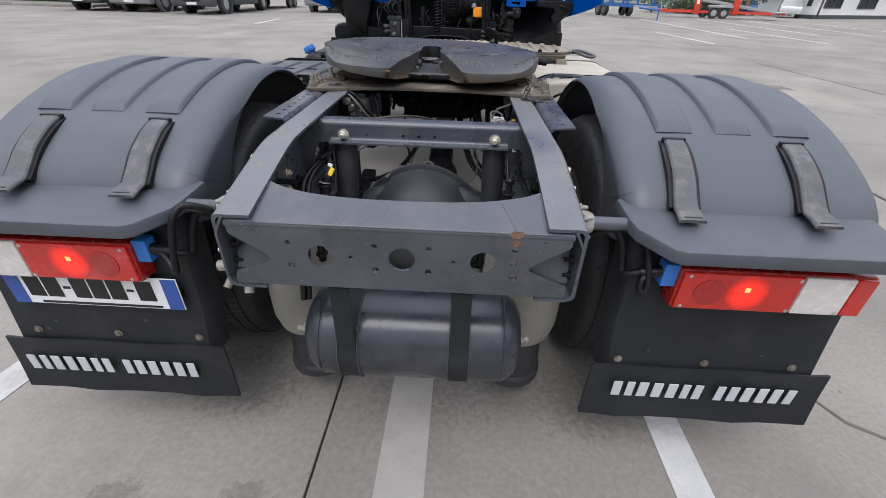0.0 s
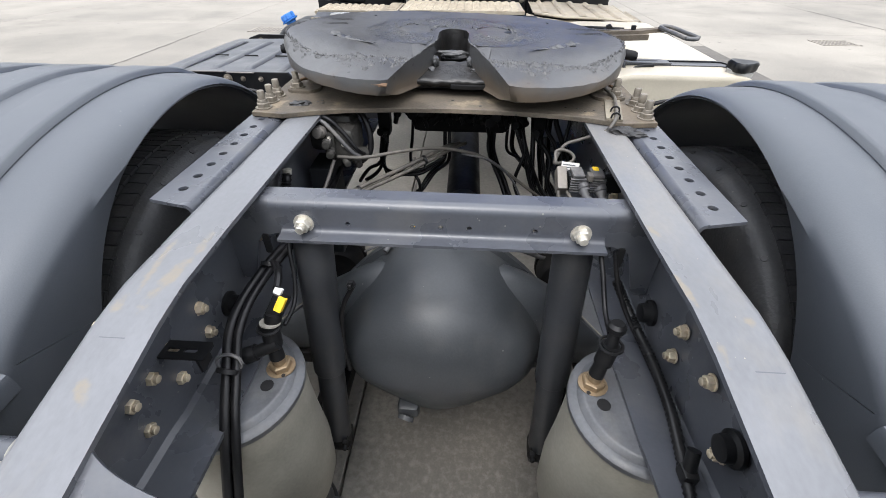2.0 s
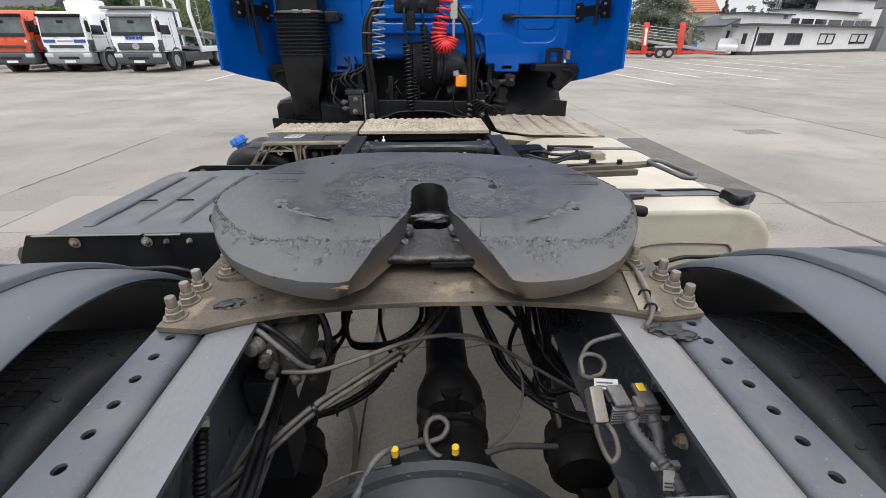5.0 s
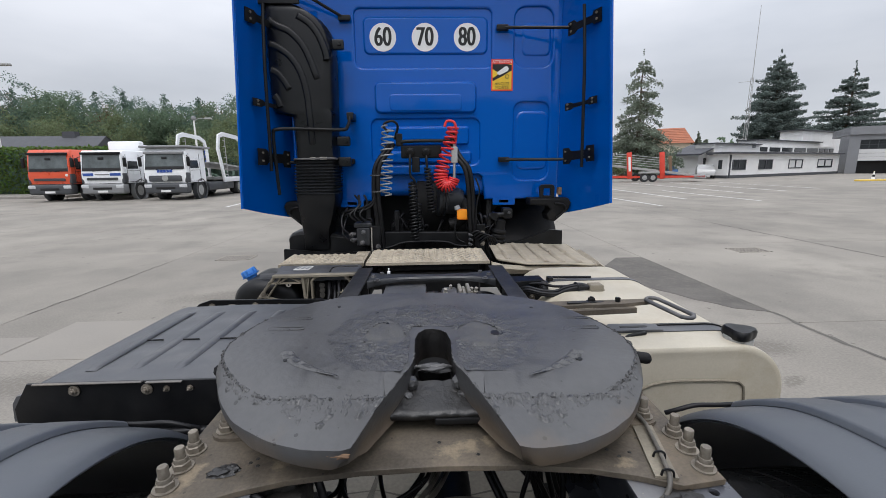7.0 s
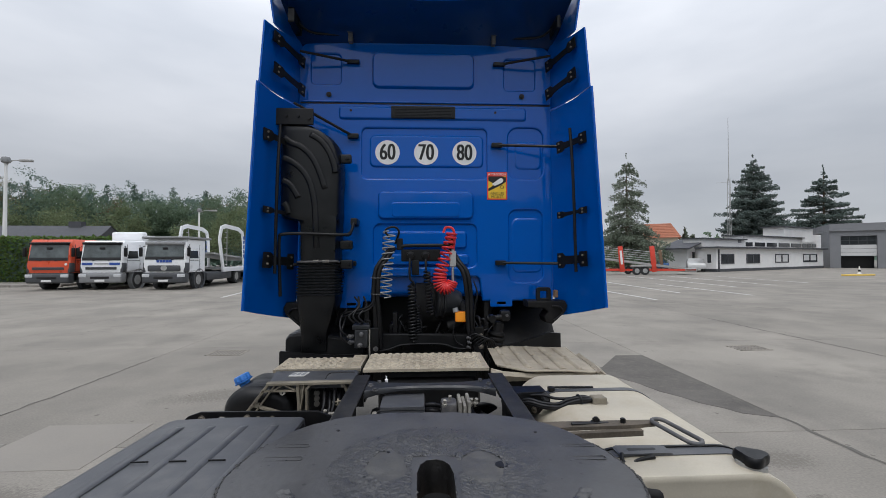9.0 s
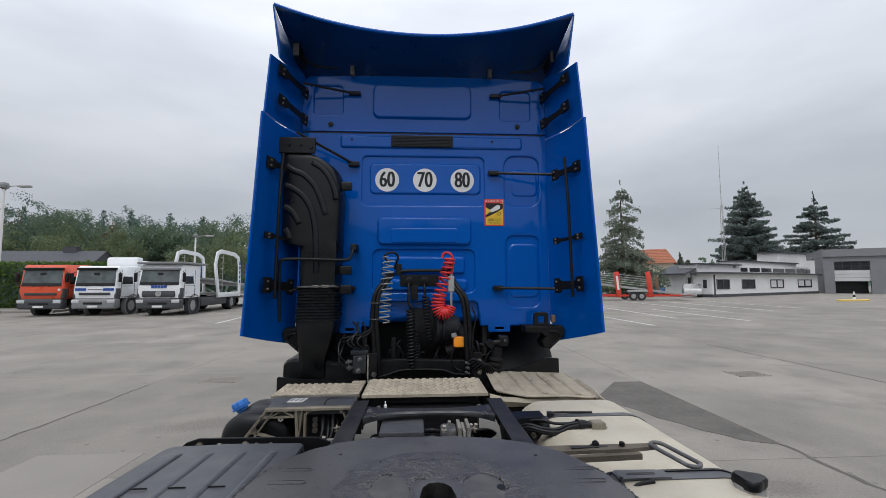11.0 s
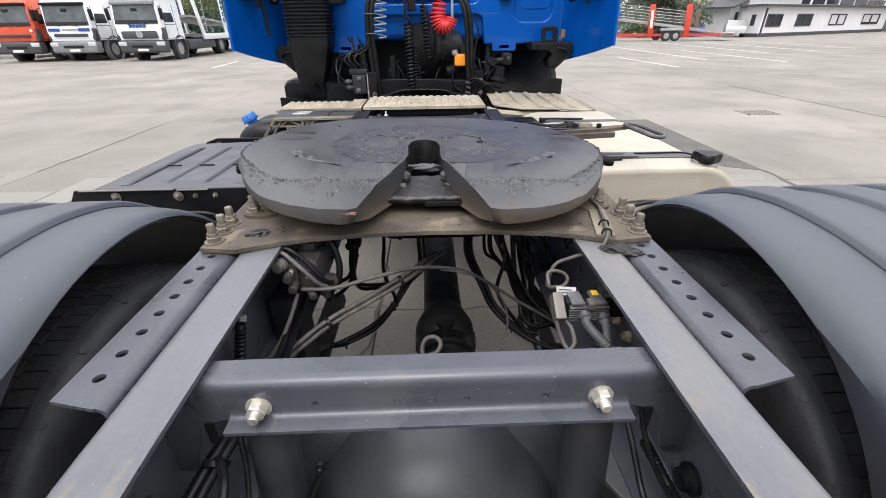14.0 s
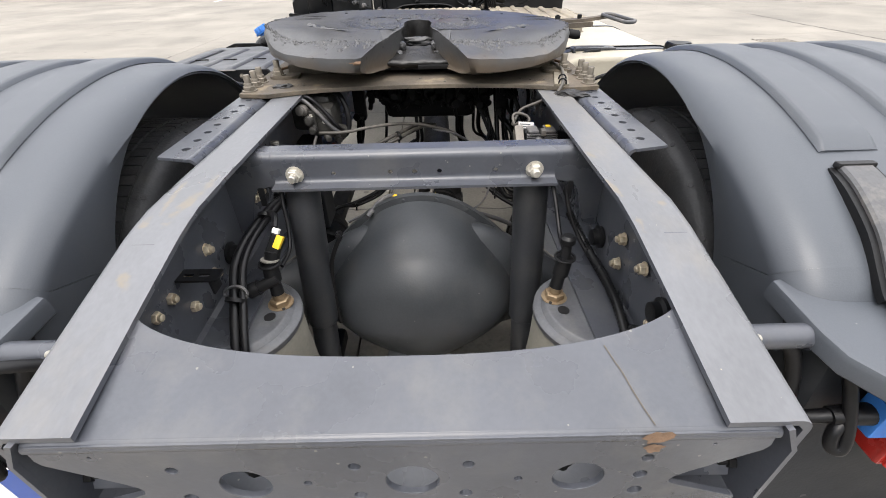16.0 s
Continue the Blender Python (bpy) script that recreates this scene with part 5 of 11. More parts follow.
    lathe(bm, [(0.0205, -0.012), (0.0205, 0.012)], (0.635, 1.0, 0.925), (1, 0, 0), 20)
    mpart("tape_band", bm, M_WHITE if s > 0 else M_BLACK, tub, s)

for s, rows in ((1, ((1.05, 1.0), (1.13, 1.0), (1.20, 0.985), (1.27, 0.99), (0.87, 0.955))), (-1, ((1.06, 0.985), (1.15, 0.985), (0.90, 0.945), (0.87, 0.87)))):
    for y, z in rows:
        bm = B()
        hexbolt(bm, (0.428, y, z), (1, 0, 0), 0.0112, 0.010, 0.014, 0.0068, 0.003, 0.014)
        mpart("rail_bolt", bm, M_ZINC, rails[s], s, "zinc bolt")
bm = B()
tube(bm, [(0.602, 0.99, 0.940), (0.632, 0.965, 0.905), (0.648, 0.945, 0.86), (0.655, 0.92, 0.80), (0.650, 0.91, 0.772), (0.638, 0.915, 0.775), (0.640, 0.925, 0.80), (0.662, 0.935, 0.815)], 0.0095, 10)
part("earth_cable", bm, M_HOSE, truck, "black cable hanging from the support tube")
bm = B()
tube(bm, [(-0.50, 1.0, 0.90), (-0.54, 0.965, 0.938), (-0.572, 0.945, 0.948), (-0.592, 0.92, 0.915), (-0.607, 0.905, 0.83), (-0.615, 0.90, 0.77), (-0.64, 0.92, 0.79), (-0.67, 0.935, 0.82)], 0.0095, 10)
part("earth_cable", bm, M_HOSE, truck, "black cable hanging from the support tube")

# towing eye bracket under the rail, beside the plate
bm = B()
box(bm, -0.475, -0.405, 0.90, 0.96, 0.74, 0.80, 0.012)
cyl(bm, (-0.50, 0.92, 0.785), (-0.45, 0.92, 0.795), 0.016, n=12)
cyl(bm, (-0.43, 0.93, 0.75), (-0.425, 0.90, 0.71), 0.013, n=12)
cyl(bm, (-0.475, 0.93, 0.75), (-0.485, 0.90, 0.725), 0.011, n=12)
part("cast_bracket", bm, M_CAST, truck, "small cast bracket below the rail")

# number plate: its characters stand as plain bars
bm = B()
box(bm, -1.185, -0.662, 0.941, 0.945, 0.598, 0.712, 0.0015, 1)
plate = part("number_plate", bm, M_WHITE, truck, "white number plate with dark bars")
for x0, x1 in ((-1.184, -1.140), (-0.708, -0.664)):
    bm = B()
    box(bm, x0, x1, 0.9385, 0.9405, 0.600, 0.710)
    part("blue_band", bm, M_SIGNBLUE, plate)
for k, (x0, w) in enumerate(((-1.125, 0.047), (-1.07, 0.047), (-1.013, 0.02), (-0.985, 0.047), (-0.93, 0.047), (-0.875, 0.047), (-0.82, 0.02), (-0.79, 0.05), (-0.76, 0.0))):
    if w:
        bm = B()
        h = 0.004 if w < 0.03 else 0.035
        box(bm, x0, x0 + w, 0.9385, 0.9405, 0.664 - h, 0.664 + h)
        part("plate_bar", bm, M_INK_OR_SHADE, plate)
bm = B()
box(bm, -1.10, -0.73, 0.9385, 0.9405, 0.604, 0.611)
part("small_print_bar", bm, M_INK_OR_SHADE, plate)

# ---- fifth wheel and its mounting plate ----
half = [(0.505, 1.797), (0.424, 1.786), (0.36, 1.812), (0.28, 1.835), (0.15, 1.852), (0.0, 1.857)]
outl = half + [(-x, y) for x, y in reversed(half[:-1])] + [(-0.505, 2.55), (0.505, 2.55)]
me = flat([outl], 0.012, Matrix.Translation((0, 0, 1.0795)), bevel=0.0015)
mount = part("mounting_plate", me, M_PLATE, truck, "dusty tan steel mounting plate")
wear_shade_spots(M_PLATE, ((0.045, 1.905, 0.050, 0.028, 20), (0.10, 1.93, 0.035, 0.02, 0), (0.353, 1.848, 0.026, 0.016, 10), (-0.30, 1.88, 0.03, 0.02, 0), (-0.46, 1.86, 0.02, 0.05, 0)), (0.27, 0.215, 0.145))
for x, y in ((-0.352, 1.895), (-0.345, 1.875), (-0.362, 1.884), (0.075, 1.885), (0.0, 1.925), (0.33, 1.885), (0.37, 1.875), (0.345, 1.865), (0.30, 1.895)):
    bm = B()
    lathe(bm, [(0.0045, 0), (0.0035, 0.0012)], (x, y, 1.0852), (0, 0, 1), 8)
    part("grease_spot", bm, M_GREASE_OR_SHADE, mount)
bolt = B()
hexbolt(bolt, (0, 0, 0), (0, 0, 1), 0.0165, 0.012, 0.0, None, 0.003, 0.021)
lathe(bolt, [(0.0125, 0), (0.0125, 0.009), (0.0115, 0.011)], (0, 0, 0.012), (0, 0, 1), 16)
lathe(bolt, [(0.0092, 0), (0.0092, 0.021), (0.008, 0.023)], (0, 0, 0.021), (0, 0, 1), 12)
bolt_me = finish(bolt)
bolt_me.materials.append(M_ZINC_DULL)
for s in (1, -1):
    for x, y in ((0.486, 1.826), (0.486, 1.877), (0.487, 1.926), (0.449, 1.980), (0.487, 2.46)):
        o = link("plate_bolt", bolt_me, None, mount, "dusty zinc stud and nut")
        o.location = (s * x, y, 1.0935 if 1.97 < y < 2.0 else 1.0855)
        o.rotation_euler = (0, 0, 7 * x + 3 * y + s)
    bm = B()
    loft(bm, [[Vector((x, y, z)) for x, y in rrect(0.385, 0.478, 1.950, 2.03, 0.034, 6)] for z in (1.0855, 1.0915, 1.0935)])
    box(bm, 0.30, 0.43, 2.02, 2.30, 1.0855, 1.115, 0.006)
    mpart("fifth_wheel_foot", bm, M_PLATE, mount, s)
rng = random.Random(3)
for cx, cy, cz, rr, flatten in ((0.415, 1.765, 1.074, 0.028, 0.35), (0.445, 1.745, 1.074, 0.018, 0.4), (-0.405, 1.858, 1.0865, 0.019, 0.45), (-0.388, 1.866, 1.0865, 0.012, 0.6)):
    bm = B()
    bmesh.ops.create_icosphere(bm, subdivisions=3, radius=rr)
    for v in bm.verts:
        v.co *= 1 + 0.45 * noise.noise(v.co * 90 + V(cx * 50, cy * 30, 0)) + 0.15 * rng.uniform(-1, 1)
        v.co = Vector((cx + v.co.x * 1.2, cy + v.co.y * 0.75, max(cz - 0.002, cz + v.co.z * flatten)))
    part("grease_lump", bm, M_GREASE_OR_SHADE, mount, "black lump of dried grease")

# top, shoulder and foot of the fifth wheel's edge, right half, from the front centre round to the throat
FZ = 1.212
FW_T = [(0.0, 2.550, 1.212), (0.10, 2.547, 1.212), (0.20, 2.530, 1.212), (0.31, 2.490, 1.212), (0.40, 2.410, 1.212), (0.46, 2.290, 1.212), (0.484, 2.190, 1.212), (0.487, 2.120, 1.212), (0.472, 2.060, 1.211), (0.438, 2.005, 1.208),
        (0.395, 1.965, 1.194), (0.335, 1.932, 1.185), (0.250, 1.918, 1.190), (0.180, 1.917, 1.190), (0.125, 1.916, 1.190), (0.098, 1.918, 1.191),
        (0.090, 1.935, 1.195), (0.068, 1.980, 1.206), (0.048, 2.025, 1.212), (0.044, 2.080, 1.212), (0.044, 2.150, 1.212), (0.037, 2.195, 1.212), (0.021, 2.216, 1.212), (0.0, 2.221, 1.212)]
FW_R = [(0.0, 2.556, 1.196), (0.10, 2.553, 1.196), (0.203, 2.535, 1.196), (0.315, 2.493, 1.196), (0.405, 2.412, 1.196), (0.466, 2.290, 1.196), (0.490, 2.190, 1.196), (0.493, 2.115, 1.195), (0.480, 2.045, 1.192), (0.448, 1.975, 1.184),
        (0.405, 1.915, 1.166), (0.348, 1.862, 1.162), (0.262, 1.812, 1.164), (0.190, 1.796, 1.166), (0.162, 1.796, 1.166), (0.144, 1.800, 1.167),
        (0.120, 1.862, 1.178), (0.080, 1.955, 1.188), (0.050, 2.020, 1.188), (0.044, 2.080, 1.186), (0.044, 2.150, 1.186), (0.037, 2.195, 1.186), (0.021, 2.216, 1.186), (0.0, 2.221, 1.186)]
FW_N = [(0.0, 2.550, 1.160), (0.10, 2.545, 1.160), (0.20, 2.527, 1.160), (0.310, 2.487, 1.160), (0.40, 2.405, 1.160), (0.460, 2.285, 1.160), (0.482, 2.185, 1.158), (0.486, 2.110, 1.156), (0.472, 2.035, 1.150), (0.440, 1.965, 1.142),
        (0.398, 1.908, 1.142), (0.342, 1.855, 1.137), (0.258, 1.812, 1.132), (0.192, 1.797, 1.130), (0.170, 1.799, 1.130), (0.152, 1.810, 1.130),
        (0.138, 1.860, 1.127), (0.100, 1.945, 1.122), (0.064, 2.015, 1.120), (0.052, 2.080, 1.120), (0.048, 2.150, 1.120), (0.039, 2.195, 1.120), (0.021, 2.216, 1.120), (0.0, 2.221, 1.120)]


def fw_dense(pts):
    """Smooth the outer edge, keep the throat's corners."""
    return spline(pts[:16], 5) + [Vector(p) for p in pts[16:]]


def fw_in(p, i, n_out):
    q = Vector(p)
    c = Vector((0.22 if i > 4 else 0.0, 2.18))
    if i >= n_out - 1:
        return Vector((q.x + 0.006, q.y + 0.062 * max(0.0, min(1.0, (2.0 - q.y) / 0.1)), FZ))
    k = max(0.0, min(1.0, (2.05 - q.y) / 0.13))
    d = (c - Vector((q.x, q.y))).normalized()
    return Vector((q.x + d.x * (0.014 * (1 - k)), q.y + d.y * 0.014 * (1 - k) + 0.07 * k, FZ))


top = fw_dense(FW_T)
n_out = len(top) - 8
n_half = len(top)
inner = [fw_in(p, i, n_out) for i, p in enumerate(top)]
shoulder, foot = fw_dense(FW_R), fw_dense(FW_N)
mid = [a.lerp(b, 0.5) + V(0, 0, 0.003) for a, b in zip(top, shoulder)]
soft_edge = [a.lerp(b, 0.12) for a, b in zip(top, mid)]
under = [V(p.x * 0.93, p.y + (0.035 if i < n_out and p.y < 2.1 else -0.02 if i < n_out else 0.0), p.z - 0.012) for i, p in enumerate(foot)]
bm = B()


def fw_round(pts, amount, seed):
    """Right half and its mirror image, with a slightly ragged line."""
    out = []
    for s in (1, -1):
        for i, p in enumerate(pts if s == 1 else list(reversed(pts[1:-1]))):
            w = Vector((noise.noise(Vector((p.x * 24 * s, p.y * 24, seed))), noise.noise(Vector((p.x * 24 * s, p.y * 24, seed + 5))), noise.noise(Vector((p.x * 30 * s, p.y * 30, seed + 9))))) * amount
            tilt = -0.010 * s * p.x / 0.45 if abs(p.x) > 0.2 else -0.0044 * s * p.x / 0.2
            out.append(V(s * p.x - 0.008, p.y, p.z + tilt) + w)
    return out


rows = [[bm.verts.new(p) for p in r] for r in (fw_round(inner, 0.0, 1), fw_round(top, 0.0025, 2), fw_round(soft_edge, 0.0025, 2), fw_round(mid, 0.004, 3), fw_round(shoulder, 0.003, 4), fw_round([a.lerp(b, 0.5) + V(0, -0.003, 0) for a, b in zip(shoulder, foot)], 0.002, 5), fw_round(foot, 0.0015, 6), fw_round(under, 0.0, 7))]
n = len(rows[0])
for a, b in zip(rows, rows[1:]):
    for i in range(n):
        j = (i + 1) % n
        bm.faces.new((a[i], a[j], b[j], b[i]))
bm.faces.new(rows[0])
bm.faces.new(rows[-1][::-1])
bmesh.ops.triangulate(bm, faces=[f for f in bm.faces if len(f.verts) > 4])
# Deep throat walls take the near-black colour as the shade down there.
for f in bm.faces:
    c = f.calc_center_median()
    if abs(f.normal.z) < 0.55 and abs(c.x + 0.008) < 0.060 and 2.03 < c.y < 2.23 and c.z < 1.207:
        f.material_index = 1
fifth = part("fifth_wheel", bm, M_GREASE, truck, "round dark greasy fifth wheel coupling plate", sharp=44)
fifth.data.materials.append(M_GREASE_OR_SHADE)


def fw_top(x):
    """Height of the greased face, which leans a little to one side."""
    u = x + 0.008
    return FZ - (0.010 * u / 0.45 if abs(u) > 0.2 else 0.0044 * u / 0.2)


M_BARE = mat("worn_bare_steel", (0.088, 0.086, 0.080), 0.42, 0.1, var=0.25, scale=30, bump=0.2, dirt=(0.06, 0.06, 0.063), dirt_amt=0.6, dirt_scale=25)


def in_throat(x, y):
    w = 0.055 if y > 2.03 else 0.055 + (2.03 - y) * 0.30
    return abs(x + 0.008) < w and y < 2.235


def in_oval(x, y):
    k = 1 + 0.25 * noise.noise(Vector((x * 22, y * 22, 1)))
    return ((abs(x + 0.008) - 0.120) / 0.052) ** 2 + ((y - 2.185) / 0.078) ** 2 < k * k


# churned grease round the throat
rng = random.Random(11)
for r0, r1, amp, K, seed in ((0.060, 0.262, 0.0030, 64, 3),):
    bm = B()
    N = 420
    vs = []
    for i in range(N):
        a = 2 * math.pi * i / N
        row = []
        for k in range(K):
            r = r0 + (r1 - r0) * k / (K - 1)
            r *= 1 + 0.05 * noise.noise(Vector((math.cos(a) * 2, math.sin(a) * 2, seed)))
            x, y = -0.004 + r * 1.05 * math.cos(a), 2.185 + r * 0.93 * math.sin(a)
            edge = min(1.0, k / 3.0, (K - 1 - k) / 24.0)
            patch = max(0.0, 0.75 + 0.8 * noise.noise(Vector((x * 16, y * 16, seed))))
            h = 0.0003 + edge * amp * patch * (0.15 + 1.5 * max(0.0, noise.noise(Vector((x * 110, y * 110, 3)))) + 1.6 * max(0.0, noise.noise(Vector((x * 230, y * 230, 6)))))
            row.append(bm.verts.new((x, y, fw_top(x) + h)))
        vs.append(row)
    for i in range(N):
        for k in range(K - 1):
            f = (vs[i][k], vs[i][k + 1], vs[(i + 1) % N][k + 1], vs[(i + 1) % N][k])
            c = sum((v.co for v in f), Vector()) / 4
            low = max(v.co.z - fw_top(v.co.x) for v in f) < 0.00045
            if low or any(in_throat(v.co.x, v.co.y) for v in f) or in_oval(c.x, c.y) or c.y < 1.985:
                continue
            bm.faces.new(f)
    bmesh.ops.delete(bm, geom=[v for v in bm.verts if not v.link_faces], context="VERTS")
    part("grease_ring", bm, M_GREASE_LUMP, fifth, "churned dark grey grease", 180)
for s in (1, -1):
    bm = B()
    rim = []
    for i in range(40):
        a = 2 * math.pi * i / 40
        x, y = s * (0.120 + 0.053 * math.cos(a)) - 0.008, 2.185 + 0.080 * math.sin(a)
        rim.append(bm.verts.new((x, y, fw_top(x) + 0.0006)))
    bm.faces.new(rim)
    part("bare_patch", bm, M_BARE, fifth, "worn smooth oval")
    # curved grease groove
    bm = B()
    strips = []
    for i in range(61):
        a = radians(-18 - 38 * i / 60)
        row = []
        fade = min(1.0, (60 - i) / 30.0)
        for k in range(7):
            r = 0.345 + (0.028 * fade + 0.004) * (k / 6 - 0.5)
            x, y = s * r * 1.03 * math.cos(a) - 0.006, 2.140 + r * 0.60 * math.sin(a)
            edge = 0.0 if k in (0, 6) else 1.0
            h = 0.0003 + edge * 0.007 * fade * max(0.0, noise.noise(Vector((x * 70, y * 70, 4))) + 0.35)
            row.append(Vector((x, y, fw_top(x) + h)))
        strips.append(row)
    loft(bm, strips, closed=False, cap=False)
    part("grease_groove", bm, M_GREASE_LUMP, fifth, "curved groove filled with grease", 180)
    for y0, wide in ((2.215, 0.022), (2.290, 0.018)):
        out = rrect(0.345, 0.445, y0, y0 + wide, 0.008, 4)
        inn = rrect(0.3475, 0.4425, y0 + 0.0025, y0 + wide - 0.0025, 0.006, 4)
        me = flat([[(s * x, y) for x, y in out][::s], [(s * x, y) for x, y in inn]], 0.0012, Matrix.Translation((0, 0, fw_top(s * 0.395) + 0.0007)))
        part("grease_slot", me, M_GREASE_LUMP, fifth)
    bm = B()
    cyl(bm, (s * 0.485, 2.10, 1.175), (s * 0.515, 2.10, 1.17), 0.014, n=12)
    hexbolt(bm, (s * 0.51, 2.10, 1.17), (s, 0, 0), 0.013, 0.012)
    part("pivot_stub", bm, M_GRIME, fifth)
for x, y, r in ((0.160, 2.190, 0.0165), (-0.13, 2.26, 0.004), (-0.29, 2.40, 0.005), (0.30, 2.39, 0.005), (-0.335, 2.040, 0.006), (0.322, 2.036, 0.008), (-0.175, 2.135, 0.0035)):
    bm = B()
    cyl(bm, (x, y, fw_top(x) - 0.002), (x, y, fw_top(x) + 0.0018), r, n=16)
    part("plate_hole", bm, M_INK_OR_SHADE, fifth)
# rough grease smeared over the rear ramps, and a ragged rim along the edge
for s in (1, -1):
    bm = B()
    rows2 = []
    path_t = spline([tuple(q) for q in top[34:n_out]], 7)
    path_r = spline([tuple(q) for q in shoulder[34:n_out]], 7)
    for i, (qt, qr) in enumerate(zip(path_t, path_r)):
        row = []
        ends = min(1.0, i / 12.0)
        reach = (0.50 + 0.45 * noise.noise(Vector((qt.x * 11 * s, 2, 5))) + 0.25 * noise.noise(Vector((qt.x * 37 * s, 4, 5)))) * ends
        for k in range(27):
            u = -0.12 + 1.02 * k / 26
            q = qt.lerp(qr, u) if u > 0 else qt + (qt - qr) * -u * V(1, 1, 0)
            if u <= 0:
                q.z = qt.z + 0.10 * min(0.03, (q - qt).length)
            x, y = s * q.x, q.y
            body = max(0.0, min(1.0, (reach - u) / 0.12)) * (0.0 if k == 0 else 1.0)
            lumps = 0.2 + 1.6 * max(0.0, noise.noise(Vector((x * 75, y * 75, q.z * 75)))) + 1.5 * max(0.0, noise.noise(Vector((x * 190, y * 190, q.z * 190))))
            h = -0.0012 + body * 0.0052 * lumps
            row.append(V(x - 0.008, y - 0.45 * h, q.z - 0.010 * s * q.x / 0.45 + h))
        rows2.append(row)
    loft(bm, rows2, closed=False, cap=False)
    part("grease_smear", bm, M_GREASE_LUMP, fifth, "rough old grease smeared over the ramp", 180)
    bm = B()
    rim_path = spline([tuple(q) for q in top[24:n_out]], 16)
    rings = []
    for i, q in enumerate(rim_path):
        d = (rim_path[min(i + 1, len(rim_path) - 1)] - rim_path[max(i - 1, 0)]).normalized()
        o = V(d.y, -d.x, 0)
        if o.dot(q - V(0.22, 2.15, 0)) < 0:
            o = -o
        r = 0.0010 + 0.0030 * max(0.0, noise.noise(Vector((q.x * 45, q.y * 45, s * 7)))) + 0.0045 * max(0.0, noise.noise(Vector((q.x * 210, q.y * 210, s * 3))))
        c = V(s * q.x - 0.008, q.y, q.z - 0.010 * s * q.x / 0.45 - 0.001) + V(s * o.x, o.y, 0) * 0.002
        rings.append([c + V(s * o.x, o.y, 0) * r * 1.3 * math.cos(a) + V(0, 0, r * math.sin(a)) for a in [2 * math.pi * k / 8 for k in range(8)]])
    loft(bm, rings)
    part("grease_rim", bm, M_GREASE_OR_SHADE, fifth, "ragged rim of black grease", 180)
    bm = B()
    edge = [tuple(q) for q in top[n_out - 1:n_half - 4]]
    rings = []
    for i, q in enumerate(spline(edge, 14)):
        r = 0.0010 + 0.0055 * max(0.0, noise.noise(Vector((q.x * 90, q.y * 90, s * 5)))) + 0.004 * max(0.0, noise.noise(Vector((q.x * 200, q.y * 200, s))))
        c = V(s * q.x - 0.008, q.y, q.z - 0.001)
        rings.append([c + V(r * math.cos(a), 0, r * math.sin(a)) for a in [2 * math.pi * k / 8 for k in range(8)]])
    loft(bm, rings)
    part("grease_rim", bm, M_GREASE_LUMP, fifth, "ragged rim of grease along the throat", 180)


def lump(name, cx, cy, cz, rx, ry, rz, parent, label="", material=None, rough=0.45):
    b3 = B()
    bmesh.ops.create_icosphere(b3, subdivisions=3, radius=1.0)
    for v in b3.verts:
        k = 1 + rough * noise.noise(v.co * 1.6 + V(cx * 50, cy * 30, cz * 9)) + 0.5 * rough * noise.noise(v.co * 4.2 + V(cx * 20, cy * 60, 3))
        v.co = Vector((cx + v.co.x * rx * k, cy + v.co.y * ry * k, cz + v.co.z * rz * k))
    return part(name, b3, material or M_GREASE_LUMP, parent, label, 60)


# locking jaw and body below the plate
bm = B()
slope_rows = []
for i in range(9):
    f = i / 8
    half = 0.050 + 0.045 * f
    row = []
    for k in range(13):
        u = -1 + k / 6
        x, y = u * half - 0.006, 2.045 - 0.085 * f
        row.append(Vector((x, y, 1.158 - 0.030 * f + 0.004 * noise.noise(Vector((x * 45, y * 45, 2))))))
    slope_rows.append(row)
last = slope_rows[-1]
slope_rows.append([p + V(0, -0.003 - 0.004 * abs(noise.noise(p * 60)), -0.010 - 0.006 * abs(noise.noise(p * 45))) for p in last])
slope_rows.append([p + V(0, 0.02, -0.022) for p in last])
loft(bm, slope_rows, closed=False, cap=False)
lock = part("lock_body", bm, M_GREASE_OR_SHADE, fifth, "greasy lock body in the throat", 180)
bm = B()
box(bm, -0.135, 0.125, 1.985, 2.20, 1.098, 1.118, 0.004)
part("lock_base", bm, M_GRIME, lock)
bm = B()
box(bm, -0.008, 0.092, 1.952, 1.97, 1.106, 1.119, 0.003)
part("lock_lip", bm, M_GRIME, lock)
for s in (1, -1):
    lump("lock_jaw", s * 0.052 - 0.006, 2.030, 1.160, 0.014, 0.016, 0.016, lock, "grease-caked locking jaw")
    lump("jaw_tip", s * 0.060 - 0.006, 2.008, 1.142, 0.011, 0.012, 0.010, lock)
lump("grease_bridge", -0.012, 2.085, 1.168, 0.040, 0.010, 0.010, lock, "string of grease across the throat", None, 0.7)
bm = B()
cyl(bm, (-0.006, 2.14, 1.10), (-0.006, 2.14, 1.150), 0.040, n=24)
part("king_pin_seat", bm, M_GRIME, lock)
lump("rust_spot", -0.175, 1.7960, 1.158, 0.020, 0.0025, 0.005, fifth, "orange rust spot", M_RUST, 0.6)
bm = B()
rings = []
for i in range(40):
    a = 2 * math.pi * i / 40
    rings.append(Vector((0.40 * math.cos(a), 2.26 + 0.22 * math.sin(a), 1.10)))
loft(bm, [[q + V(0, 0, 0.012) for q in rings], [q + V(0, 0, -0.004) for q in rings]])
part("lower_body", bm, M_GRIME, fifth)

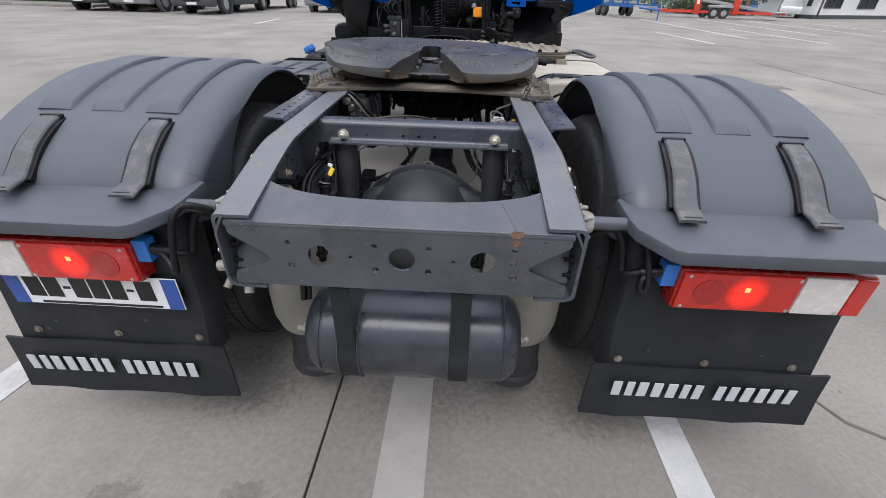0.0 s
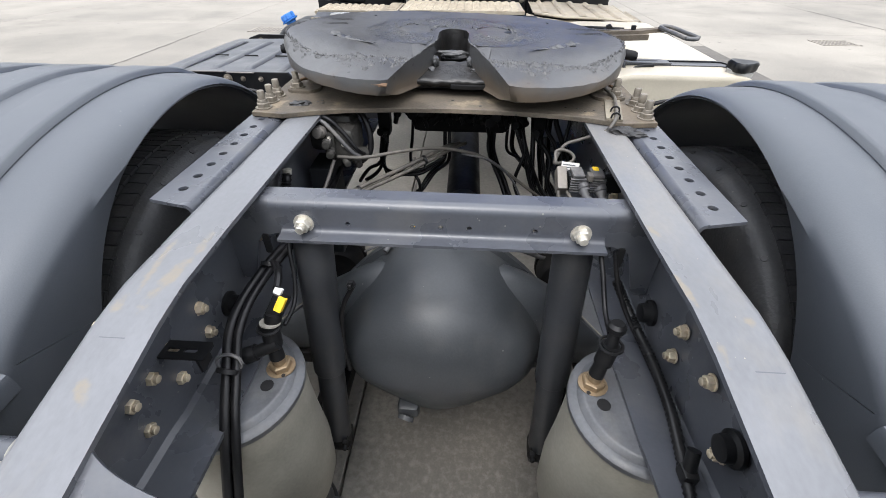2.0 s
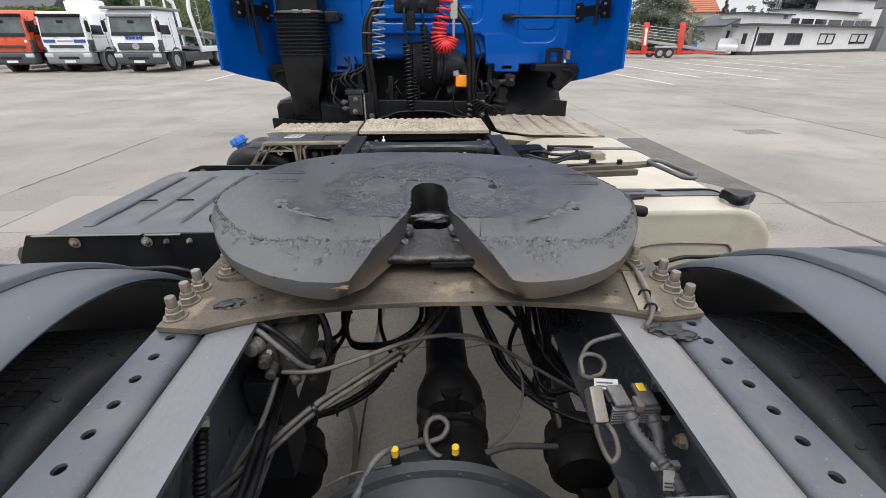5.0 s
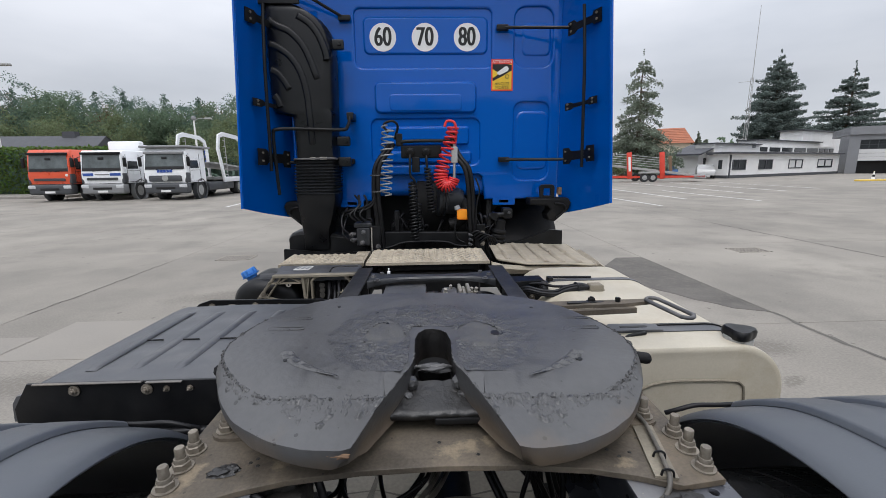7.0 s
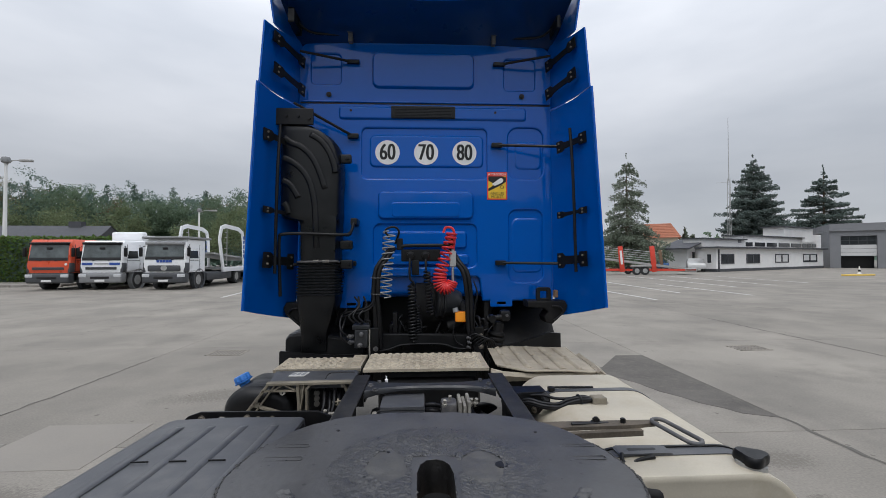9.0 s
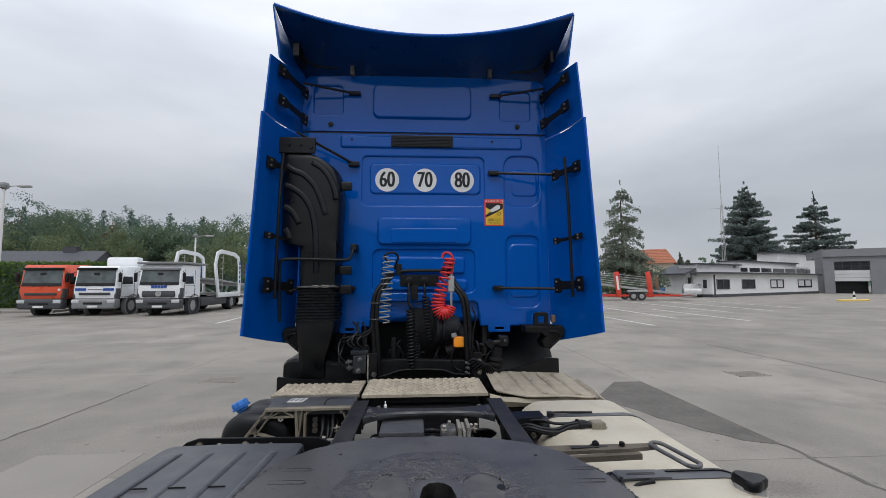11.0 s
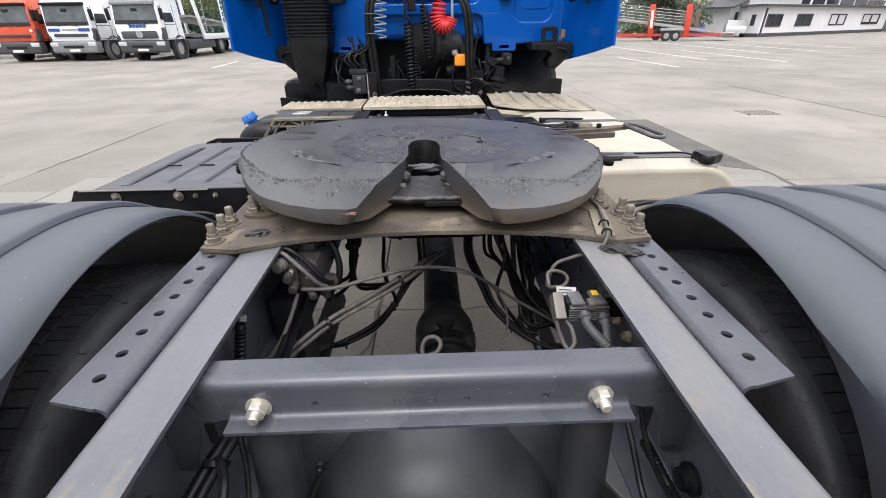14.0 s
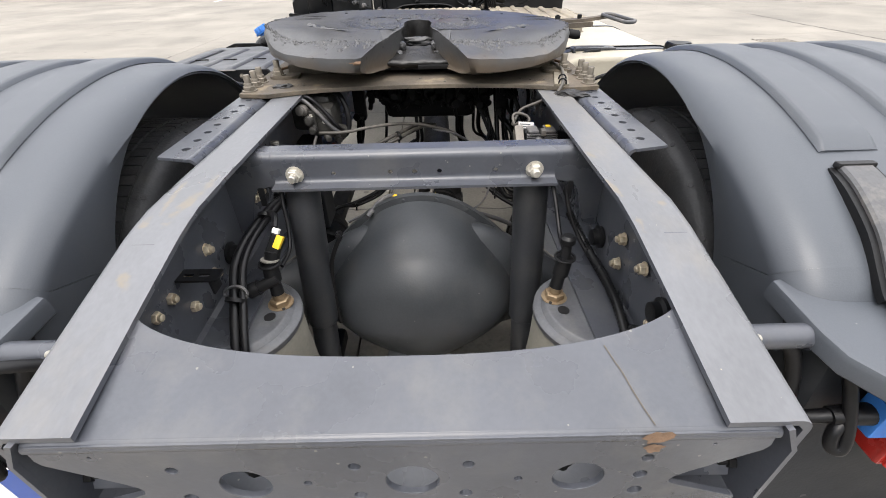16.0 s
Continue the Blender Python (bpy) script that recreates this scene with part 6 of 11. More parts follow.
# ---- underside, hoses and cables ----


def rise(pts, first=True):
    """Lead a hose on upwards, into the frame above."""
    a = pts[0] if first else pts[-1]
    up = [(a[0], a[1] + 0.05, a[2] + 0.07), (a[0], a[1] + 0.06, a[2] + 0.16)]
    return up[::-1] + list(pts) if first else list(pts) + up


def hose(name, pts, r, material, parent, label="", n=8, rib=0.0, pitch=0.008):
    b2 = B()
    tube(b2, pts, r, n, 6, rib, pitch)
    return part(name, b2, material, parent, label, 60)


bm = B()
lathe(bm, [(0.118, 0), (0.112, 0.05), (0.092, 0.08), (0.086, 0.14), (0.078, 0.15), (0.078, 0.17), (0.062, 0.18)], (0.042, 1.74, 0.615), (0, 1, 0.03), 28)
prop = part("propeller_shaft", bm, M_GRIME, truck, "grimy black propeller shaft")
bm = B()
lathe(bm, [(0.092, 0.0), (0.092, 0.014), (0.060, 0.022), (0.052, 0.05)], (0.042, 1.905, 0.620), (0, 1, 0.05), 28)
box(bm, -0.048, -0.010, 1.93, 2.02, 0.585, 0.655, 0.016)
box(bm, 0.094, 0.132, 1.93, 2.02, 0.585, 0.655, 0.016)
cyl(bm, (-0.052, 2.0, 0.622), (0.136, 2.0, 0.622), 0.030, n=18)
cyl(bm, (0.042, 2.0, 0.535), (0.042, 2.0, 0.71), 0.030, n=18)
lathe(bm, [(0.075, -0.03), (0.094, 0.0), (0.094, 0.05), (0.080, 0.09), (0.068, 0.13)], (0.041, 2.01, 0.622), (0, 1, 0.05), 28)
part("universal_joint", bm, M_GRIME, prop)
bm = B()
cyl(bm, (0.040, 2.08, 0.625), (0.03, 3.7, 0.70), 0.066, n=28)
part("shaft_tube", bm, M_GRIME, prop)
for x in (-0.093, 0.037):
    bm = B()
    lathe(bm, [(0.0082, 0), (0.0082, 0.026), (0.0065, 0.028)], (x, 1.775, 0.740), (0, 0, 1), 14)
    part("yellow_cap", bm, M_YELLOW, axle, "small yellow plastic cap")
    bm = B()
    hexbolt(bm, (x, 1.775, 0.705), (0, 0, 1), 0.013, 0.014, 0.024, 0.010, 0.004, 0.016)
    part("cap_base", bm, M_GRIME, axle)

# mass of the mid frame under the mounting plate
bm = B()
box(bm, -0.335, 0.335, 2.20, 2.50, 0.985, 1.066, 0.02)
box(bm, -0.16, 0.20, 2.24, 2.34, 0.86, 0.99, 0.03)
part("front_crossmember", bm, M_GRIME, truck, "black oily cross member under the plate")

LOOM = [(-0.315, 0.99, 0.62), (-0.325, 1.047, 0.708), (-0.337, 1.119, 0.800), (-0.355, 1.200, 0.856), (-0.360, 1.244, 0.892), (-0.356, 1.30, 0.913), (-0.343, 1.377, 0.925), (-0.326, 1.45, 0.93), (-0.33, 1.6, 0.88), (-0.35, 1.9, 0.88)]
bundle = hose("cable_loom", LOOM, 0.0092, M_HOSE, truck, "black cable loom along the rail")
hose("cable", [(x + 0.0165, y + 0.004, z + 0.002) for x, y, z in LOOM], 0.0078, M_HOSE, bundle)
hose("corrugated_cable", [(x - 0.014, y + 0.03, z - 0.026) for x, y, z in LOOM[4:9]], 0.010, M_BLACK, bundle, "", 10, 0.002, 0.007)
hose("cable", [(-0.300, 1.44, 0.985), (-0.300, 1.41, 0.95), (-0.292, 1.385, 0.90), (-0.288, 1.35, 0.86), (-0.292, 1.30, 0.85)], 0.0045, M_HOSE, bundle)
for q in ((-0.349, 1.190, 0.851), (-0.333, 1.385, 0.926)):
    bm = B()
    lathe(bm, [(0.020, -0.004), (0.020, 0.004)], q, (0.1, 0.75, 0.6), 16)
    part("cable_tie", bm, M_BLACK, bundle)
bm = B()
me = flat([[(-0.413, 1.146), (-0.343, 1.146), (-0.340, 1.150), (-0.340, 1.176), (-0.343, 1.180), (-0.413, 1.180)], rrect(-0.407, -0.386, 1.158, 1.166, 0.003, 3), rrect(-0.379, -0.358, 1.158, 1.166, 0.003, 3)], 0.004, Matrix.Translation((0, 0, 0.936)))
cb = part("loom_bracket", me, M_BLACK, truck, "slotted steel bracket holding the loom")
bm = B()
box(bm, -0.356, -0.352, 1.148, 1.176, 0.905, 0.938)
part("bracket_leg", bm, M_BLACK, cb)
bm = B()
tube(bm, [(-0.350 + 0.022 * math.cos(a), 1.200 + 0.006 * math.sin(a), 0.860 + 0.014 * math.sin(a)) for a in [i * math.pi / 6 for i in range(13)]], 0.0035, 6, 2)
part("p_clip", bm, M_STRAP, cb)
rloom = hose("cable_loom", [(0.335, 1.42, 0.97), (0.345, 1.40, 0.92), (0.366, 1.37, 0.865), (0.398, 1.31, 0.815), (0.408, 1.2, 0.805), (0.405, 1.1, 0.80), (0.40, 1.0, 0.80)], 0.0048, M_HOSE, truck, "black hose along the rail")
hose("cable", [(0.30, 1.42, 0.99), (0.306, 1.38, 0.95), (0.310, 1.33, 0.90), (0.305, 1.275, 0.90)], 0.005, M_HOSE, rloom)
hose("corrugated_cable", [(0.350, 1.41, 0.905), (0.375, 1.385, 0.86), (0.392, 1.33, 0.835), (0.398, 1.27, 0.83), (0.396, 1.18, 0.828), (0.39, 1.10, 0.815), (0.38, 1.0, 0.80)], 0.0078, M_BLACK, rloom, "", 10, 0.0022, 0.007)
for yy, zz, rr in ((1.37, 0.860, 0.026), (1.075, 0.905, 0.026)):
    bm = B()
    lathe(bm, [(rr, 0), (rr, 0.006), (rr * 0.75, 0.010), (rr * 0.7, 0.022), (rr * 0.45, 0.024)], (0.419, yy, zz), (-1, 0, 0), 22)
    part("rubber_grommet", bm, M_BLACK, truck, "black rubber grommet in the web")
    if yy < 1.2:
        continue
    bm = B()
    lathe(bm, [(rr, 0), (rr, 0.006), (rr * 0.75, 0.010), (rr * 0.7, 0.022), (rr * 0.45, 0.024)], (-0.419, yy - 0.03, zz), (1, 0, 0), 22)
    part("rubber_grommet", bm, M_BLACK, truck, "black rubber grommet in the web")
bm = B()
box(bm, 0.378, 0.402, 1.068, 1.096, 0.803, 0.828, 0.006)
cyl(bm, (0.39, 1.082, 0.82), (0.395, 1.10, 0.85), 0.010, n=12)
part("cable_joint", bm, M_BLACK, rloom)

for s in (1, -1):
    hose("guard_cable", [(s * 0.575, 2.10, 1.02), (s * 0.60, 2.088, 1.036), (s * 0.64, 2.082, 1.050), (s * 0.70, 2.080, 1.050), (s * 0.80, 2.080, 1.052), (s * 0.95, 2.078, 1.052), (s * 1.02, 2.085, 1.045)], 0.0060, M_HOSE, truck, "black cable lying over the mudguard")
# dusty air pipes that cross under the mounting plate
pipes = hose("air_pipe", [(-0.417, 1.66, 0.806), (-0.398, 1.68, 0.81), (-0.33, 1.74, 0.842), (-0.255, 1.8, 0.874), (-0.173, 1.855, 0.894), (-0.083, 1.91, 0.92), (-0.02, 2, 0.919), (0.018, 2.15, 0.868)], 0.0062, M_HOSE_DUSTY, truck, "dusty grey air pipes tied together")
hose("air_pipe", [(-0.411, 1.66, 0.791), (-0.387, 1.68, 0.797), (-0.326, 1.74, 0.827), (-0.252, 1.8, 0.858), (-0.169, 1.855, 0.879), (-0.074, 1.91, 0.908), (-0.003, 2, 0.912), (0.038, 2.15, 0.868)], 0.0062, M_HOSE_DUSTY, pipes)
hose("air_pipe", [(-0.303, 1.8, 0.967), (-0.227, 1.8, 0.968), (-0.134, 1.84, 0.971), (-0.05, 1.9, 0.956), (0.029, 1.95, 0.928), (0.099, 1.98, 0.895), (0.166, 2, 0.844), (0.273, 2, 0.764), (0.386, 1.97, 0.704), (0.437, 1.94, 0.681)], 0.0050, M_HOSE_DUSTY, pipes)
hose("cable", [(0.03, 1.96, 0.915), (0.115, 1.97, 0.891), (0.185, 2, 0.824), (0.229, 2, 0.743), (0.229, 1.97, 0.677), (0.195, 1.92, 0.646), (0.134, 1.87, 0.642), (0.059, 1.82, 0.663), (-0.024, 1.79, 0.698), (-0.101, 1.77, 0.72), (-0.186, 1.76, 0.711), (-0.249, 1.75, 0.685)], 0.0036, M_STRAP, pipes)
hose("hose", [(0.316, 2.15, 0.68), (0.345, 2.1, 0.626), (0.355, 2.03, 0.566), (0.352, 1.95, 0.546), (0.333, 1.94, 0.54), (0.251, 1.9, 0.598), (0.178, 1.87, 0.638), (0.11, 1.83, 0.668), (0.041, 1.8, 0.69)], 0.0082, M_STRAP, pipes)
hose("hose", [(-0.024, 1.84, 0.71), (-0.07, 1.8, 0.747), (-0.114, 1.77, 0.766), (-0.14, 1.74, 0.762), (-0.155, 1.7, 0.758), (-0.169, 1.67, 0.75)], 0.0078, M_STRAP, pipes)
hose("breather_hose", [(0.027, 1.78, 0.71), (-0.014, 1.8, 0.723), (-0.027, 1.83, 0.741), (-0.018, 1.85, 0.76), (0.006, 1.86, 0.76), (0.024, 1.85, 0.748), (0.011, 1.83, 0.731), (-0.028, 1.82, 0.726)], 0.0066, M_HOSE_DUSTY, pipes)
hose("hose", rise([(-0.446, 1.98, 0.573), (-0.377, 2.02, 0.583), (-0.294, 2.06, 0.587), (-0.198, 2.1, 0.62), (-0.131, 2.13, 0.678), (-0.087, 2.18, 0.733), (-0.04, 2.25, 0.762)], False), 0.0078, M_HOSE, pipes)
hose("hose", rise([(-0.443, 1.98, 0.54), (-0.346, 2.02, 0.591), (-0.285, 2.06, 0.577), (-0.189, 2.1, 0.608), (-0.118, 2.13, 0.685), (-0.071, 2.18, 0.737), (-0.023, 2.25, 0.755)], False), 0.0072, M_HOSE, pipes)
hose("hose", rise([(-0.271, 2.26, 0.799), (-0.274, 2.18, 0.77), (-0.301, 2.14, 0.768), (-0.317, 2.1, 0.759), (-0.322, 2.06, 0.756)]), 0.0068, M_HOSE, pipes)
hose("hose", rise([(-0.26, 2.26, 0.799), (-0.266, 2.18, 0.763), (-0.281, 2.13, 0.75), (-0.309, 2.09, 0.744)]), 0.0068, M_HOSE, pipes)
hose("hose", rise([(-0.271, 2.2, 0.787), (-0.243, 2.15, 0.757), (-0.183, 2.12, 0.767), (-0.112, 2.12, 0.778), (-0.042, 2.14, 0.811)]), 0.0062, M_HOSE, pipes)
hose("hose", rise([(-0.263, 2.2, 0.787), (-0.24, 2.15, 0.74), (-0.174, 2.12, 0.755), (-0.108, 2.12, 0.766), (-0.032, 2.16, 0.809)]), 0.0062, M_HOSE, pipes)
hose("hose", rise([(-0.166, 2.3, 0.817), (-0.164, 2.22, 0.772), (-0.141, 2.14, 0.751), (-0.123, 2.12, 0.728), (-0.119, 2.12, 0.696)]), 0.0062, M_HOSE, pipes)
hose("hose", rise([(0.13, 2.26, 0.791), (0.174, 2.18, 0.714), (0.204, 2.14, 0.657), (0.264, 2.09, 0.607), (0.332, 2.05, 0.575), (0.402, 2, 0.574), (0.467, 1.97, 0.576)]), 0.0088, M_HOSE, pipes)
hose("hose", rise([(0.147, 2.26, 0.791), (0.19, 2.18, 0.714), (0.22, 2.14, 0.657), (0.28, 2.09, 0.606), (0.35, 2.05, 0.56), (0.404, 2, 0.556), (0.471, 1.97, 0.555)]), 0.0082, M_HOSE, pipes)
hose("hose", rise([(0.217, 2.26, 0.802), (0.272, 2.18, 0.758), (0.296, 2.13, 0.71), (0.301, 2.08, 0.658), (0.336, 2.05, 0.631), (0.406, 2.05, 0.642), (0.437, 2.03, 0.633)]), 0.0088, M_HOSE, pipes)
hose("hose", rise([(0.318, 2.26, 0.787), (0.325, 2.18, 0.711), (0.314, 2.12, 0.657), (0.298, 2.09, 0.629), (0.318, 2.07, 0.598), (0.355, 2.05, 0.602)]), 0.0088, M_HOSE, pipes)
hose("hose", rise([(0.351, 2.26, 0.787), (0.348, 2.18, 0.697), (0.353, 2.12, 0.656), (0.409, 2.08, 0.612), (0.442, 2.05, 0.607)]), 0.0082, M_HOSE, pipes)
hose("hose", rise([(0.195, 2.26, 0.803), (0.233, 2.22, 0.789), (0.282, 2.18, 0.764), (0.328, 2.12, 0.704), (0.382, 2.07, 0.665), (0.424, 2.03, 0.647)]), 0.006, M_HOSE, pipes)
for q, d, r in (((-0.254, 1.8, 0.866), (0.6, 0.4, 0.2), 0.0145), ((-0.079, 1.91, 0.914), (0.6, 0.4, 0.2), 0.0145), ((-0.289, 2.06, 0.582), (0.6, 0.35, 0.2), 0.0135), ((-0.124, 2.13, 0.681), (0.3, 0.3, 0.5), 0.0135), ((0.272, 2.09, 0.607), (0.4, -0.4, -0.2), 0.016)):
    bm = B()
    lathe(bm, [(r, -0.004), (r + 0.001, 0.0), (r, 0.004)], q, d, 14)
    box(bm, -0.003, 0.003, -0.003, 0.003, -r - 0.014, -r + 0.002, m=Matrix.Translation(q))
    part("cable_tie", bm, M_BLACK, pipes)
rng = random.Random(21)
for x, y, z in ((-0.25, 2.20, 0.95), (-0.24, 2.16, 0.90), (-0.15, 2.22, 0.95), (-0.10, 2.16, 0.955), (-0.02, 2.16, 0.97), (0.06, 2.17, 0.965), (0.11, 2.20, 0.93), (0.17, 2.20, 0.95), (0.22, 2.19, 0.92), (0.29, 2.18, 0.90), (0.02, 2.12, 0.985), (0.14, 2.12, 0.985)):
    bm = B()
    k = rng.uniform(0.8, 1.3)
    cyl(bm, (x, y, z), (x + 0.02 * rng.uniform(-1, 1), y - 0.035 * k, z + 0.015 * rng.uniform(-1, 1)), 0.013 * k, n=10)
    box(bm, x - 0.022 * k, x + 0.018, y - 0.005, y + 0.04, z - 0.014, z + 0.10, 0.004)
    cyl(bm, (x, y - 0.03, z), (x + 0.01, y - 0.03, z - 0.03 * k), 0.007, n=8)
    part("pipe_union", bm, M_GRIME, pipes)
for k in range(34):
    x, y, z = rng.uniform(-0.20, 0.36), rng.uniform(2.12, 2.24), rng.uniform(0.955, 1.04)
    z -= 0.05 * rng.random() * (abs(x - 0.06) < 0.14)
    d = V(rng.uniform(-1, 1), rng.uniform(-1, 0.2), rng.uniform(-0.7, 0.3)).normalized()
    r = rng.uniform(0.009, 0.018)
    bm = B()
    lathe(bm, [(r, -0.03), (r, 0.0), (r * 1.3, 0.003), (r * 1.3, 0.018), (r * 0.8, 0.021), (r * 0.8, 0.05)], (x, y, z), d, 8)
    box(bm, x - r, x + r, y - r, y + r, z - r, z + 0.05, 0.004)
    part("pipe_union", bm, M_GRIME, pipes)
for k in range(9):
    x = 0.20 + 0.022 * k
    hose("hose", [(x, 2.26, 1.02), (x + rng.uniform(-0.02, 0.02), 2.20, rng.uniform(0.90, 0.96)), (x + rng.uniform(0.0, 0.05), 2.15, rng.uniform(0.78, 0.86)), (x + rng.uniform(0.02, 0.09), 2.12, rng.uniform(0.68, 0.76)), (x + 0.10, 2.08, rng.uniform(0.60, 0.68))], rng.choice((0.007, 0.009)), M_HOSE, pipes)
# levelling valve on the inside of the rail
M_VALVE = mat("oily_cast_valve", (0.0413, 0.0391, 0.0352), 0.55, 0.1, var=0.5, scale=30, bump=0.5, dirt=(0.0121, 0.0116, 0.0110), dirt_amt=1.0, dirt_scale=24)
bm = B()
box(bm, -0.40, -0.27, 1.86, 1.96, 0.95, 1.06, 0.02)
box(bm, -0.335, -0.255, 1.81, 1.93, 0.945, 1.04, 0.022, m=None)
box(bm, -0.345, -0.305, 1.80, 1.83, 0.985, 1.035, 0.008)
cyl(bm, (-0.275, 1.83, 0.965), (-0.245, 1.86, 0.95), 0.022, n=16)
valve = part("levelling_valve", bm, M_VALVE, truck, "oily dark cast valve block with pipe unions")
for q, d, k in (((-0.338, 1.805, 1.035), (-0.2, -1, 0.1), 1.0), ((-0.325, 1.80, 1.008), (0.1, -1, 0), 0.8), ((-0.318, 1.80, 0.985), (0.1, -1, -0.2), 0.8), ((-0.285, 1.81, 0.958), (0.5, -1, -0.3), 0.7), ((-0.262, 1.83, 0.945), (0.7, -1, -0.3), 0.7)):
    bm = B()
    lathe(bm, [(0.016 * k, 0), (0.016 * k, 0.012), (0.013 * k, 0.014), (0.013 * k, 0.026), (0.008 * k, 0.028)], q, d, 12)
    part("valve_union", bm, M_RIM if k > 0.9 else M_VALVE, valve)
for q in ((-0.318, 1.80, 1.018), (-0.285, 1.808, 0.998)):
    bm = B()
    hexbolt(bm, q, (0.1, -1, 0.2), 0.006, 0.006)
    part("valve_bolt", bm, M_ZINC, valve)
hose("valve_rod", [(-0.311, 1.79, 0.962), (-0.329, 1.76, 0.912), (-0.352, 1.73, 0.868), (-0.385, 1.7, 0.825), (-0.403, 1.68, 0.79)], 0.0048, M_RIM, valve)
hose("valve_cable", [(-0.37, 1.83, 1.05), (-0.335, 1.81, 1.06), (-0.30, 1.80, 1.03), (-0.265, 1.80, 0.985), (-0.245, 1.81, 0.965)], 0.0055, M_STRAP, valve)
hose("valve_cable", [(-0.36, 1.84, 1.06), (-0.32, 1.815, 1.066), (-0.285, 1.81, 1.035), (-0.25, 1.81, 0.985), (-0.24, 1.84, 0.96)], 0.0055, M_HOSE, valve)
hose("valve_cable", [(-0.30, 1.95, 1.05), (-0.25, 1.90, 1.05), (-0.228, 1.88, 1.0), (-0.232, 1.87, 0.95), (-0.262, 1.85, 0.925)], 0.0085, M_HOSE, valve)
cor = hose("corrugated_tube", [(-0.388, 1.66, 0.985), (-0.388, 1.64, 0.955), (-0.386, 1.61, 0.91), (-0.38, 1.57, 0.86)], 0.0095, M_HOSE, truck, "ribbed black cable tube", 10, 0.003, 0.007)
bm = B()
lathe(bm, [(0.011, 0), (0.011, 0.012), (0.008, 0.014)], (-0.388, 1.662, 0.982), (0, 0.3, 1), 14)
part("tube_end", bm, M_CAST, cor)
# connector module by the other rail: two finned plugs in a carrier
bm = B()
box(bm, 0.283, 0.372, 1.664, 1.700, 0.962, 1.004, 0.006)
box(bm, 0.372, 0.418, 1.672, 1.690, 0.955, 0.998, 0.004)
mod = part("connector_module", bm, M_BLACK, truck, "black finned connector module with cables")
for cx in (0.305, 0.350):
    bm = B()
    box(bm, cx - 0.019, cx + 0.019, 1.655, 1.668, 0.966, 1.002, 0.005)
    plug = part("plug", bm, M_BLACK, mod)
    for k in range(6):
        bm = B()
        box(bm, cx - 0.018, cx + 0.018, 1.648, 1.657, 0.9685 + 0.006 * k, 0.9715 + 0.006 * k, 0.0008, 1)
        part("fin", bm, M_STRAP, plug)
    bm = B()
    box(bm, cx - 0.014, cx + 0.014, 1.652, 1.70, 1.002, 1.010, 0.003)
    part("plug_latch", bm, M_STRAP, plug)
bm = B()
box(bm, 0.342, 0.356, 1.680, 1.698, 1.006, 1.012, 0.002)
part("yellow_lock", bm, M_YELLOW, mod)
bm = B()
box(bm, 0.324, 0.336, 1.644, 1.668, 0.998, 1.013, 0.002)
part("carrier_clip", bm, M_RIM, mod)
for pts in ([(0.315, 1.65, 0.982), (0.325, 1.63, 0.965), (0.34, 1.61, 0.953), (0.354, 1.59, 0.942), (0.365, 1.57, 0.933), (0.37, 1.55, 0.92)], [(0.358, 1.65, 0.976), (0.362, 1.63, 0.96), (0.358, 1.61, 0.94), (0.367, 1.59, 0.929), (0.362, 1.57, 0.92)]):
    hose("corrugated_cable", pts, 0.0086, M_STRAP, mod, "ribbed grey cable tube", 10, 0.0026, 0.006)
    a, b = Vector(pts[0]), Vector(pts[1])
    bm = B()
    lathe(bm, [(0.0135, 0), (0.0145, 0.006), (0.0145, 0.016), (0.0125, 0.018), (0.0125, 0.024), (0.0105, 0.026)], a + V(0, 0.012, 0.006), b - a, 16)
    part("cable_collar", bm, M_STRAP, mod)
bm = B()
box(bm, 0.338, 0.384, 1.588, 1.600, 0.928, 0.940, 0.003)
part("cable_tie", bm, M_GREYPL, mod)
bm = B()
box(bm, -0.012, 0.012, -0.030, 0.030, -0.016, 0.016, 0.004, m=Matrix.Translation((0.270, 1.675, 0.985)) @ Matrix.Rotation(radians(35), 4, "X"))
part("junction_box", bm, M_RIM, mod, "small grey junction box")
for q, w, tilt, rows3 in (((0.2905, 1.694, 1.006), 0.021, 55, 4), ((0.351, 1.566, 0.938), 0.009, 60, 2)):
    m = Matrix.Translation(q) @ Matrix.Rotation(radians(tilt), 4, "X") @ Matrix.Rotation(radians(-5), 4, "Z")
    bm = B()
    box(bm, -w, w, -0.015, 0.015, -0.0006, 0.0006, m=m)
    tag = part("paper_tag", bm, M_LINE, mod, "small white tag with unreadable print")
    for k in range(rows3):
        bm = B()
        box(bm, -w * 0.8, w * (0.75 - 0.2 * (k % 2)), -0.011 + 0.006 * k, -0.0085 + 0.006 * k, 0.0007, 0.0012, m=m)
        part("print_bar", bm, M_GREYDK, tag)
hose("grey_cable", [(0.42, 2.03, 1.104), (0.436, 1.955, 1.1), (0.428, 1.90, 1.0985), (0.412, 1.83, 1.0985), (0.400, 1.788, 1.094), (0.378, 1.772, 1.070)] + [(0.331, 1.785, 1.044), (0.292, 1.785, 1.028), (0.274, 1.77, 1.006), (0.262, 1.74, 1.001), (0.266, 1.72, 1.006), (0.274, 1.71, 1.014)], 0.0045, M_HOSE_DUSTY, mod, "dusty grey cable looped up to the plate")
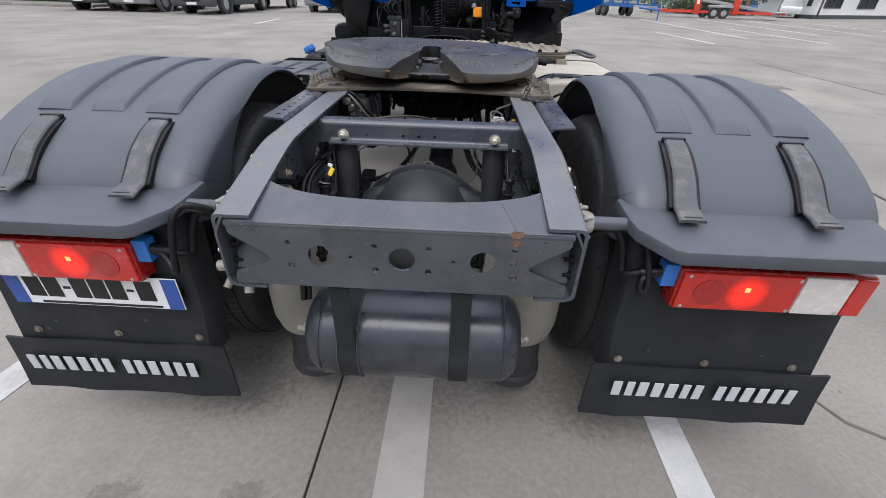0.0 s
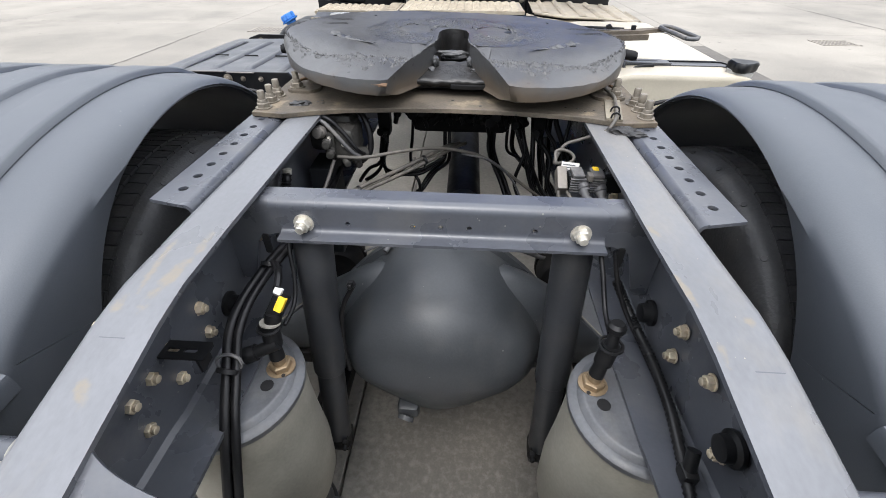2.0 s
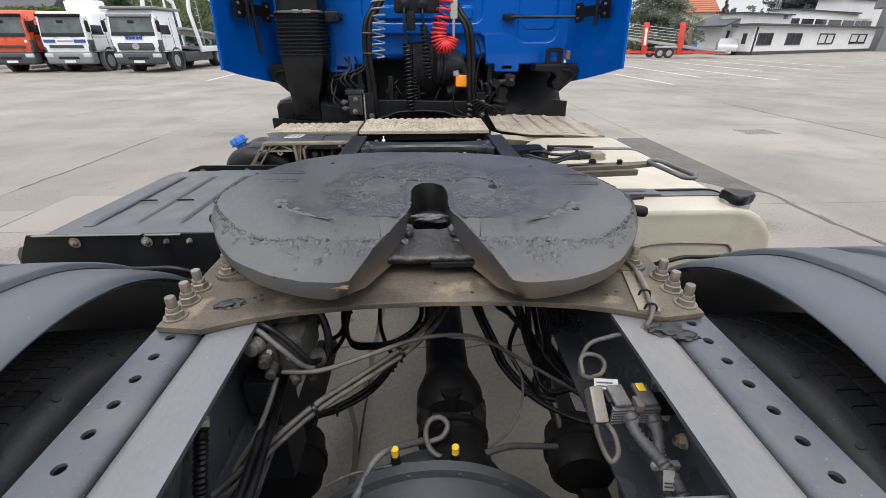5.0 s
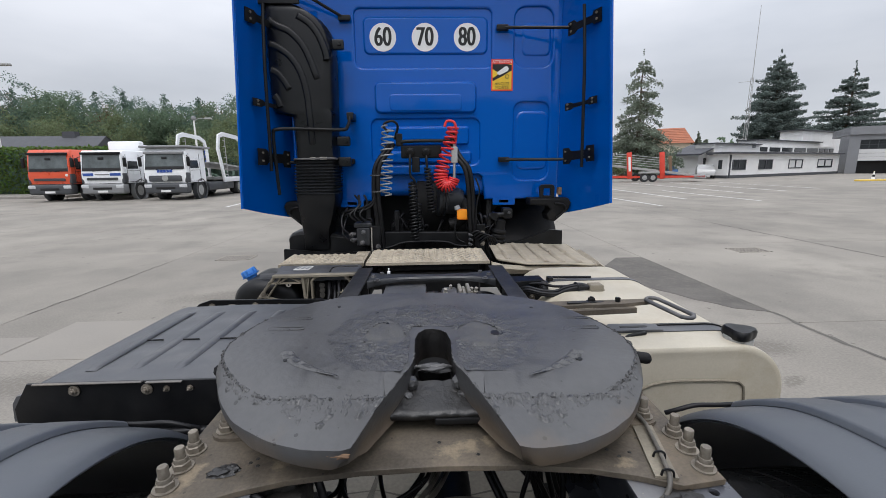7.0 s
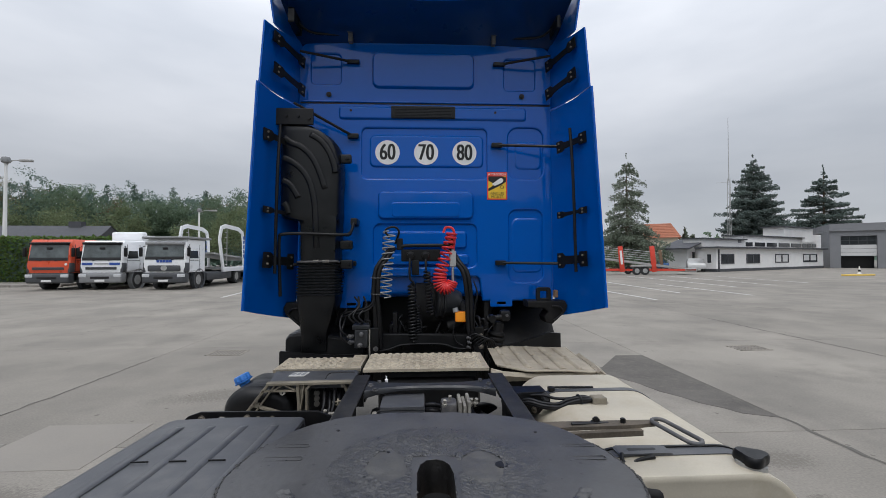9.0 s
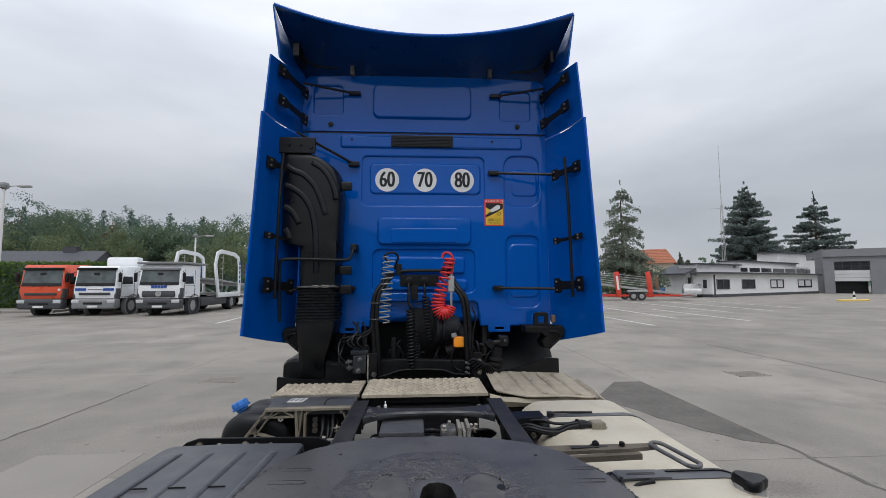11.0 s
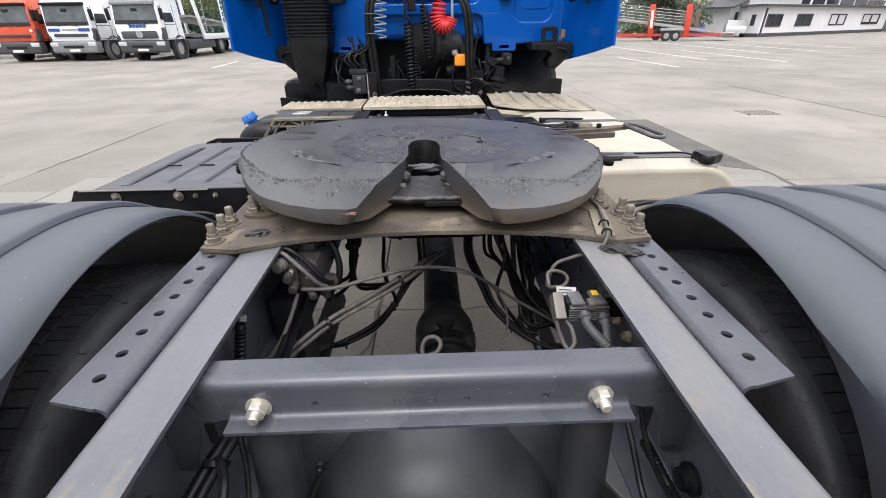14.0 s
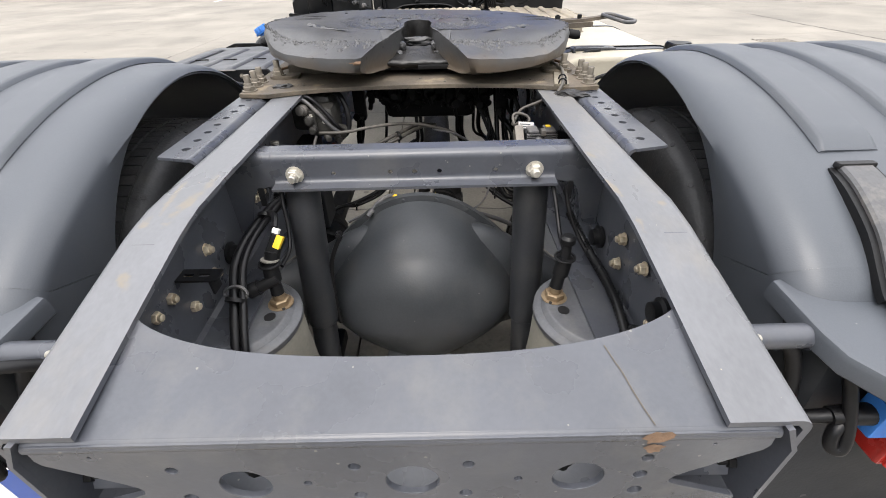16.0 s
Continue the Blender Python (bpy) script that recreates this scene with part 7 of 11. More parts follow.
hose("grey_cable", [(0.263, 1.73, 1.005), (0.263, 1.75, 1.022), (0.279, 1.76, 1.024), (0.302, 1.76, 1.017), (0.31, 1.75, 1.007), (0.296, 1.73, 1.004), (0.273, 1.72, 1.005)], 0.0042, M_HOSE_DUSTY, mod)
hose("grey_cable", [(0.272, 1.67, 0.988), (0.263, 1.65, 0.967), (0.271, 1.63, 0.938), (0.281, 1.61, 0.926), (0.295, 1.62, 0.935), (0.292, 1.64, 0.956), (0.282, 1.66, 0.965)], 0.0046, M_HOSE_DUSTY, mod)
part("cable_clip", flat_bar((0.437, 1.965, 1.0885), (0.402, 1.800, 1.0885), 0.040, 0.005), M_TANBR, mod, "dusty flat metal strip under the cable")
for x, y in ((0.415, 1.85), (0.404, 1.802)):
    bm = B()
    tube(bm, [(x - 0.010, y + 0.003, 1.090), (x - 0.008, y + 0.002, 1.101), (x, y, 1.105), (x + 0.008, y - 0.002, 1.101), (x + 0.010, y - 0.003, 1.090)], 0.0022, 6)
    part("cable_tie", bm, M_BLACK, mod)
for p in ([(0.46, 2.03, 1.10), (0.40, 2.10, 1.105), (0.34, 2.06, 1.10)], [(-0.46, 2.03, 1.10), (-0.38, 2.08, 1.105), (-0.33, 2.04, 1.10)]):
    hose("retaining_wire", p, 0.004, M_RUST, mount)

# ---- equipment between fifth wheel and cab ----
box_l = part("battery_box", (lambda b: (box(b, -1.165, -0.575, 2.305, 3.10, 0.48, 0.985, 0.02), b)[1])(B()), M_BLACK, truck, "black plastic battery box beside the frame")
bm = B()
rings = []
lid = [(-1.215, 0.93), (-1.21, 0.985), (-1.195, 1.008), (-1.16, 1.018), (-0.9, 1.024), (-0.60, 1.02), (-0.585, 1.012), (-0.58, 0.98), (-0.60, 0.98), (-0.61, 1.0), (-1.15, 1.0), (-1.19, 0.98), (-1.195, 0.93)]
for y, dz in ((2.30, 0.0), (2.34, 0.002), (3.05, -0.018), (3.11, -0.022)):
    rings.append([Vector((x, y, z + dz)) for x, z in lid])
loft(bm, rings)
lid_ob = part("box_lid", bm, M_LID, box_l, "grey ribbed plastic lid")
for x0 in (-1.08, -0.945, -0.81, -0.68):
    bm = B()
    loft(bm, [[Vector((x0 - 0.018, y, z)), Vector((x0 - 0.010, y, z + h)), Vector((x0 + 0.010, y, z + h)), Vector((x0 + 0.018, y, z))] for y, z, h in ((2.42, 1.021, 0.001), (2.45, 1.022, 0.008), (2.96, 1.008, 0.008), (3.0, 1.006, 0.001))])
    part("lid_rib", bm, M_LID, lid_ob)
for x0 in (-1.03, -0.90, -0.765):
    bm = B()
    box(bm, x0 - 0.03, x0 + 0.03, 2.66, 2.663, 1.017, 1.0222)
    part("lid_groove", bm, M_INK_OR_SHADE, lid_ob)
me = flat([[(-1.195, 0.62), (-1.195, 0.975), (-1.15, 1.048), (-0.60, 1.048), (-0.56, 1.0), (-0.56, 0.62)]], 0.01, back_plane(2.294), bevel=0.002)
part("rear_plate", me, M_BLACK, box_l, "glossy black end plate")
for x0, x1, zz in ((-1.13, -0.83, 1.0525), (-0.82, -0.72, 1.0505)):
    bm = B()
    box(bm, x0, x1, 2.280, 2.290, zz - 0.004, zz, 0.001, 1)
    part("edge_strip", bm, M_RIM, box_l, "worn bare metal edge strip")
for x, z, r in ((-1.02, 1.028, 0.016), (-0.82, 1.027, 0.016), (-0.765, 1.027, 0.009), (-0.70, 1.027, 0.009)):
    bm = B()
    hexbolt(bm, (x, 2.287, z), (0, -1, 0), r * 0.6, 0.006, 0.006, None, 0.003, r)
    part("plate_bolt", bm, M_ZINC_DULL, box_l)
hose("rod", [(-1.22, 2.24, 0.90), (-0.9, 2.25, 0.905), (-0.66, 2.26, 0.91), (-0.58, 2.30, 0.88)], 0.012, M_BLACK, box_l)
bm = B()
box(bm, -0.66, -0.545, 2.30, 2.42, 0.955, 1.02, 0.012)
part("latch", bm, M_BLACK, box_l)
me = flat([[(-1.185, 0.935), (-1.165, 0.965), (-1.135, 0.99), (-1.08, 1.008), (-0.54, 1.002), (-0.47, 0.975), (-0.45, 0.90), (-0.60, 0.90), (-0.66, 0.945), (-0.70, 0.952), (-1.14, 0.952), (-1.15, 0.935)], rrect(-1.0, -0.945, 0.968, 0.988, 0.004, 2)], 0.012, back_plane(3.17), bevel=0.002)
bar = part("box_cross_plate", me, M_BLACK, truck, "black cross plate with bolts behind the battery box")
for x, r in ((-1.075, 0.011), (-0.866, 0.011), (-0.815, 0.006), (-0.749, 0.006)):
    bm = B()
    hexbolt(bm, (x, 3.163, 0.978), (0, -1, 0), r, 0.007, 0.0, None, 0.003, r * 1.5)
    part("plate_bolt", bm, M_ZINC_DULL, bar)
# urea tank with its blue cap
bm = B()


def urea_ring(y, k):
    return [Vector((x, y, z)) for x, z in rrect(-1.172 + k, -0.77 - k, 0.50 + k, 0.996 - k, 0.145 - k * 0.4, 8)]


loft(bm, [urea_ring(3.555, 0.07), urea_ring(3.560, 0.04), urea_ring(3.575, 0.015), urea_ring(3.60, 0.0), urea_ring(3.88, 0.0), urea_ring(3.91, 0.015), urea_ring(3.925, 0.05)])
urea = part("urea_tank", bm, M_BLACK, truck, "black plastic tank with a blue cap")
bm = B()
lathe(bm, [(0.030, -0.02), (0.034, 0.0), (0.052, 0.004), (0.053, 0.012)], (-1.118, 3.74, 0.982), (-0.5, 0, 1), 22)
part("filler_neck", bm, M_BLUE_CAP, urea)
bm = B()
rings = []
for z, r0 in ((0.012, 0.040), (0.016, 0.044), (0.040, 0.043), (0.047, 0.036)):
    o = V(-1.118, 3.74, 0.982) + V(-0.447, 0, 0.894) * z
    rings.append([o + V(0.894, 0, 0.447) * ((r0 + 0.003 * math.cos(10 * a)) * math.cos(a)) + V(0, 1, 0) * ((r0 + 0.003 * math.cos(10 * a)) * math.sin(a)) for a in [2 * math.pi * i / 60 for i in range(60)]])
loft(bm, rings)
part("blue_cap", bm, M_BLUE_CAP, urea, "blue plastic filler cap")
# cast support frame of the side step
TY = 3.53
strut = part("step_support", flat_bar((-0.905, TY, 1.030), (-0.43, TY, 1.033), 0.040, 0.016), M_TANBR, truck, "dusty tan cast step support frame")
for x0, z0, x1, z1, w in ((-0.895, 1.030, -1.012, 0.880, 0.016), (-0.862, 1.022, -0.962, 0.885, 0.009), (-0.985, 0.915, -0.815, 0.862, 0.014), (-0.936, 0.990, -0.745, 0.990, 0.010), (-0.985, 0.918, -0.948, 0.918, 0.012),
                          (-0.872, 0.992, -0.815, 1.026, 0.008), (-0.815, 1.026, -0.748, 0.992, 0.008), (-0.738, 1.026, -0.727, 0.862, 0.018), (-0.702, 1.024, -0.722, 0.880, 0.009),
                          (-0.688, 1.000, -0.688, 0.862, 0.014), (-0.688, 1.000, -0.668, 1.020, 0.014), (-0.668, 1.020, -0.640, 1.028, 0.014), (-0.500, 1.028, -0.474, 1.004, 0.014), (-0.474, 1.004, -0.456, 0.955, 0.014), (-0.44, 1.025, -0.452, 0.90, 0.020)):
    part("strut", flat_bar((x0, TY, z0), (x1, TY, z1), w, 0.026, (0, 1, 0)), M_TANBR, strut)
me = flat([[(-0.738, 1.03), (-0.690, 1.03), (-0.700, 0.98), (-0.716, 0.90), (-0.726, 0.90)]], 0.006, back_plane(TY + 0.004))
part("web_plate", me, M_TANBR, strut)
me = flat([[(-0.838, 0.992), (-0.802, 0.992), (-0.806, 0.974), (-0.820, 0.966), (-0.834, 0.974)], circle(-0.820, 0.979, 0.005, 10)], 0.006, back_plane(TY - 0.008))
part("lug", me, M_CAST, strut)
for x, z in ((-0.984, 0.912), (-0.722, 0.868), (-0.486, 1.016), (-0.962, 0.935)):
    bm = B()
    hexbolt(bm, (x, TY - 0.014, z), (0, -1, 0), 0.007, 0.007, 0.0, None, 0.002, 0.011)
    part("strut_bolt", bm, M_ZINC_DULL, strut)
bm = B()
loft(bm, [[Vector((-0.905 + dx, y, z - 0.03)), Vector((-0.905 + dx, y, z)), Vector((-0.44 + dx * 0.3, y, z)), Vector((-0.425 + dx * 0.3, y, z - 0.008)), Vector((-0.425 + dx * 0.3, y, z - 0.03))] for y, z, dx in ((3.556, 1.022, 0), (3.565, 1.030, 0), (3.75, 1.038, -0.03), (3.765, 1.036, -0.03))])
part("panel", bm, M_LID, strut, "dark plastic panel with a paper label")
bm = B()
tube(bm, [(-0.60, 3.60, 1.032), (-0.59, 3.70, 1.038), (-0.45, 3.71, 1.038)], 0.003, 6)
part("panel_line", bm, M_INK_OR_SHADE, strut)
bm = B()
box(bm, -0.94, -0.43, 3.768, 3.782, 1.016, 1.045, 0.004)
part("strut_top", bm, M_TANBR, strut)
bm = B()
sk = Matrix(((1, 0.18, 0, -0.18 * 3.65), (0, 1, 0, 0), (0, 0, 1, 0), (0, 0, 0, 1)))
box(bm, -0.826, -0.735, 3.645, 3.722, 1.034, 1.0405, 0.001, 1, m=sk)
label_ob = part("white_label", bm, M_LINE, strut, "white sticker with unreadable print")
for k in range(3):
    bm = B()
    box(bm, -0.820 + 0.029 * k, -0.800 + 0.029 * k, 3.656, 3.712, 1.0405, 1.0409, m=sk)
    part("print_bar", bm, M_GREYPL, label_ob)
# filter housing and lines behind the arched opening
bm = B()
box(bm, -0.70, -0.46, 3.60, 3.75, 0.55, 0.99, 0.03)
fh = part("filter_housing", bm, M_GRIME, truck, "black filter housing beside the frame")
for z in (0.985, 0.955, 0.925, 0.895):
    bm = B()
    lathe(bm, [(0.012, 0), (0.012, 0.02), (0.016, 0.022), (0.016, 0.034), (0.009, 0.036)], (-0.652, 3.605, z), (0.25, -1, 0.1), 10)
    part("union", bm, M_HOSE_DUSTY if z < 0.98 else M_HOSE, fh)
for k, (x, z) in enumerate(((-0.60, 0.975), (-0.57, 0.96), (-0.545, 0.985), (-0.52, 0.965))):
    hose("hose", [(x, 3.60, z), (x + 0.012, 3.52, z - 0.01), (x + 0.02, 3.46, z - 0.06), (x - 0.01, 3.42, z - 0.16)], 0.009, M_HOSE, fh)
for x0, z0, x1, z1 in ((-0.535, 0.938, -0.45, 0.952), (-0.525, 0.922, -0.455, 0.930), (-0.505, 0.955, -0.50, 0.905), (-0.475, 0.968, -0.47, 0.91)):
    hose("wire_hook", [(x0, 3.48, z0), ((x0 + x1) / 2, 3.46, (z0 + z1) / 2 + 0.004), (x1, 3.48, z1)], 0.0045, M_TANBR, fh)
bm = B()
lathe(bm, [(0.014, 0), (0.014, 0.012), (0.008, 0.018), (0.010, 0.04)], (-0.572, 3.44, 0.875), (0.25, -0.3, 1), 12)
part("pale_union", bm, M_CAST, fh)
bm = B()
box(bm, -0.545, -0.505, 3.40, 3.43, 0.868, 0.905, 0.004)
part("wire_clip", bm, M_CAST, fh)

# catwalk plates


def tread(x0, x1, y0, y1, z, name, label, rows, cols):
    b2 = B()
    box(b2, x0, x1, y0, y1, z - 0.012, z, 0.002, 1)
    box(b2, x0, x1, y0 - 0.004, y0, z - 0.018, z - 0.001)
    ob = part(name, b2, M_TREAD, truck, label)
    b2 = B()
    for r in range(rows):
        for c in range(cols):
            cx = x0 + (c + 0.5 + 0.25 * (r % 2)) * (x1 - x0 - 0.02) / (cols + 0.25)
            cy = y0 + (r + 0.5) * (y1 - y0) / rows
            w, d = (x1 - x0) / cols * 0.40, (y1 - y0) / rows * 0.24
            base = [b2.verts.new((cx + w * math.cos(a), cy + d * math.sin(a), z - 0.0005)) for a in [i * math.pi / 4 for i in range(8)]]
            top = [b2.verts.new((cx + w * 0.55 * math.cos(a), cy + d * 0.55 * math.sin(a), z + 0.007)) for a in [i * math.pi / 4 for i in range(8)]]
            for i in range(8):
                j = (i + 1) % 8
                b2.faces.new((base[i], base[j], top[j], top[i]))
            b2.faces.new(top)
    tagged(part("tread_studs", b2, M_TREAD, ob), kind="stuff")
    return ob


walkc = tread(-0.392, 0.358, 3.635, 4.03, 1.074, "catwalk_plate", "dusty tan tread plate across the frame", 12, 15)
bm = B()
box(bm, -0.29, 0.29, 3.66, 3.68, 1.015, 1.062, 0.003)
part("plate_support", bm, M_GRIME, walkc)
walkl = tread(-0.965, -0.52, 3.785, 4.08, 1.040, "side_step_plate", "dusty tan tread plate beside the frame", 9, 9)
bm = B()
loft(bm, [[Vector((-0.515, y, z - 0.02)), Vector((-0.515, y, z)), Vector((-0.425, y, z)), Vector((-0.425, y, z - 0.02))] for y, z in ((3.78, 1.044), (3.79, 1.05), (4.11, 1.05), (4.12, 1.044))])
part("step_edge", bm, M_TREAD, walkl)
for k in range(7):
    bm = B()
    box(bm, -0.50, -0.44, 3.81 + 0.042 * k, 3.826 + 0.042 * k, 1.049, 1.055, 0.002, 1)
    part("edge_rib", bm, M_TREAD, walkl)
# pressed cover plate over the tank's far end, with rolled lips
COV = [(0.425, 3.80), (0.435, 3.765), (0.57, 3.655), (0.60, 3.645), (1.035, 3.69), (1.085, 4.40), (0.45, 4.36)]
bm = B()
zc = lambda x: 1.052 - 0.030 * max(0.0, (x - 0.45) / 0.6) ** 2
loft(bm, [[Vector((x, y, zc(x) - 0.006)) for x, y in COV], [Vector((x, y, zc(x))) for x, y in COV]])
walkr = part("side_cover_plate", bm, M_TREAD, truck, "dusty tan pressed cover plate")
for x0, ya in ((0.50, 3.77), (0.615, 3.70), (0.725, 3.70), (0.835, 3.71), (0.945, 3.72)):
    for y0, y1 in ((ya, 4.02), (4.05, 4.32)):
        bm = B()
        loft(bm, [[Vector((x0 + dx + 0.03 * (y - 3.7), y, zc(x0) + dz * h)) for dx, dz in ((-0.020, -0.002), (-0.010, 0.009), (0.010, 0.009), (0.020, -0.002))] for y, h in ((y0, 0.2), (y0 + 0.015, 1), (y1 - 0.015, 1), (y1, 0.2))])
        part("pressed_rib", bm, M_TREAD, walkr)
bm = B()
tube(bm, [(0.435, 3.775, 1.046), (0.57, 3.66, 1.046), (0.62, 3.646, 1.044), (0.85, 3.665, 1.036), (1.03, 3.69, 1.02), (1.05, 3.90, 1.018), (1.085, 4.40, 1.015)], 0.007, 8)
part("rolled_edge", bm, M_TREAD, walkr)
bm = B()
loft(bm, [[Vector((x, y - 0.012, z)), Vector((x, y - 0.022, z - 0.02)), Vector((x, y - 0.004, z - h)), Vector((x, y + 0.01, z - h)), Vector((x, y + 0.01, z))] for x, y, z, h in ((0.37, 3.655, 1.062, 0.045), (0.45, 3.66, 1.04, 0.06), (0.60, 3.67, 1.025, 0.045), (0.80, 3.69, 1.02, 0.035), (1.03, 3.71, 1.012, 0.03))])
part("plate_lip", bm, M_TREAD, walkr, "curved tan lip under the cover plate")
bm = B()
loft(bm, [[Vector((x, y, z)), Vector((x + 0.02, y - 0.006, z + 0.014)), Vector((x + 0.055, y, z - 0.01)), Vector((x + 0.05, y + 0.01, z - 0.045)), Vector((x + 0.01, y + 0.02, z - 0.05))] for x, y, z in ((1.035, 3.68, 1.015), (1.05, 3.72, 1.012), (1.10, 3.95, 0.995), (1.13, 4.3, 0.985))])
part("side_lip", bm, M_TREAD, walkr, "curved tan side edge")
# cross tie between the rails
bm = B()
rings = []
for i in range(21):
    x = -0.34 + 0.034 * i
    k = (abs(x) / 0.34) ** 3
    rings.append([Vector((x, 3.372 - 0.07 * k, 1.040)), Vector((x, 3.380 - 0.07 * k, 1.050)), Vector((x, 3.415 + 0.06 * k, 1.054)), Vector((x, 3.42 + 0.06 * k, 1.03)), Vector((x, 3.372 - 0.07 * k, 1.030 - 0.02 * k))])
loft(bm, rings)
tie = part("arched_crossmember", bm, M_SHOCK, truck, "dusty grey arched crossmember")
for sx in (-1, 1):
    for xx, yy in ((0.285, 3.31), (0.315, 3.39), (0.275, 3.44)):
        bm = B()
        hexbolt(bm, (sx * xx, yy, 1.050), (0, 0, 1), 0.011, 0.010, 0.0, None, 0.003, 0.017)
        part("tie_bolt", bm, M_STRAP, tie)
bm = B()
lathe(bm, [(0.008, 0), (0.010, 0.02), (0.004, 0.026), (0.004, 0.04)], (-0.242, 3.50, 1.03), (0, 0, 1), 10)
part("white_fitting", bm, M_WHITE, tie)
bm = B()
box(bm, -0.250, -0.030, 3.20, 3.40, 0.90, 1.004, 0.006)
ctl = part("control_box", bm, M_LID, truck, "dark control box between the rails")
bm = B()
box(bm, -0.253, -0.027, 3.197, 3.403, 0.985, 0.990, 0.002, 1)
part("box_seam", bm, M_BLACK, ctl)
for z in (0.985, 0.955, 0.925):
    hose("loom", [(-0.03, 3.27, z), (0.01, 3.25, z + 0.01), (0.04, 3.26, z), (0.07, 3.27, z - 0.01)], 0.011, M_HOSE, ctl)
bm = B()
box(bm, 0.052, 0.135, 3.22, 3.33, 0.91, 1.006, 0.018)
mod = part("brake_modulator", bm, M_STRAP, truck, "grey and pale cast brake modulator")
for x0, z1 in ((0.138, 1.018), (0.160, 1.004), (0.182, 1.020)):
    bm = B()
    box(bm, x0, x0 + 0.017, 3.20, 3.34, 0.90, z1, 0.004)
    part("cooling_fin", bm, M_CAST, mod)
for x0, y0 in ((0.07, 3.235), (0.10, 3.30), (0.20, 3.25), (0.225, 3.25)):
    bm = B()
    lathe(bm, [(0.013, 0), (0.013, 0.02), (0.009, 0.024), (0.009, 0.04)], (x0, y0, 0.985), (0.15 if x0 > 0.15 else 0, -0.3, 1), 10)
    part("union", bm, M_CAST, mod)
for k in range(5):
    hose("line", [(0.21 + 0.01 * k, 3.25 + 0.02 * k, 0.985 - 0.02 * k), (0.26, 3.24 + 0.02 * k, 0.995 - 0.012 * k), (0.31, 3.28 + 0.03 * k, 0.975 - 0.02 * k), (0.345, 3.34, 0.94)], 0.0085, M_HOSE, mod)
bm = B()
lathe(bm, [(0.078, -0.05), (0.078, 0.0), (0.072, 0.010), (0.02, 0.014)], (-0.195, 3.20, 0.960), (0, 0, 1), 28)
lid2 = part("round_lid", bm, M_BLACK, truck, "black round lid on the casing between the rails")
bm = B()
tube(bm, [(-0.195 + 0.079 * math.cos(radians(a)), 3.20 + 0.079 * math.sin(radians(a)), 0.968) for a in range(0, 361, 20)], 0.003, 6, 1)
part("lid_rim", bm, M_STRAP, lid2)
bm = B()
box(bm, -0.285, -0.262, 3.17, 3.20, 0.955, 0.985, 0.005)
part("lid_clip", bm, M_CAST, lid2)
bm = B()
box(bm, -0.33, 0.33, 3.05, 3.55, 0.72, 0.89, 0.03)
box(bm, -0.30, 0.30, 3.58, 4.50, 0.52, 1.0, 0.05)
part("gear_casing", bm, M_GRIME, truck, "black oily casing between the rails")
for k in range(10):
    rng = random.Random(40 + k)
    p = [(rng.uniform(-0.3, 0.3), 2.75 + 0.05 * k, 0.90), (rng.uniform(-0.3, 0.3), 2.85 + 0.05 * k, rng.uniform(0.91, 0.97)), (rng.uniform(-0.3, 0.3), 2.95 + 0.05 * k, rng.uniform(0.90, 0.95)), (rng.uniform(-0.3, 0.3), 3.1 + 0.05 * k, 0.90)]
    hose("hose", p, 0.009, M_HOSE, pipes)

# fuel tank
bm = B()


def tank_sec(y, inset, r):
    return [Vector((x, y, z)) for x, z in rrect(0.50 + inset, 1.195 - inset, 0.40 + inset, 1.035 - inset, r, 10)]


loft(bm, [tank_sec(2.444, 0.06, 0.13), tank_sec(2.438, 0.022, 0.15), tank_sec(2.438, 0.010, 0.16), tank_sec(2.443, 0.002, 0.168), tank_sec(2.452, 0.0, 0.17), tank_sec(3.58, 0.0, 0.17), tank_sec(3.60, 0.008, 0.165), tank_sec(3.615, 0.03, 0.15)])
tank = part("fuel_tank", bm, M_CREAM, truck, "dusty cream painted fuel tank")
bm = B()
tube(bm, [(0.60, 2.441, 0.66), (0.63, 2.441, 0.80), (0.70, 2.441, 0.885), (0.80, 2.441, 0.912), (1.0, 2.441, 0.908), (1.045, 2.441, 0.895), (1.06, 2.441, 0.85), (1.065, 2.441, 0.66)], 0.0045, 8)
part("end_emboss", bm, M_TANBR, tank, "pressed line in the tank end")


def tank_strap(y, w, material, t=0.004):
    b2 = B()
    o = rrect(0.50 - t, 1.195 + t, 0.40 - t, 1.035 + t, 0.17 + t, 10)
    i = rrect(0.499, 1.196, 0.399, 1.036, 0.171, 10)
    loft(b2, [[Vector((x, y - w, z)) for x, z in i], [Vector((x, y - w, z)) for x, z in o], [Vector((x, y + w, z)) for x, z in o], [Vector((x, y + w, z)) for x, z in i]], cap=False)
    return part("tank_strap", b2, material, tank, "dark steel tank strap")


tank_strap(2.60, 0.028, M_LID)
tank_strap(2.63, 0.006, M_BLACK, 0.009)
tank_strap(3.30, 0.022, M_LID)
bm = B()
lathe(bm, [(0.046, 0), (0.046, 0.02)], (1.06, 2.50, 1.022), (0.12, 0, 1), 26)
part("filler_neck", bm, M_GALV, tank)
bm = B()
rings = []
for z, k in ((0.018, 0.95), (0.024, 1.0), (0.042, 1.0), (0.050, 0.88)):
    rings.append([Vector((1.06 + 0.12 * z + (0.048 + 0.008 * math.cos(3 * a)) * k * math.cos(a), 2.50 + (0.048 + 0.008 * math.cos(3 * a)) * k * math.sin(a), 1.024 + z)) for a in [2 * math.pi * i / 36 for i in range(36)]])
loft(bm, rings)
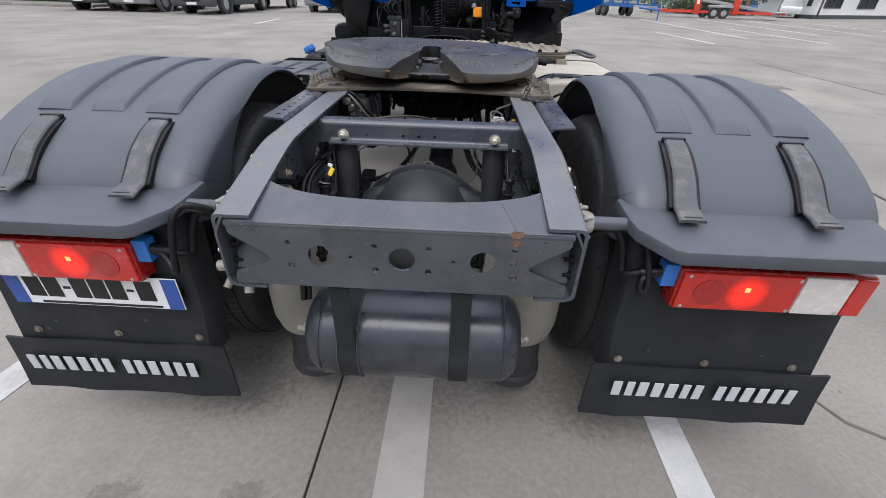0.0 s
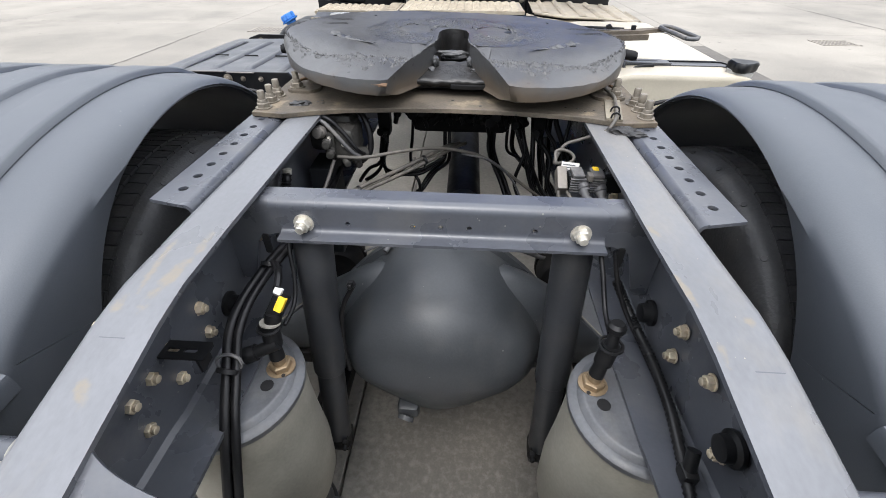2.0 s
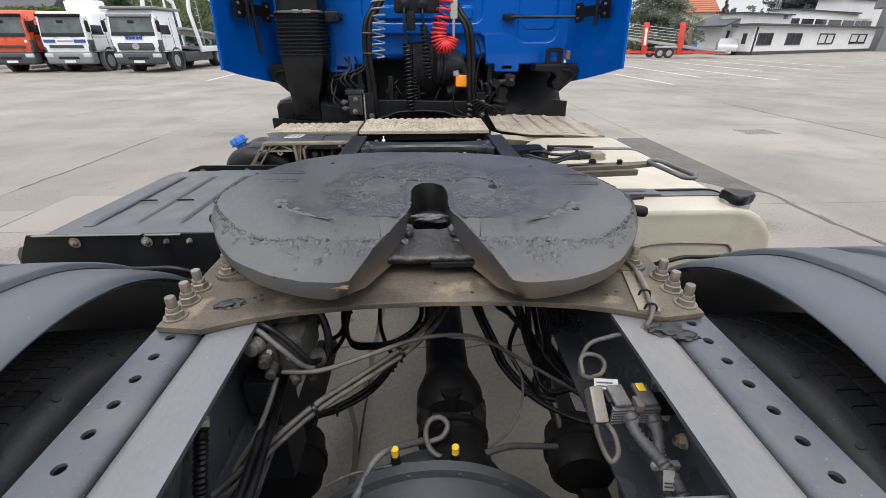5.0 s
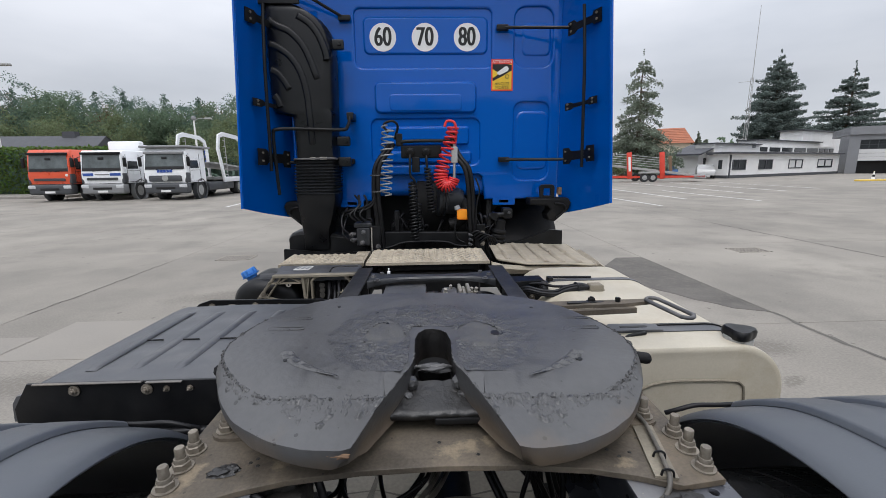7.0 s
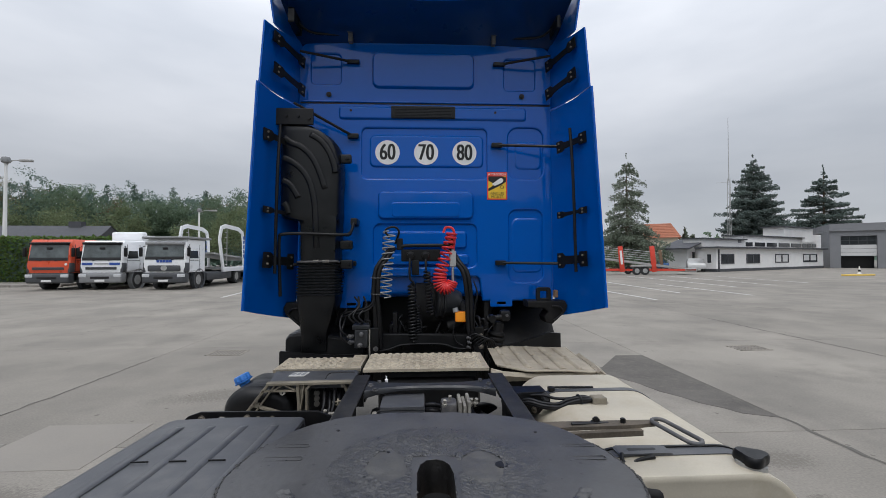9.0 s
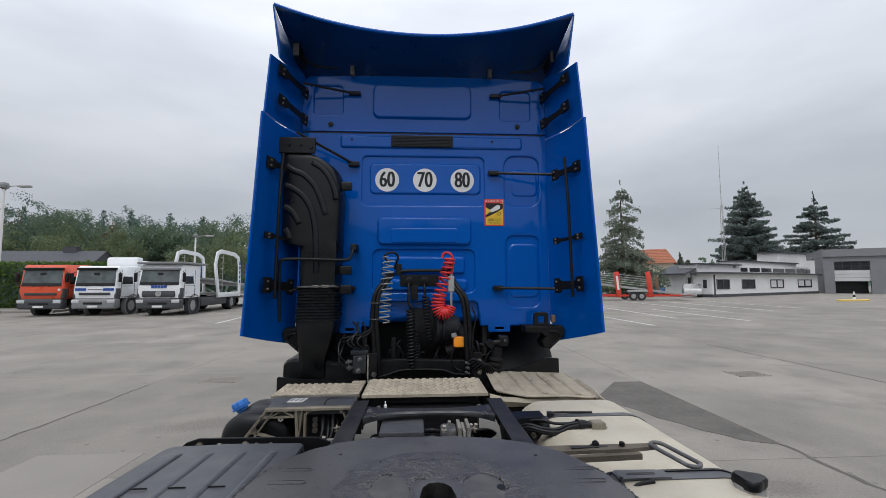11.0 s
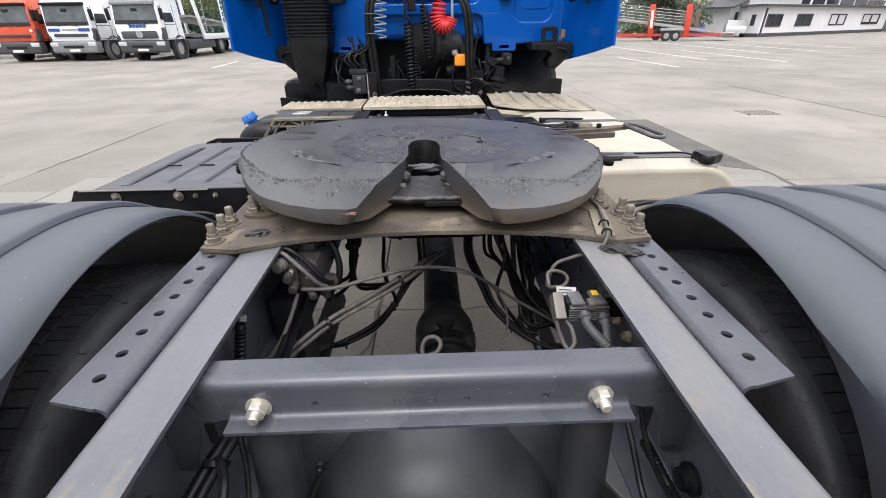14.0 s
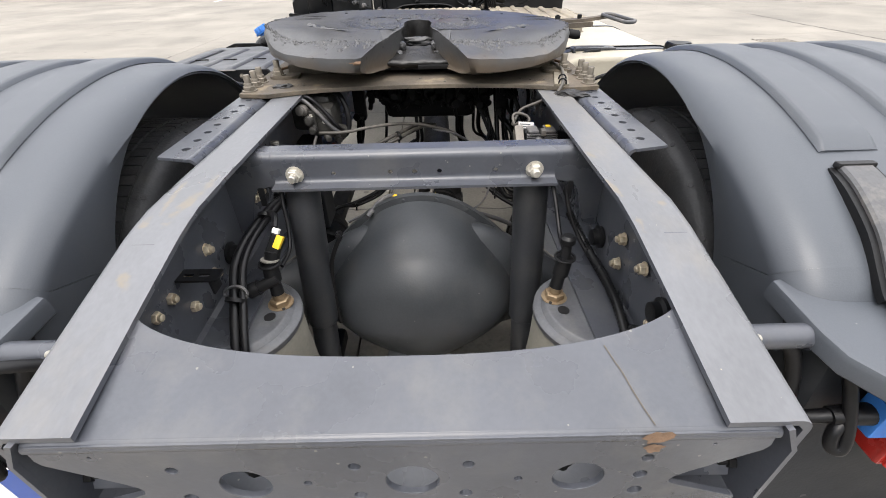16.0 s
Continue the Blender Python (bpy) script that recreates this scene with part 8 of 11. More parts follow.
part("filler_cap", bm, M_BLACK, tank, "black ribbed filler cap")
# fifth wheel release handle, drawn out from under the plate
ends = (V(0.752, 2.505, 1.180), V(0.786, 2.383, 1.172))
axis = (ends[1] - ends[0]).normalized()
cross = V(-axis.y, axis.x, 0)
loop = []
for e, c, a0 in ((0, ends[0], 90), (1, ends[1], -90)):
    for i in range(9):
        a = radians(a0 + 180 * i / 8)
        loop.append(c + axis * 0.024 * math.cos(a) + cross * 0.024 * math.sin(a))
loop.append(loop[0])
hd = hose("release_handle", [tuple(p) for p in loop], 0.0068, M_STRAP, truck, "black steel pull handle of the coupling release", 10)
bm = B()
loft(bm, [[Vector((x, y0, z0)), Vector((x, y1, z0)), Vector((x, y1, z0 + 0.012)), Vector((x, y0, z0 + 0.012))] for x, y0, y1, z0 in ((0.38, 2.545, 2.60, 1.140), (0.66, 2.520, 2.565, 1.154), (0.70, 2.512, 2.548, 1.160), (0.748, 2.502, 2.528, 1.168))])
rb = part("release_bar", bm, M_PLATE, hd, "dusty brown sliding release bar")
bm = B()
loft(bm, [[Vector((x, y0, z0)), Vector((x, y0 + 0.020, z0)), Vector((x, y0 + 0.020, z0 + 0.018)), Vector((x, y0, z0 + 0.018))] for x, y0, z0 in ((0.40, 2.515, 1.124), (0.69, 2.494, 1.140))])
part("guide_bar", bm, M_PLATE, rb)
bm = B()
box(bm, 0.47, 0.60, 2.550, 2.562, 1.156, 1.1645, 0.002, 1)
part("bar_slot", bm, M_INK_OR_SHADE, rb)
bm = B()
hexbolt(bm, (0.56, 2.565, 1.160), (0, 0, 1), 0.012, 0.012, 0.004, None, 0.003, 0.018)
part("bar_bolt", bm, M_GRIME, rb)
bm = B()
hexbolt(bm, (0.645, 2.545, 1.164), (0, 0, 1), 0.009, 0.016)
part("bar_bolt", bm, M_GRIME, hd)
bm = B()
rings = []
for y, k in ((3.085, 0.006), (3.09, 0.0), (3.135, 0.0), (3.14, 0.006)):
    rings.append([Vector((x, y, z)) for x, z in rrect(0.765 + k, 0.832 - k, 1.020, 1.066 - k, 0.008, 3)])
loft(bm, rings)
lathe(bm, [(0.052, 0.0), (0.052, 0.008), (0.046, 0.012)], (0.80, 3.125, 1.026), (0, 0, 1), 24)
snd = part("tank_sender", bm, M_TANBR, tank, "dusty tank sender unit")
for k in range(5):
    dz, dy = 0.008 * (k % 3), 0.016 * (k // 2)
    hose("sender_hose", [(0.768, 3.105 + dy * 0.5, 1.050), (0.72, 3.10 + dy * 0.4, 1.046 + dz), (0.655, 3.10 + dy, 1.034 + dz), (0.60, 3.09 + dy, 1.018 + dz), (0.53, 3.10 + dy, 1.022 + dz), (0.465, 3.13 + dy, 1.03 + dz), (0.42, 3.18 + dy, 1.0)], 0.0085, M_HOSE, snd)
hose("loose_cable", [(0.76, 3.115, 1.058), (0.72, 3.13, 1.062), (0.67, 3.13, 1.052), (0.60, 3.14, 1.05), (0.54, 3.16, 1.06), (0.46, 3.20, 1.045)], 0.007, M_HOSE, snd)
bm = B()
tube(bm, [(0.712, 3.09, 1.04), (0.708, 3.10, 1.066), (0.704, 3.13, 1.066), (0.702, 3.14, 1.04)], 0.006, 6)
part("hose_tie", bm, M_BLACK, snd)
# black bracket on the frame that carries the hoses to the tank
me = flat([[(0.42, 0.965), (0.42, 1.05), (0.45, 1.066), (0.565, 1.068), (0.585, 1.05), (0.585, 1.00), (0.545, 0.965)], circle(0.475, 1.035, 0.010, 12)], 0.012, back_plane(3.185), bevel=0.003)
brk = part("hose_bracket", me, M_BLACK, truck, "black bolted bracket between frame and tank")
bm = B()
loft(bm, [[Vector((0.42, y, z)), Vector((0.42, y, z + 0.012)), Vector((0.57, y, z + 0.014)), Vector((0.575, y, z))] for y, z in ((3.18, 1.052), (3.30, 1.050))])
part("bracket_top", bm, M_BLACK, brk)
for x, z, r in ((0.562, 1.046, 0.016), (0.452, 0.995, 0.012), (0.505, 0.985, 0.010)):
    bm = B()
    hexbolt(bm, (x, 3.178, z), (0, -1, 0), r, 0.022, 0.0, None, 0.004, r * 1.35)
    part("bracket_bolt", bm, M_STRAP if r > 0.012 else M_ZINC_DULL, brk)
bm = B()
box(bm, 0.615, 0.645, 3.285, 3.325, 1.03, 1.054, 0.005)
tube(bm, [(0.62, 3.305, 1.050), (0.70, 3.315, 1.048), (0.86, 3.325, 1.042)], 0.006, 8)
part("strap_tensioner", bm, M_BLACK, tank, "black strap end with its tension bolt")
bm = B()
loft(bm, [[Vector((x, y0, z)), Vector((x, y0, z + 0.006)), Vector((x, y1, z + 0.006)), Vector((x, y1, z))] for x, y0, y1, z in ((0.645, 2.572, 2.632, 1.037), (0.66, 2.567, 2.637, 1.041), (0.80, 2.570, 2.632, 1.041), (0.835, 2.572, 2.628, 1.039))])
slp = part("strap_end_plate", bm, M_LID, tank, "dark slotted plate at the strap's inner end")
bm = B()
loft(bm, [[Vector((x + 0.01 * math.cos(a) if abs(x) < 9 else x, 2.602 + 0.0085 * math.sin(a), z)) for x, a in [(0.695, radians(90 + 22.5 * i)) for i in range(9)] + [(0.780, radians(-90 + 22.5 * i)) for i in range(9)]] for z in (1.044, 1.0478)])
part("plate_slot", bm, M_INK_OR_SHADE, slp)
bm = B()
tube(bm, [(0.655, 2.575, 1.045), (0.645, 2.55, 1.035), (0.66, 2.535, 1.02), (0.70, 2.545, 1.036), (0.76, 2.555, 1.041)], 0.007, 8)
part("strap_hook", bm, M_BLACK, tank)

# ---- the cab ----
CY = 4.58
bm = B()
box(bm, -1.20, 1.20, 4.62, 6.55, 1.40, 3.45, 0.06, 3)
cab = part("cab", bm, M_BLUE, truck, "blue painted sleeper cab")
out = [(-1.03, 1.40), (-0.735, 1.395), (-0.73, 1.385), (-0.475, 1.385), (-0.468, 1.46), (-0.455, 1.56), (-0.42, 1.588), (0.41, 1.588), (0.445, 1.56), (0.458, 1.46), (0.465, 1.385), (0.70, 1.385), (1.03, 1.39)]
out += [(1.03, 3.36)] + [(0.95 + 0.08 * math.cos(radians(a)), 3.40 + 0.08 * math.sin(radians(a))) for a in range(0, 91, 15)]
out += [(0.6, 3.50), (0.3, 3.517), (0.0, 3.522), (-0.3, 3.517), (-0.6, 3.50)] + [(-0.95 + 0.08 * math.cos(radians(a)), 3.40 + 0.08 * math.sin(radians(a))) for a in range(90, 181, 15)] + [(-1.03, 3.36)]
SUNK = [(-0.55, 0.512, 2.365, 2.812, 0.06), (-0.455, 0.425, 1.635, 2.02, 0.07), (0.665, 0.975, 1.51, 2.14, 0.08), (0.66, 0.985, 2.365, 2.825, 0.10), (-0.96, -0.69, 3.14, 3.42, 0.05), (0.63, 0.92, 3.11, 3.40, 0.05)]
me = flat([out] + [rrect(x0, x1, z0, z1, r, 6) for x0, x1, z0, z1, r in SUNK], 0.04, back_plane(CY + 0.02), bevel=0.016, res=3)
sheet = B()
sheet.from_mesh(me)
bmesh.ops.remove_doubles(sheet, verts=sheet.verts[:], dist=0.0002)
wall = part("cab_rear_wall", sheet, M_BLUE, cab, "blue pressed sheet rear wall")
for x0, x1, z0, z1, r in SUNK:
    part("sunk_panel", flat([rrect(x0 - 0.02, x1 + 0.02, z0 - 0.02, z1 + 0.02, r, 6)], 0.006, back_plane(CY + 0.020)), M_BLUE, wall)


def press(x0, x1, z0, z1, r=0.05, h=0.010, y=CY, slope=0.014):
    """A raised pressing: rounded outline, sloping flank, flat face."""
    b2 = B()
    rings = []
    h, slope = h * 2.3, slope * 1.15
    for inset, lift in ((0.0, -0.002), (slope * 0.25, h * 0.2), (slope * 0.75, h * 0.85), (slope, h), (slope * 1.4, h)):
        rings.append([Vector((x, y - lift, z)) for x, z in rrect(x0 + inset, x1 - inset, z0 + inset, z1 - inset, max(r - inset, 0.008), 7)])
    loft(b2, rings)
    part("pressing", b2, M_BLUE, wall, "", 60)


press(-0.45, 0.395, 3.12, 3.425, 0.06, 0.012)
press(-0.40, 0.30, 3.20, 3.30, 0.04, 0.006, CY - 0.012)
press(-0.72, 0.83, 2.862, 2.975, 0.03, 0.0068)
press(-0.475, 0.472, 2.472, 2.745, 0.05, 0.0054, CY + 0.017)
press(-0.405, 0.385, 2.04, 2.28, 0.05, 0.012)
press(-0.30, 0.28, 2.05, 2.195, 0.04, 0.009, CY - 0.012)
press(-0.37, 0.33, 1.80, 1.95, 0.03, 0.010, CY + 0.017)
press(-0.37, 0.35, 1.66, 1.76, 0.03, 0.010, CY + 0.017)
press(0.70, 0.96, 1.60, 2.06, 0.06, 0.0028, CY + 0.017)
press(0.73, 0.96, 2.46, 2.70, 0.05, 0.003, CY + 0.017)
for x0, x1 in ((-0.71, -0.53), (0.52, 0.70)):
    outs = [rrect(x0, x1, 1.325, 1.39, 0.008, 2), rrect(x0 + 0.05, x1 - 0.05, 1.34, 1.365, 0.004, 2)]
    part("wall_tab", flat(outs, 0.02, back_plane(CY + 0.01), bevel=0.002), M_BLUE, wall)
bm = B()
box(bm, -1.03, 1.03, CY - 0.0025, CY + 0.01, 2.992, 3.002)
part("panel_seam", bm, M_INK_OR_SHADE, wall, "dark gap between upper and lower wall")
bm = B()
box(bm, -1.03, 1.03, CY - 0.012, CY + 0.01, 3.004, 3.016, 0.004)
part("seam_flange", bm, M_BLUE, wall)
bm = B()
box(bm, -0.295, 0.235, CY - 0.022, CY, 2.872, 2.978, 0.010)
vent = part("roof_vent", bm, M_BLACK, wall, "black ribbed vent")
for k in range(7):
    bm = B()
    box(bm, -0.27, 0.21, CY - 0.026, CY - 0.020, 2.884 + 0.0125 * k, 2.891 + 0.0125 * k)
    part("vent_slat", bm, M_DUCT, vent)
for x, z in ((-0.62, 2.935), (0.565, 2.93), (-0.80, 3.065), (0.79, 3.07)):
    bm = B()
    lathe(bm, [(0.022, 0), (0.022, 0.003), (0.010, 0.004), (0.010, 0.012)], (x, CY - 0.008, z), (0, -1, 0), 16)
    part("plug", bm, M_BLACK, wall)

# speed discs
for num, x in (("60", -0.325), ("70", -0.008), ("80", 0.310)):
    bm = B()
    lathe(bm, [(0.100, 0), (0.100, 0.002), (0.097, 0.0024), (0.001, 0.0024)], (x, CY + 0.0035, 2.596), (0, -1, 0), 44)
    disc = part("speed_disc", bm, M_WHITE, wall, "round white speed disc")
    for dx, dy in ((-0.0045, 0.0), (0.0, 0.0003), (0.0045, 0.0006)):
        me = words(num, 0.186, Matrix.Translation((x + dx, CY + 0.0005 - dy, 2.594)) @ Matrix.Rotation(radians(90), 4, "X"), 0.0014, 0.70)
        part("numeral", me, M_INK_OR_SHADE, disc, "black numerals", 0)
# warning sticker
bm = B()
box(bm, 0.497, 0.664, CY - 0.004, CY - 0.001, 2.208, 2.438)
stk = part("warning_sticker", bm, M_STK_RED, wall, "yellow blind spot warning sticker with red border")
bm = B()
box(bm, 0.507, 0.654, CY - 0.0055, CY - 0.004, 2.218, 2.402)
part("sticker_field", bm, M_YELLOW, stk)
part("sticker_title", words("ATTENTION", 0.0285, Matrix.Translation((0.5805, CY - 0.0055, 2.4185)) @ Matrix.Rotation(radians(90), 4, "X"), 0.0004, 0.95), M_WHITE, stk, "", 0)
part("sticker_words", words("ANGLES", 0.032, Matrix.Translation((0.5805, CY - 0.0065, 2.258)) @ Matrix.Rotation(radians(90), 4, "X"), 0.0004, 0.98), M_INK_OR_SHADE, stk, "", 0)
part("sticker_words", words("MORTS", 0.032, Matrix.Translation((0.5805, CY - 0.0065, 2.231)) @ Matrix.Rotation(radians(90), 4, "X"), 0.0004, 0.98), M_INK_OR_SHADE, stk, "", 0)
part("sticker_zone", flat([[(0.507, 2.402), (0.507, 2.368), (0.560, 2.335), (0.507, 2.300), (0.507, 2.278), (0.590, 2.318), (0.654, 2.356), (0.654, 2.395), (0.625, 2.402)]], 0.0006, back_plane(CY - 0.006)), M_INK_OR_SHADE, stk, "black diagonal band")
part("sticker_vehicle", flat([[(0.535, 2.338), (0.560, 2.322), (0.625, 2.352), (0.632, 2.372), (0.618, 2.388), (0.602, 2.384)]], 0.0006, back_plane(CY - 0.0068)), M_WHITE, stk, "pale vehicle pictogram")
part("sticker_mark", flat([circle(0.620, 2.312, 0.016, 16), circle(0.620, 2.312, 0.012, 16)[::-1]], 0.0006, back_plane(CY - 0.0068)), M_INK_OR_SHADE, stk)

# side deflectors
Z0, Z1, Z2, Z3 = 1.375, 2.955, 2.962, 3.40


def sheet(bm, quad, t, n=6):
    """A thin curved sheet from four corners a, b (bottom), c, d (top)."""
    a, b, c, d = [Vector(q) for q in quad]
    rings = []
    for i in range(n + 1):
        k = i / n
        lo, hi = a.lerp(b, k), d.lerp(c, k)
        bulge = V(math.copysign(0.03 * math.sin(math.pi * k), a.x), 0, 0)
        nrm = V(math.copysign(t, a.x), 0, 0)
        rings.append([lo + bulge, hi + bulge, hi + bulge + nrm, lo + bulge + nrm])
    loft(bm, rings)


def plate_bracket(a, b, w, s, parent):
    """A black bracket: bolted foot plates at both ends and a waisted, folded strap between."""
    b2 = B()
    d = b - a
    m2 = Matrix.Translation(a.lerp(b, 0.5)) @ d.to_track_quat("X", "Z").to_matrix().to_4x4()
    h = d.length / 2
    prof = [(-h, 1.0, 0.0), (-h * 0.62, 1.0, 0.0), (-h * 0.50, 0.55, 0.006), (h * 0.42, 0.50, 0.010), (h * 0.55, 0.95, 0.002), (h, 0.95, 0.0)]
    loft(b2, [[m2 @ Vector((x, y + o, z)) for y, z in ((-0.004, -w * k), (0.004, -w * k), (0.004, w * k), (-0.004, w * k))] for x, k, o in prof])
    ob = part("deflector_bracket", b2, M_BLACK, parent, "black steel bracket")
    for k, e in ((-0.80, 0.55), (-0.80, -0.55), (0.76, 0.45), (0.76, -0.45)):
        b2 = B()
        c = m2 @ Vector((h * k, 0, w * e))
        hexbolt(b2, c + V(-s * 0.005, -0.003, 0.0), (-s, -0.45, 0), 0.0085, 0.008)
        part("bracket_bolt", b2, M_ZINC_DULL, ob)


for s in (1, -1):
    bm = B()
    sheet(bm, [(s * 1.055, 4.56, 1.245), (s * 1.245, 4.03, Z0), (s * 1.165, 4.06, Z1), (s * 1.03, 4.60, Z1)], 0.012)
    dfl = part("side_deflector", bm, M_BLUE, cab, "blue side wind deflector")
    bm = B()
    cyl(bm, (s * 1.256, 4.028, Z0), (s * 1.176, 4.058, Z1), 0.008, n=10)
    part("edge_bead", bm, M_BLUE, dfl)
    bm = B()
    sheet(bm, [(s * 1.04, 4.60, Z2 + 0.02), (s * 1.165, 4.08, Z2), (s * 1.13, 4.08, 3.395), (s * 1.02, 4.60, 3.51)], 0.012)
    dfu = part("upper_side_deflector", bm, M_BLUE, cab, "blue upper wind deflector")
    # brackets and struts
    for z, w in ((1.70, 0.060), (2.60, 0.045), (2.06, 0.026)):
        a = V(s * 1.035, 4.42, z)
        b = V(s * 1.165, 4.15, z + 0.02)
        plate_bracket(a, b, w, s, dfl)
    bm = B()
    tube(bm, [(s * 1.10, 4.20, 1.62), (s * 1.085, 4.20, 2.3), (s * 1.07, 4.22, 2.70)], 0.012, 8)
    part("deflector_rod", bm, M_BLACK, dfl, "black upright rod")
    for z, x1, z1 in ((1.68, 0.60, 1.685), (2.61, 0.575, 2.655)):
        if s < 0:
            x1, z1 = (0.62, z1) if z < 2 else (0.60, 2.72)
        bm = B()
        tube(bm, [(s * 1.03, 4.40, z if s > 0 or z < 2 else 2.93), (s * x1, CY - 0.03, z1)], 0.011, 8, 1)
        box(bm, s * x1 - 0.045, s * x1 + 0.045, CY - 0.045, CY - 0.008, z1 - 0.02, z1 + 0.02, 0.008)
        part("stay", bm, M_BLACK, dfl, "black stay rod")
    for z in (3.10, 3.33):
        plate_bracket(V(s * 0.985, 4.54, z - 0.03), V(s * 1.11, 4.20, z + 0.02), 0.045, s, dfu)
    bm = B()
    tube(bm, [(s * 1.0, 4.45, 3.36), (s * 0.62, CY - 0.03, 3.33)], 0.010, 8, 1)
    box(bm, s * 0.60 - 0.05, s * 0.60 + 0.05, CY - 0.04, CY - 0.01, 3.315, 3.345, 0.006)
    part("stay", bm, M_BLACK, dfu, "black stay rod")

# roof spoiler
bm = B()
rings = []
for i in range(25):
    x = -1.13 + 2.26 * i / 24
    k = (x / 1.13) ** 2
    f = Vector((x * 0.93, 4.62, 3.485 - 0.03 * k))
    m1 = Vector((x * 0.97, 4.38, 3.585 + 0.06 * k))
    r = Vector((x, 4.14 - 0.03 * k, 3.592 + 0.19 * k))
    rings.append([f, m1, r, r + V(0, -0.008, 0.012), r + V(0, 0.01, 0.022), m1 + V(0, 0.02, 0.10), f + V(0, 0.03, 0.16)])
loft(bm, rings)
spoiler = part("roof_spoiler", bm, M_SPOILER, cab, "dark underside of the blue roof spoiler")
bm = B()
pts = []
for i in range(25):
    x = -1.13 + 2.26 * i / 24
    k = (x / 1.13) ** 2
    pts.append((x, 4.136 - 0.03 * k, 3.604 + 0.19 * k))
tube(bm, pts, 0.013, 8, 2)
part("spoiler_edge", bm, M_BLUE, spoiler, "blue painted edge")
for s in (1, -1):
    bm = B()
    sheet(bm, [(s * 1.035, 4.58, 3.50), (s * 1.10, 4.18, 3.43), (s * 1.135, 4.12, 3.80), (s * 1.06, 4.58, 3.66)], 0.012)
    part("spoiler_cheek", bm, M_BLUE, spoiler, "blue spoiler side")
    bm = B()
    box(bm, s * 1.0, s * 1.03, 4.28, 4.48, 3.50, 3.60, 0.008)
    tube(bm, [(s * 1.0, 4.40, 3.56), (s * 0.90, 4.50, 3.53), (s * 0.55, 4.54, 3.545)], 0.010, 8)
    part("cheek_bracket", bm, M_BLACK, spoiler)
    x = -0.615 if s < 0 else 0.545
    bm = B()
    box(bm, x - 0.018, x + 0.018, 4.50, 4.55, 3.47, 3.62, 0.006, m=None)
    box(bm, x - 0.026, x + 0.026, 4.49, 4.56, 3.54, 3.57, 0.006)
    part("spoiler_stay", bm, M_STRAP, spoiler, "grey stay")

# intake duct
sec = lambda cx, w, y, d, z: [Vector((cx - w + (2 * w) * u, y + d * v, z)) for u, v in ((0, 0.3), (0.06, 0.06), (0.2, 0), (0.8, 0), (0.94, 0.06), (1, 0.3), (1, 1), (0, 1))]
bm = B()
DUCT = [(-1.09, -1.00, 2.785), (-1.11, -0.96, 2.765), (-1.118, -0.86, 2.73), (-1.12, -0.79, 2.69), (-1.12, -0.735, 2.65), (-1.12, -0.70, 2.61), (-1.12, -0.675, 2.55), (-1.12, -0.665, 2.48), (-1.12, -0.662, 2.38), (-1.12, -0.668, 2.20), (-1.118, -0.67, 2.06), (-1.10, -0.672, 2.035), (-0.985, -0.673, 2.015), (-0.972, -0.675, 1.98), (-0.972, -0.682, 1.84), (-0.972, -0.684, 1.70)]
rings = []
for k, (xl, xr, z) in enumerate(DUCT):
    rings.append(sec((xl + xr) / 2, (xr - xl) / 2, 4.33 if k > 1 else 4.36, 0.20 if k > 1 else 0.14, z))
loft(bm, rings)
duct = part("air_intake_duct", bm, M_DUCT, cab, "black moulded plastic air intake duct", 50)
for p in [[(-1.084, 2.64), (-1.024, 2.599), (-0.944, 2.566), (-0.865, 2.485), (-0.813, 2.375), (-0.773, 2.253)], [(-0.884, 2.668), (-0.805, 2.619), (-0.745, 2.538), (-0.705, 2.436), (-0.697, 2.375)], [(-1.092, 2.485), (-1.024, 2.457), (-0.944, 2.395), (-0.884, 2.294), (-0.853, 2.151), (-0.845, 2.029), (-0.837, 1.805)], [(-1.092, 2.314), (-1.044, 2.29), (-1.004, 2.241), (-0.972, 2.184)], [(-1.084, 2.143), (-1.06, 2.111), (-1.048, 2.062)]]:
    b2 = B()
    path = spline([(x, 4.331, z) for x, z in p], 6)
    rings = []
    for i, q in enumerate(path):
        d = (path[min(i + 1, len(path) - 1)] - path[max(i - 1, 0)]).normalized()
        w = V(-d.z, 0, d.x)
        e = 1.0 if 0 < i < len(path) - 1 else 0.3
        rings.append([q + w * a2 * 0.026 + V(0, -0.014 * h2 * e, 0) for a2, h2 in ((-1, -0.2), (-0.72, 0.75), (-0.4, 1), (0.4, 1), (0.72, 0.75), (1, -0.2))])
    loft(b2, rings)
    part("duct_rib", b2, M_DUCT, duct, "", 50)
bm = B()
box(bm, -1.20, -0.86, 4.315, 4.335, 2.735, 2.86, 0.006, m=Matrix.Translation((0, 0, 0)))
for x, z in ((-1.17, 2.83), (-1.06, 2.80), (-0.97, 2.80), (-0.89, 2.78)):
    hexbolt(bm, (x, 4.315, z), (0, -1, 0), 0.012, 0.010)
part("duct_bracket", bm, M_BLACK, duct, "black steel bracket over the duct")
bm = B()
lathe_r = []
for i in range(45):
    z = 1.70 - 0.25 * i / 44
    g = (0.012, 0.009, -0.004, -0.004)[i % 4]
    lathe_r.append(sec(-0.835 - 0.010 * i / 44, 0.156 + g, 4.335 - g, 0.20 + 2 * g, z))
loft(bm, lathe_r)
part("bellows", bm, M_FLAP, duct, "ribbed rubber bellows")
bm = B()
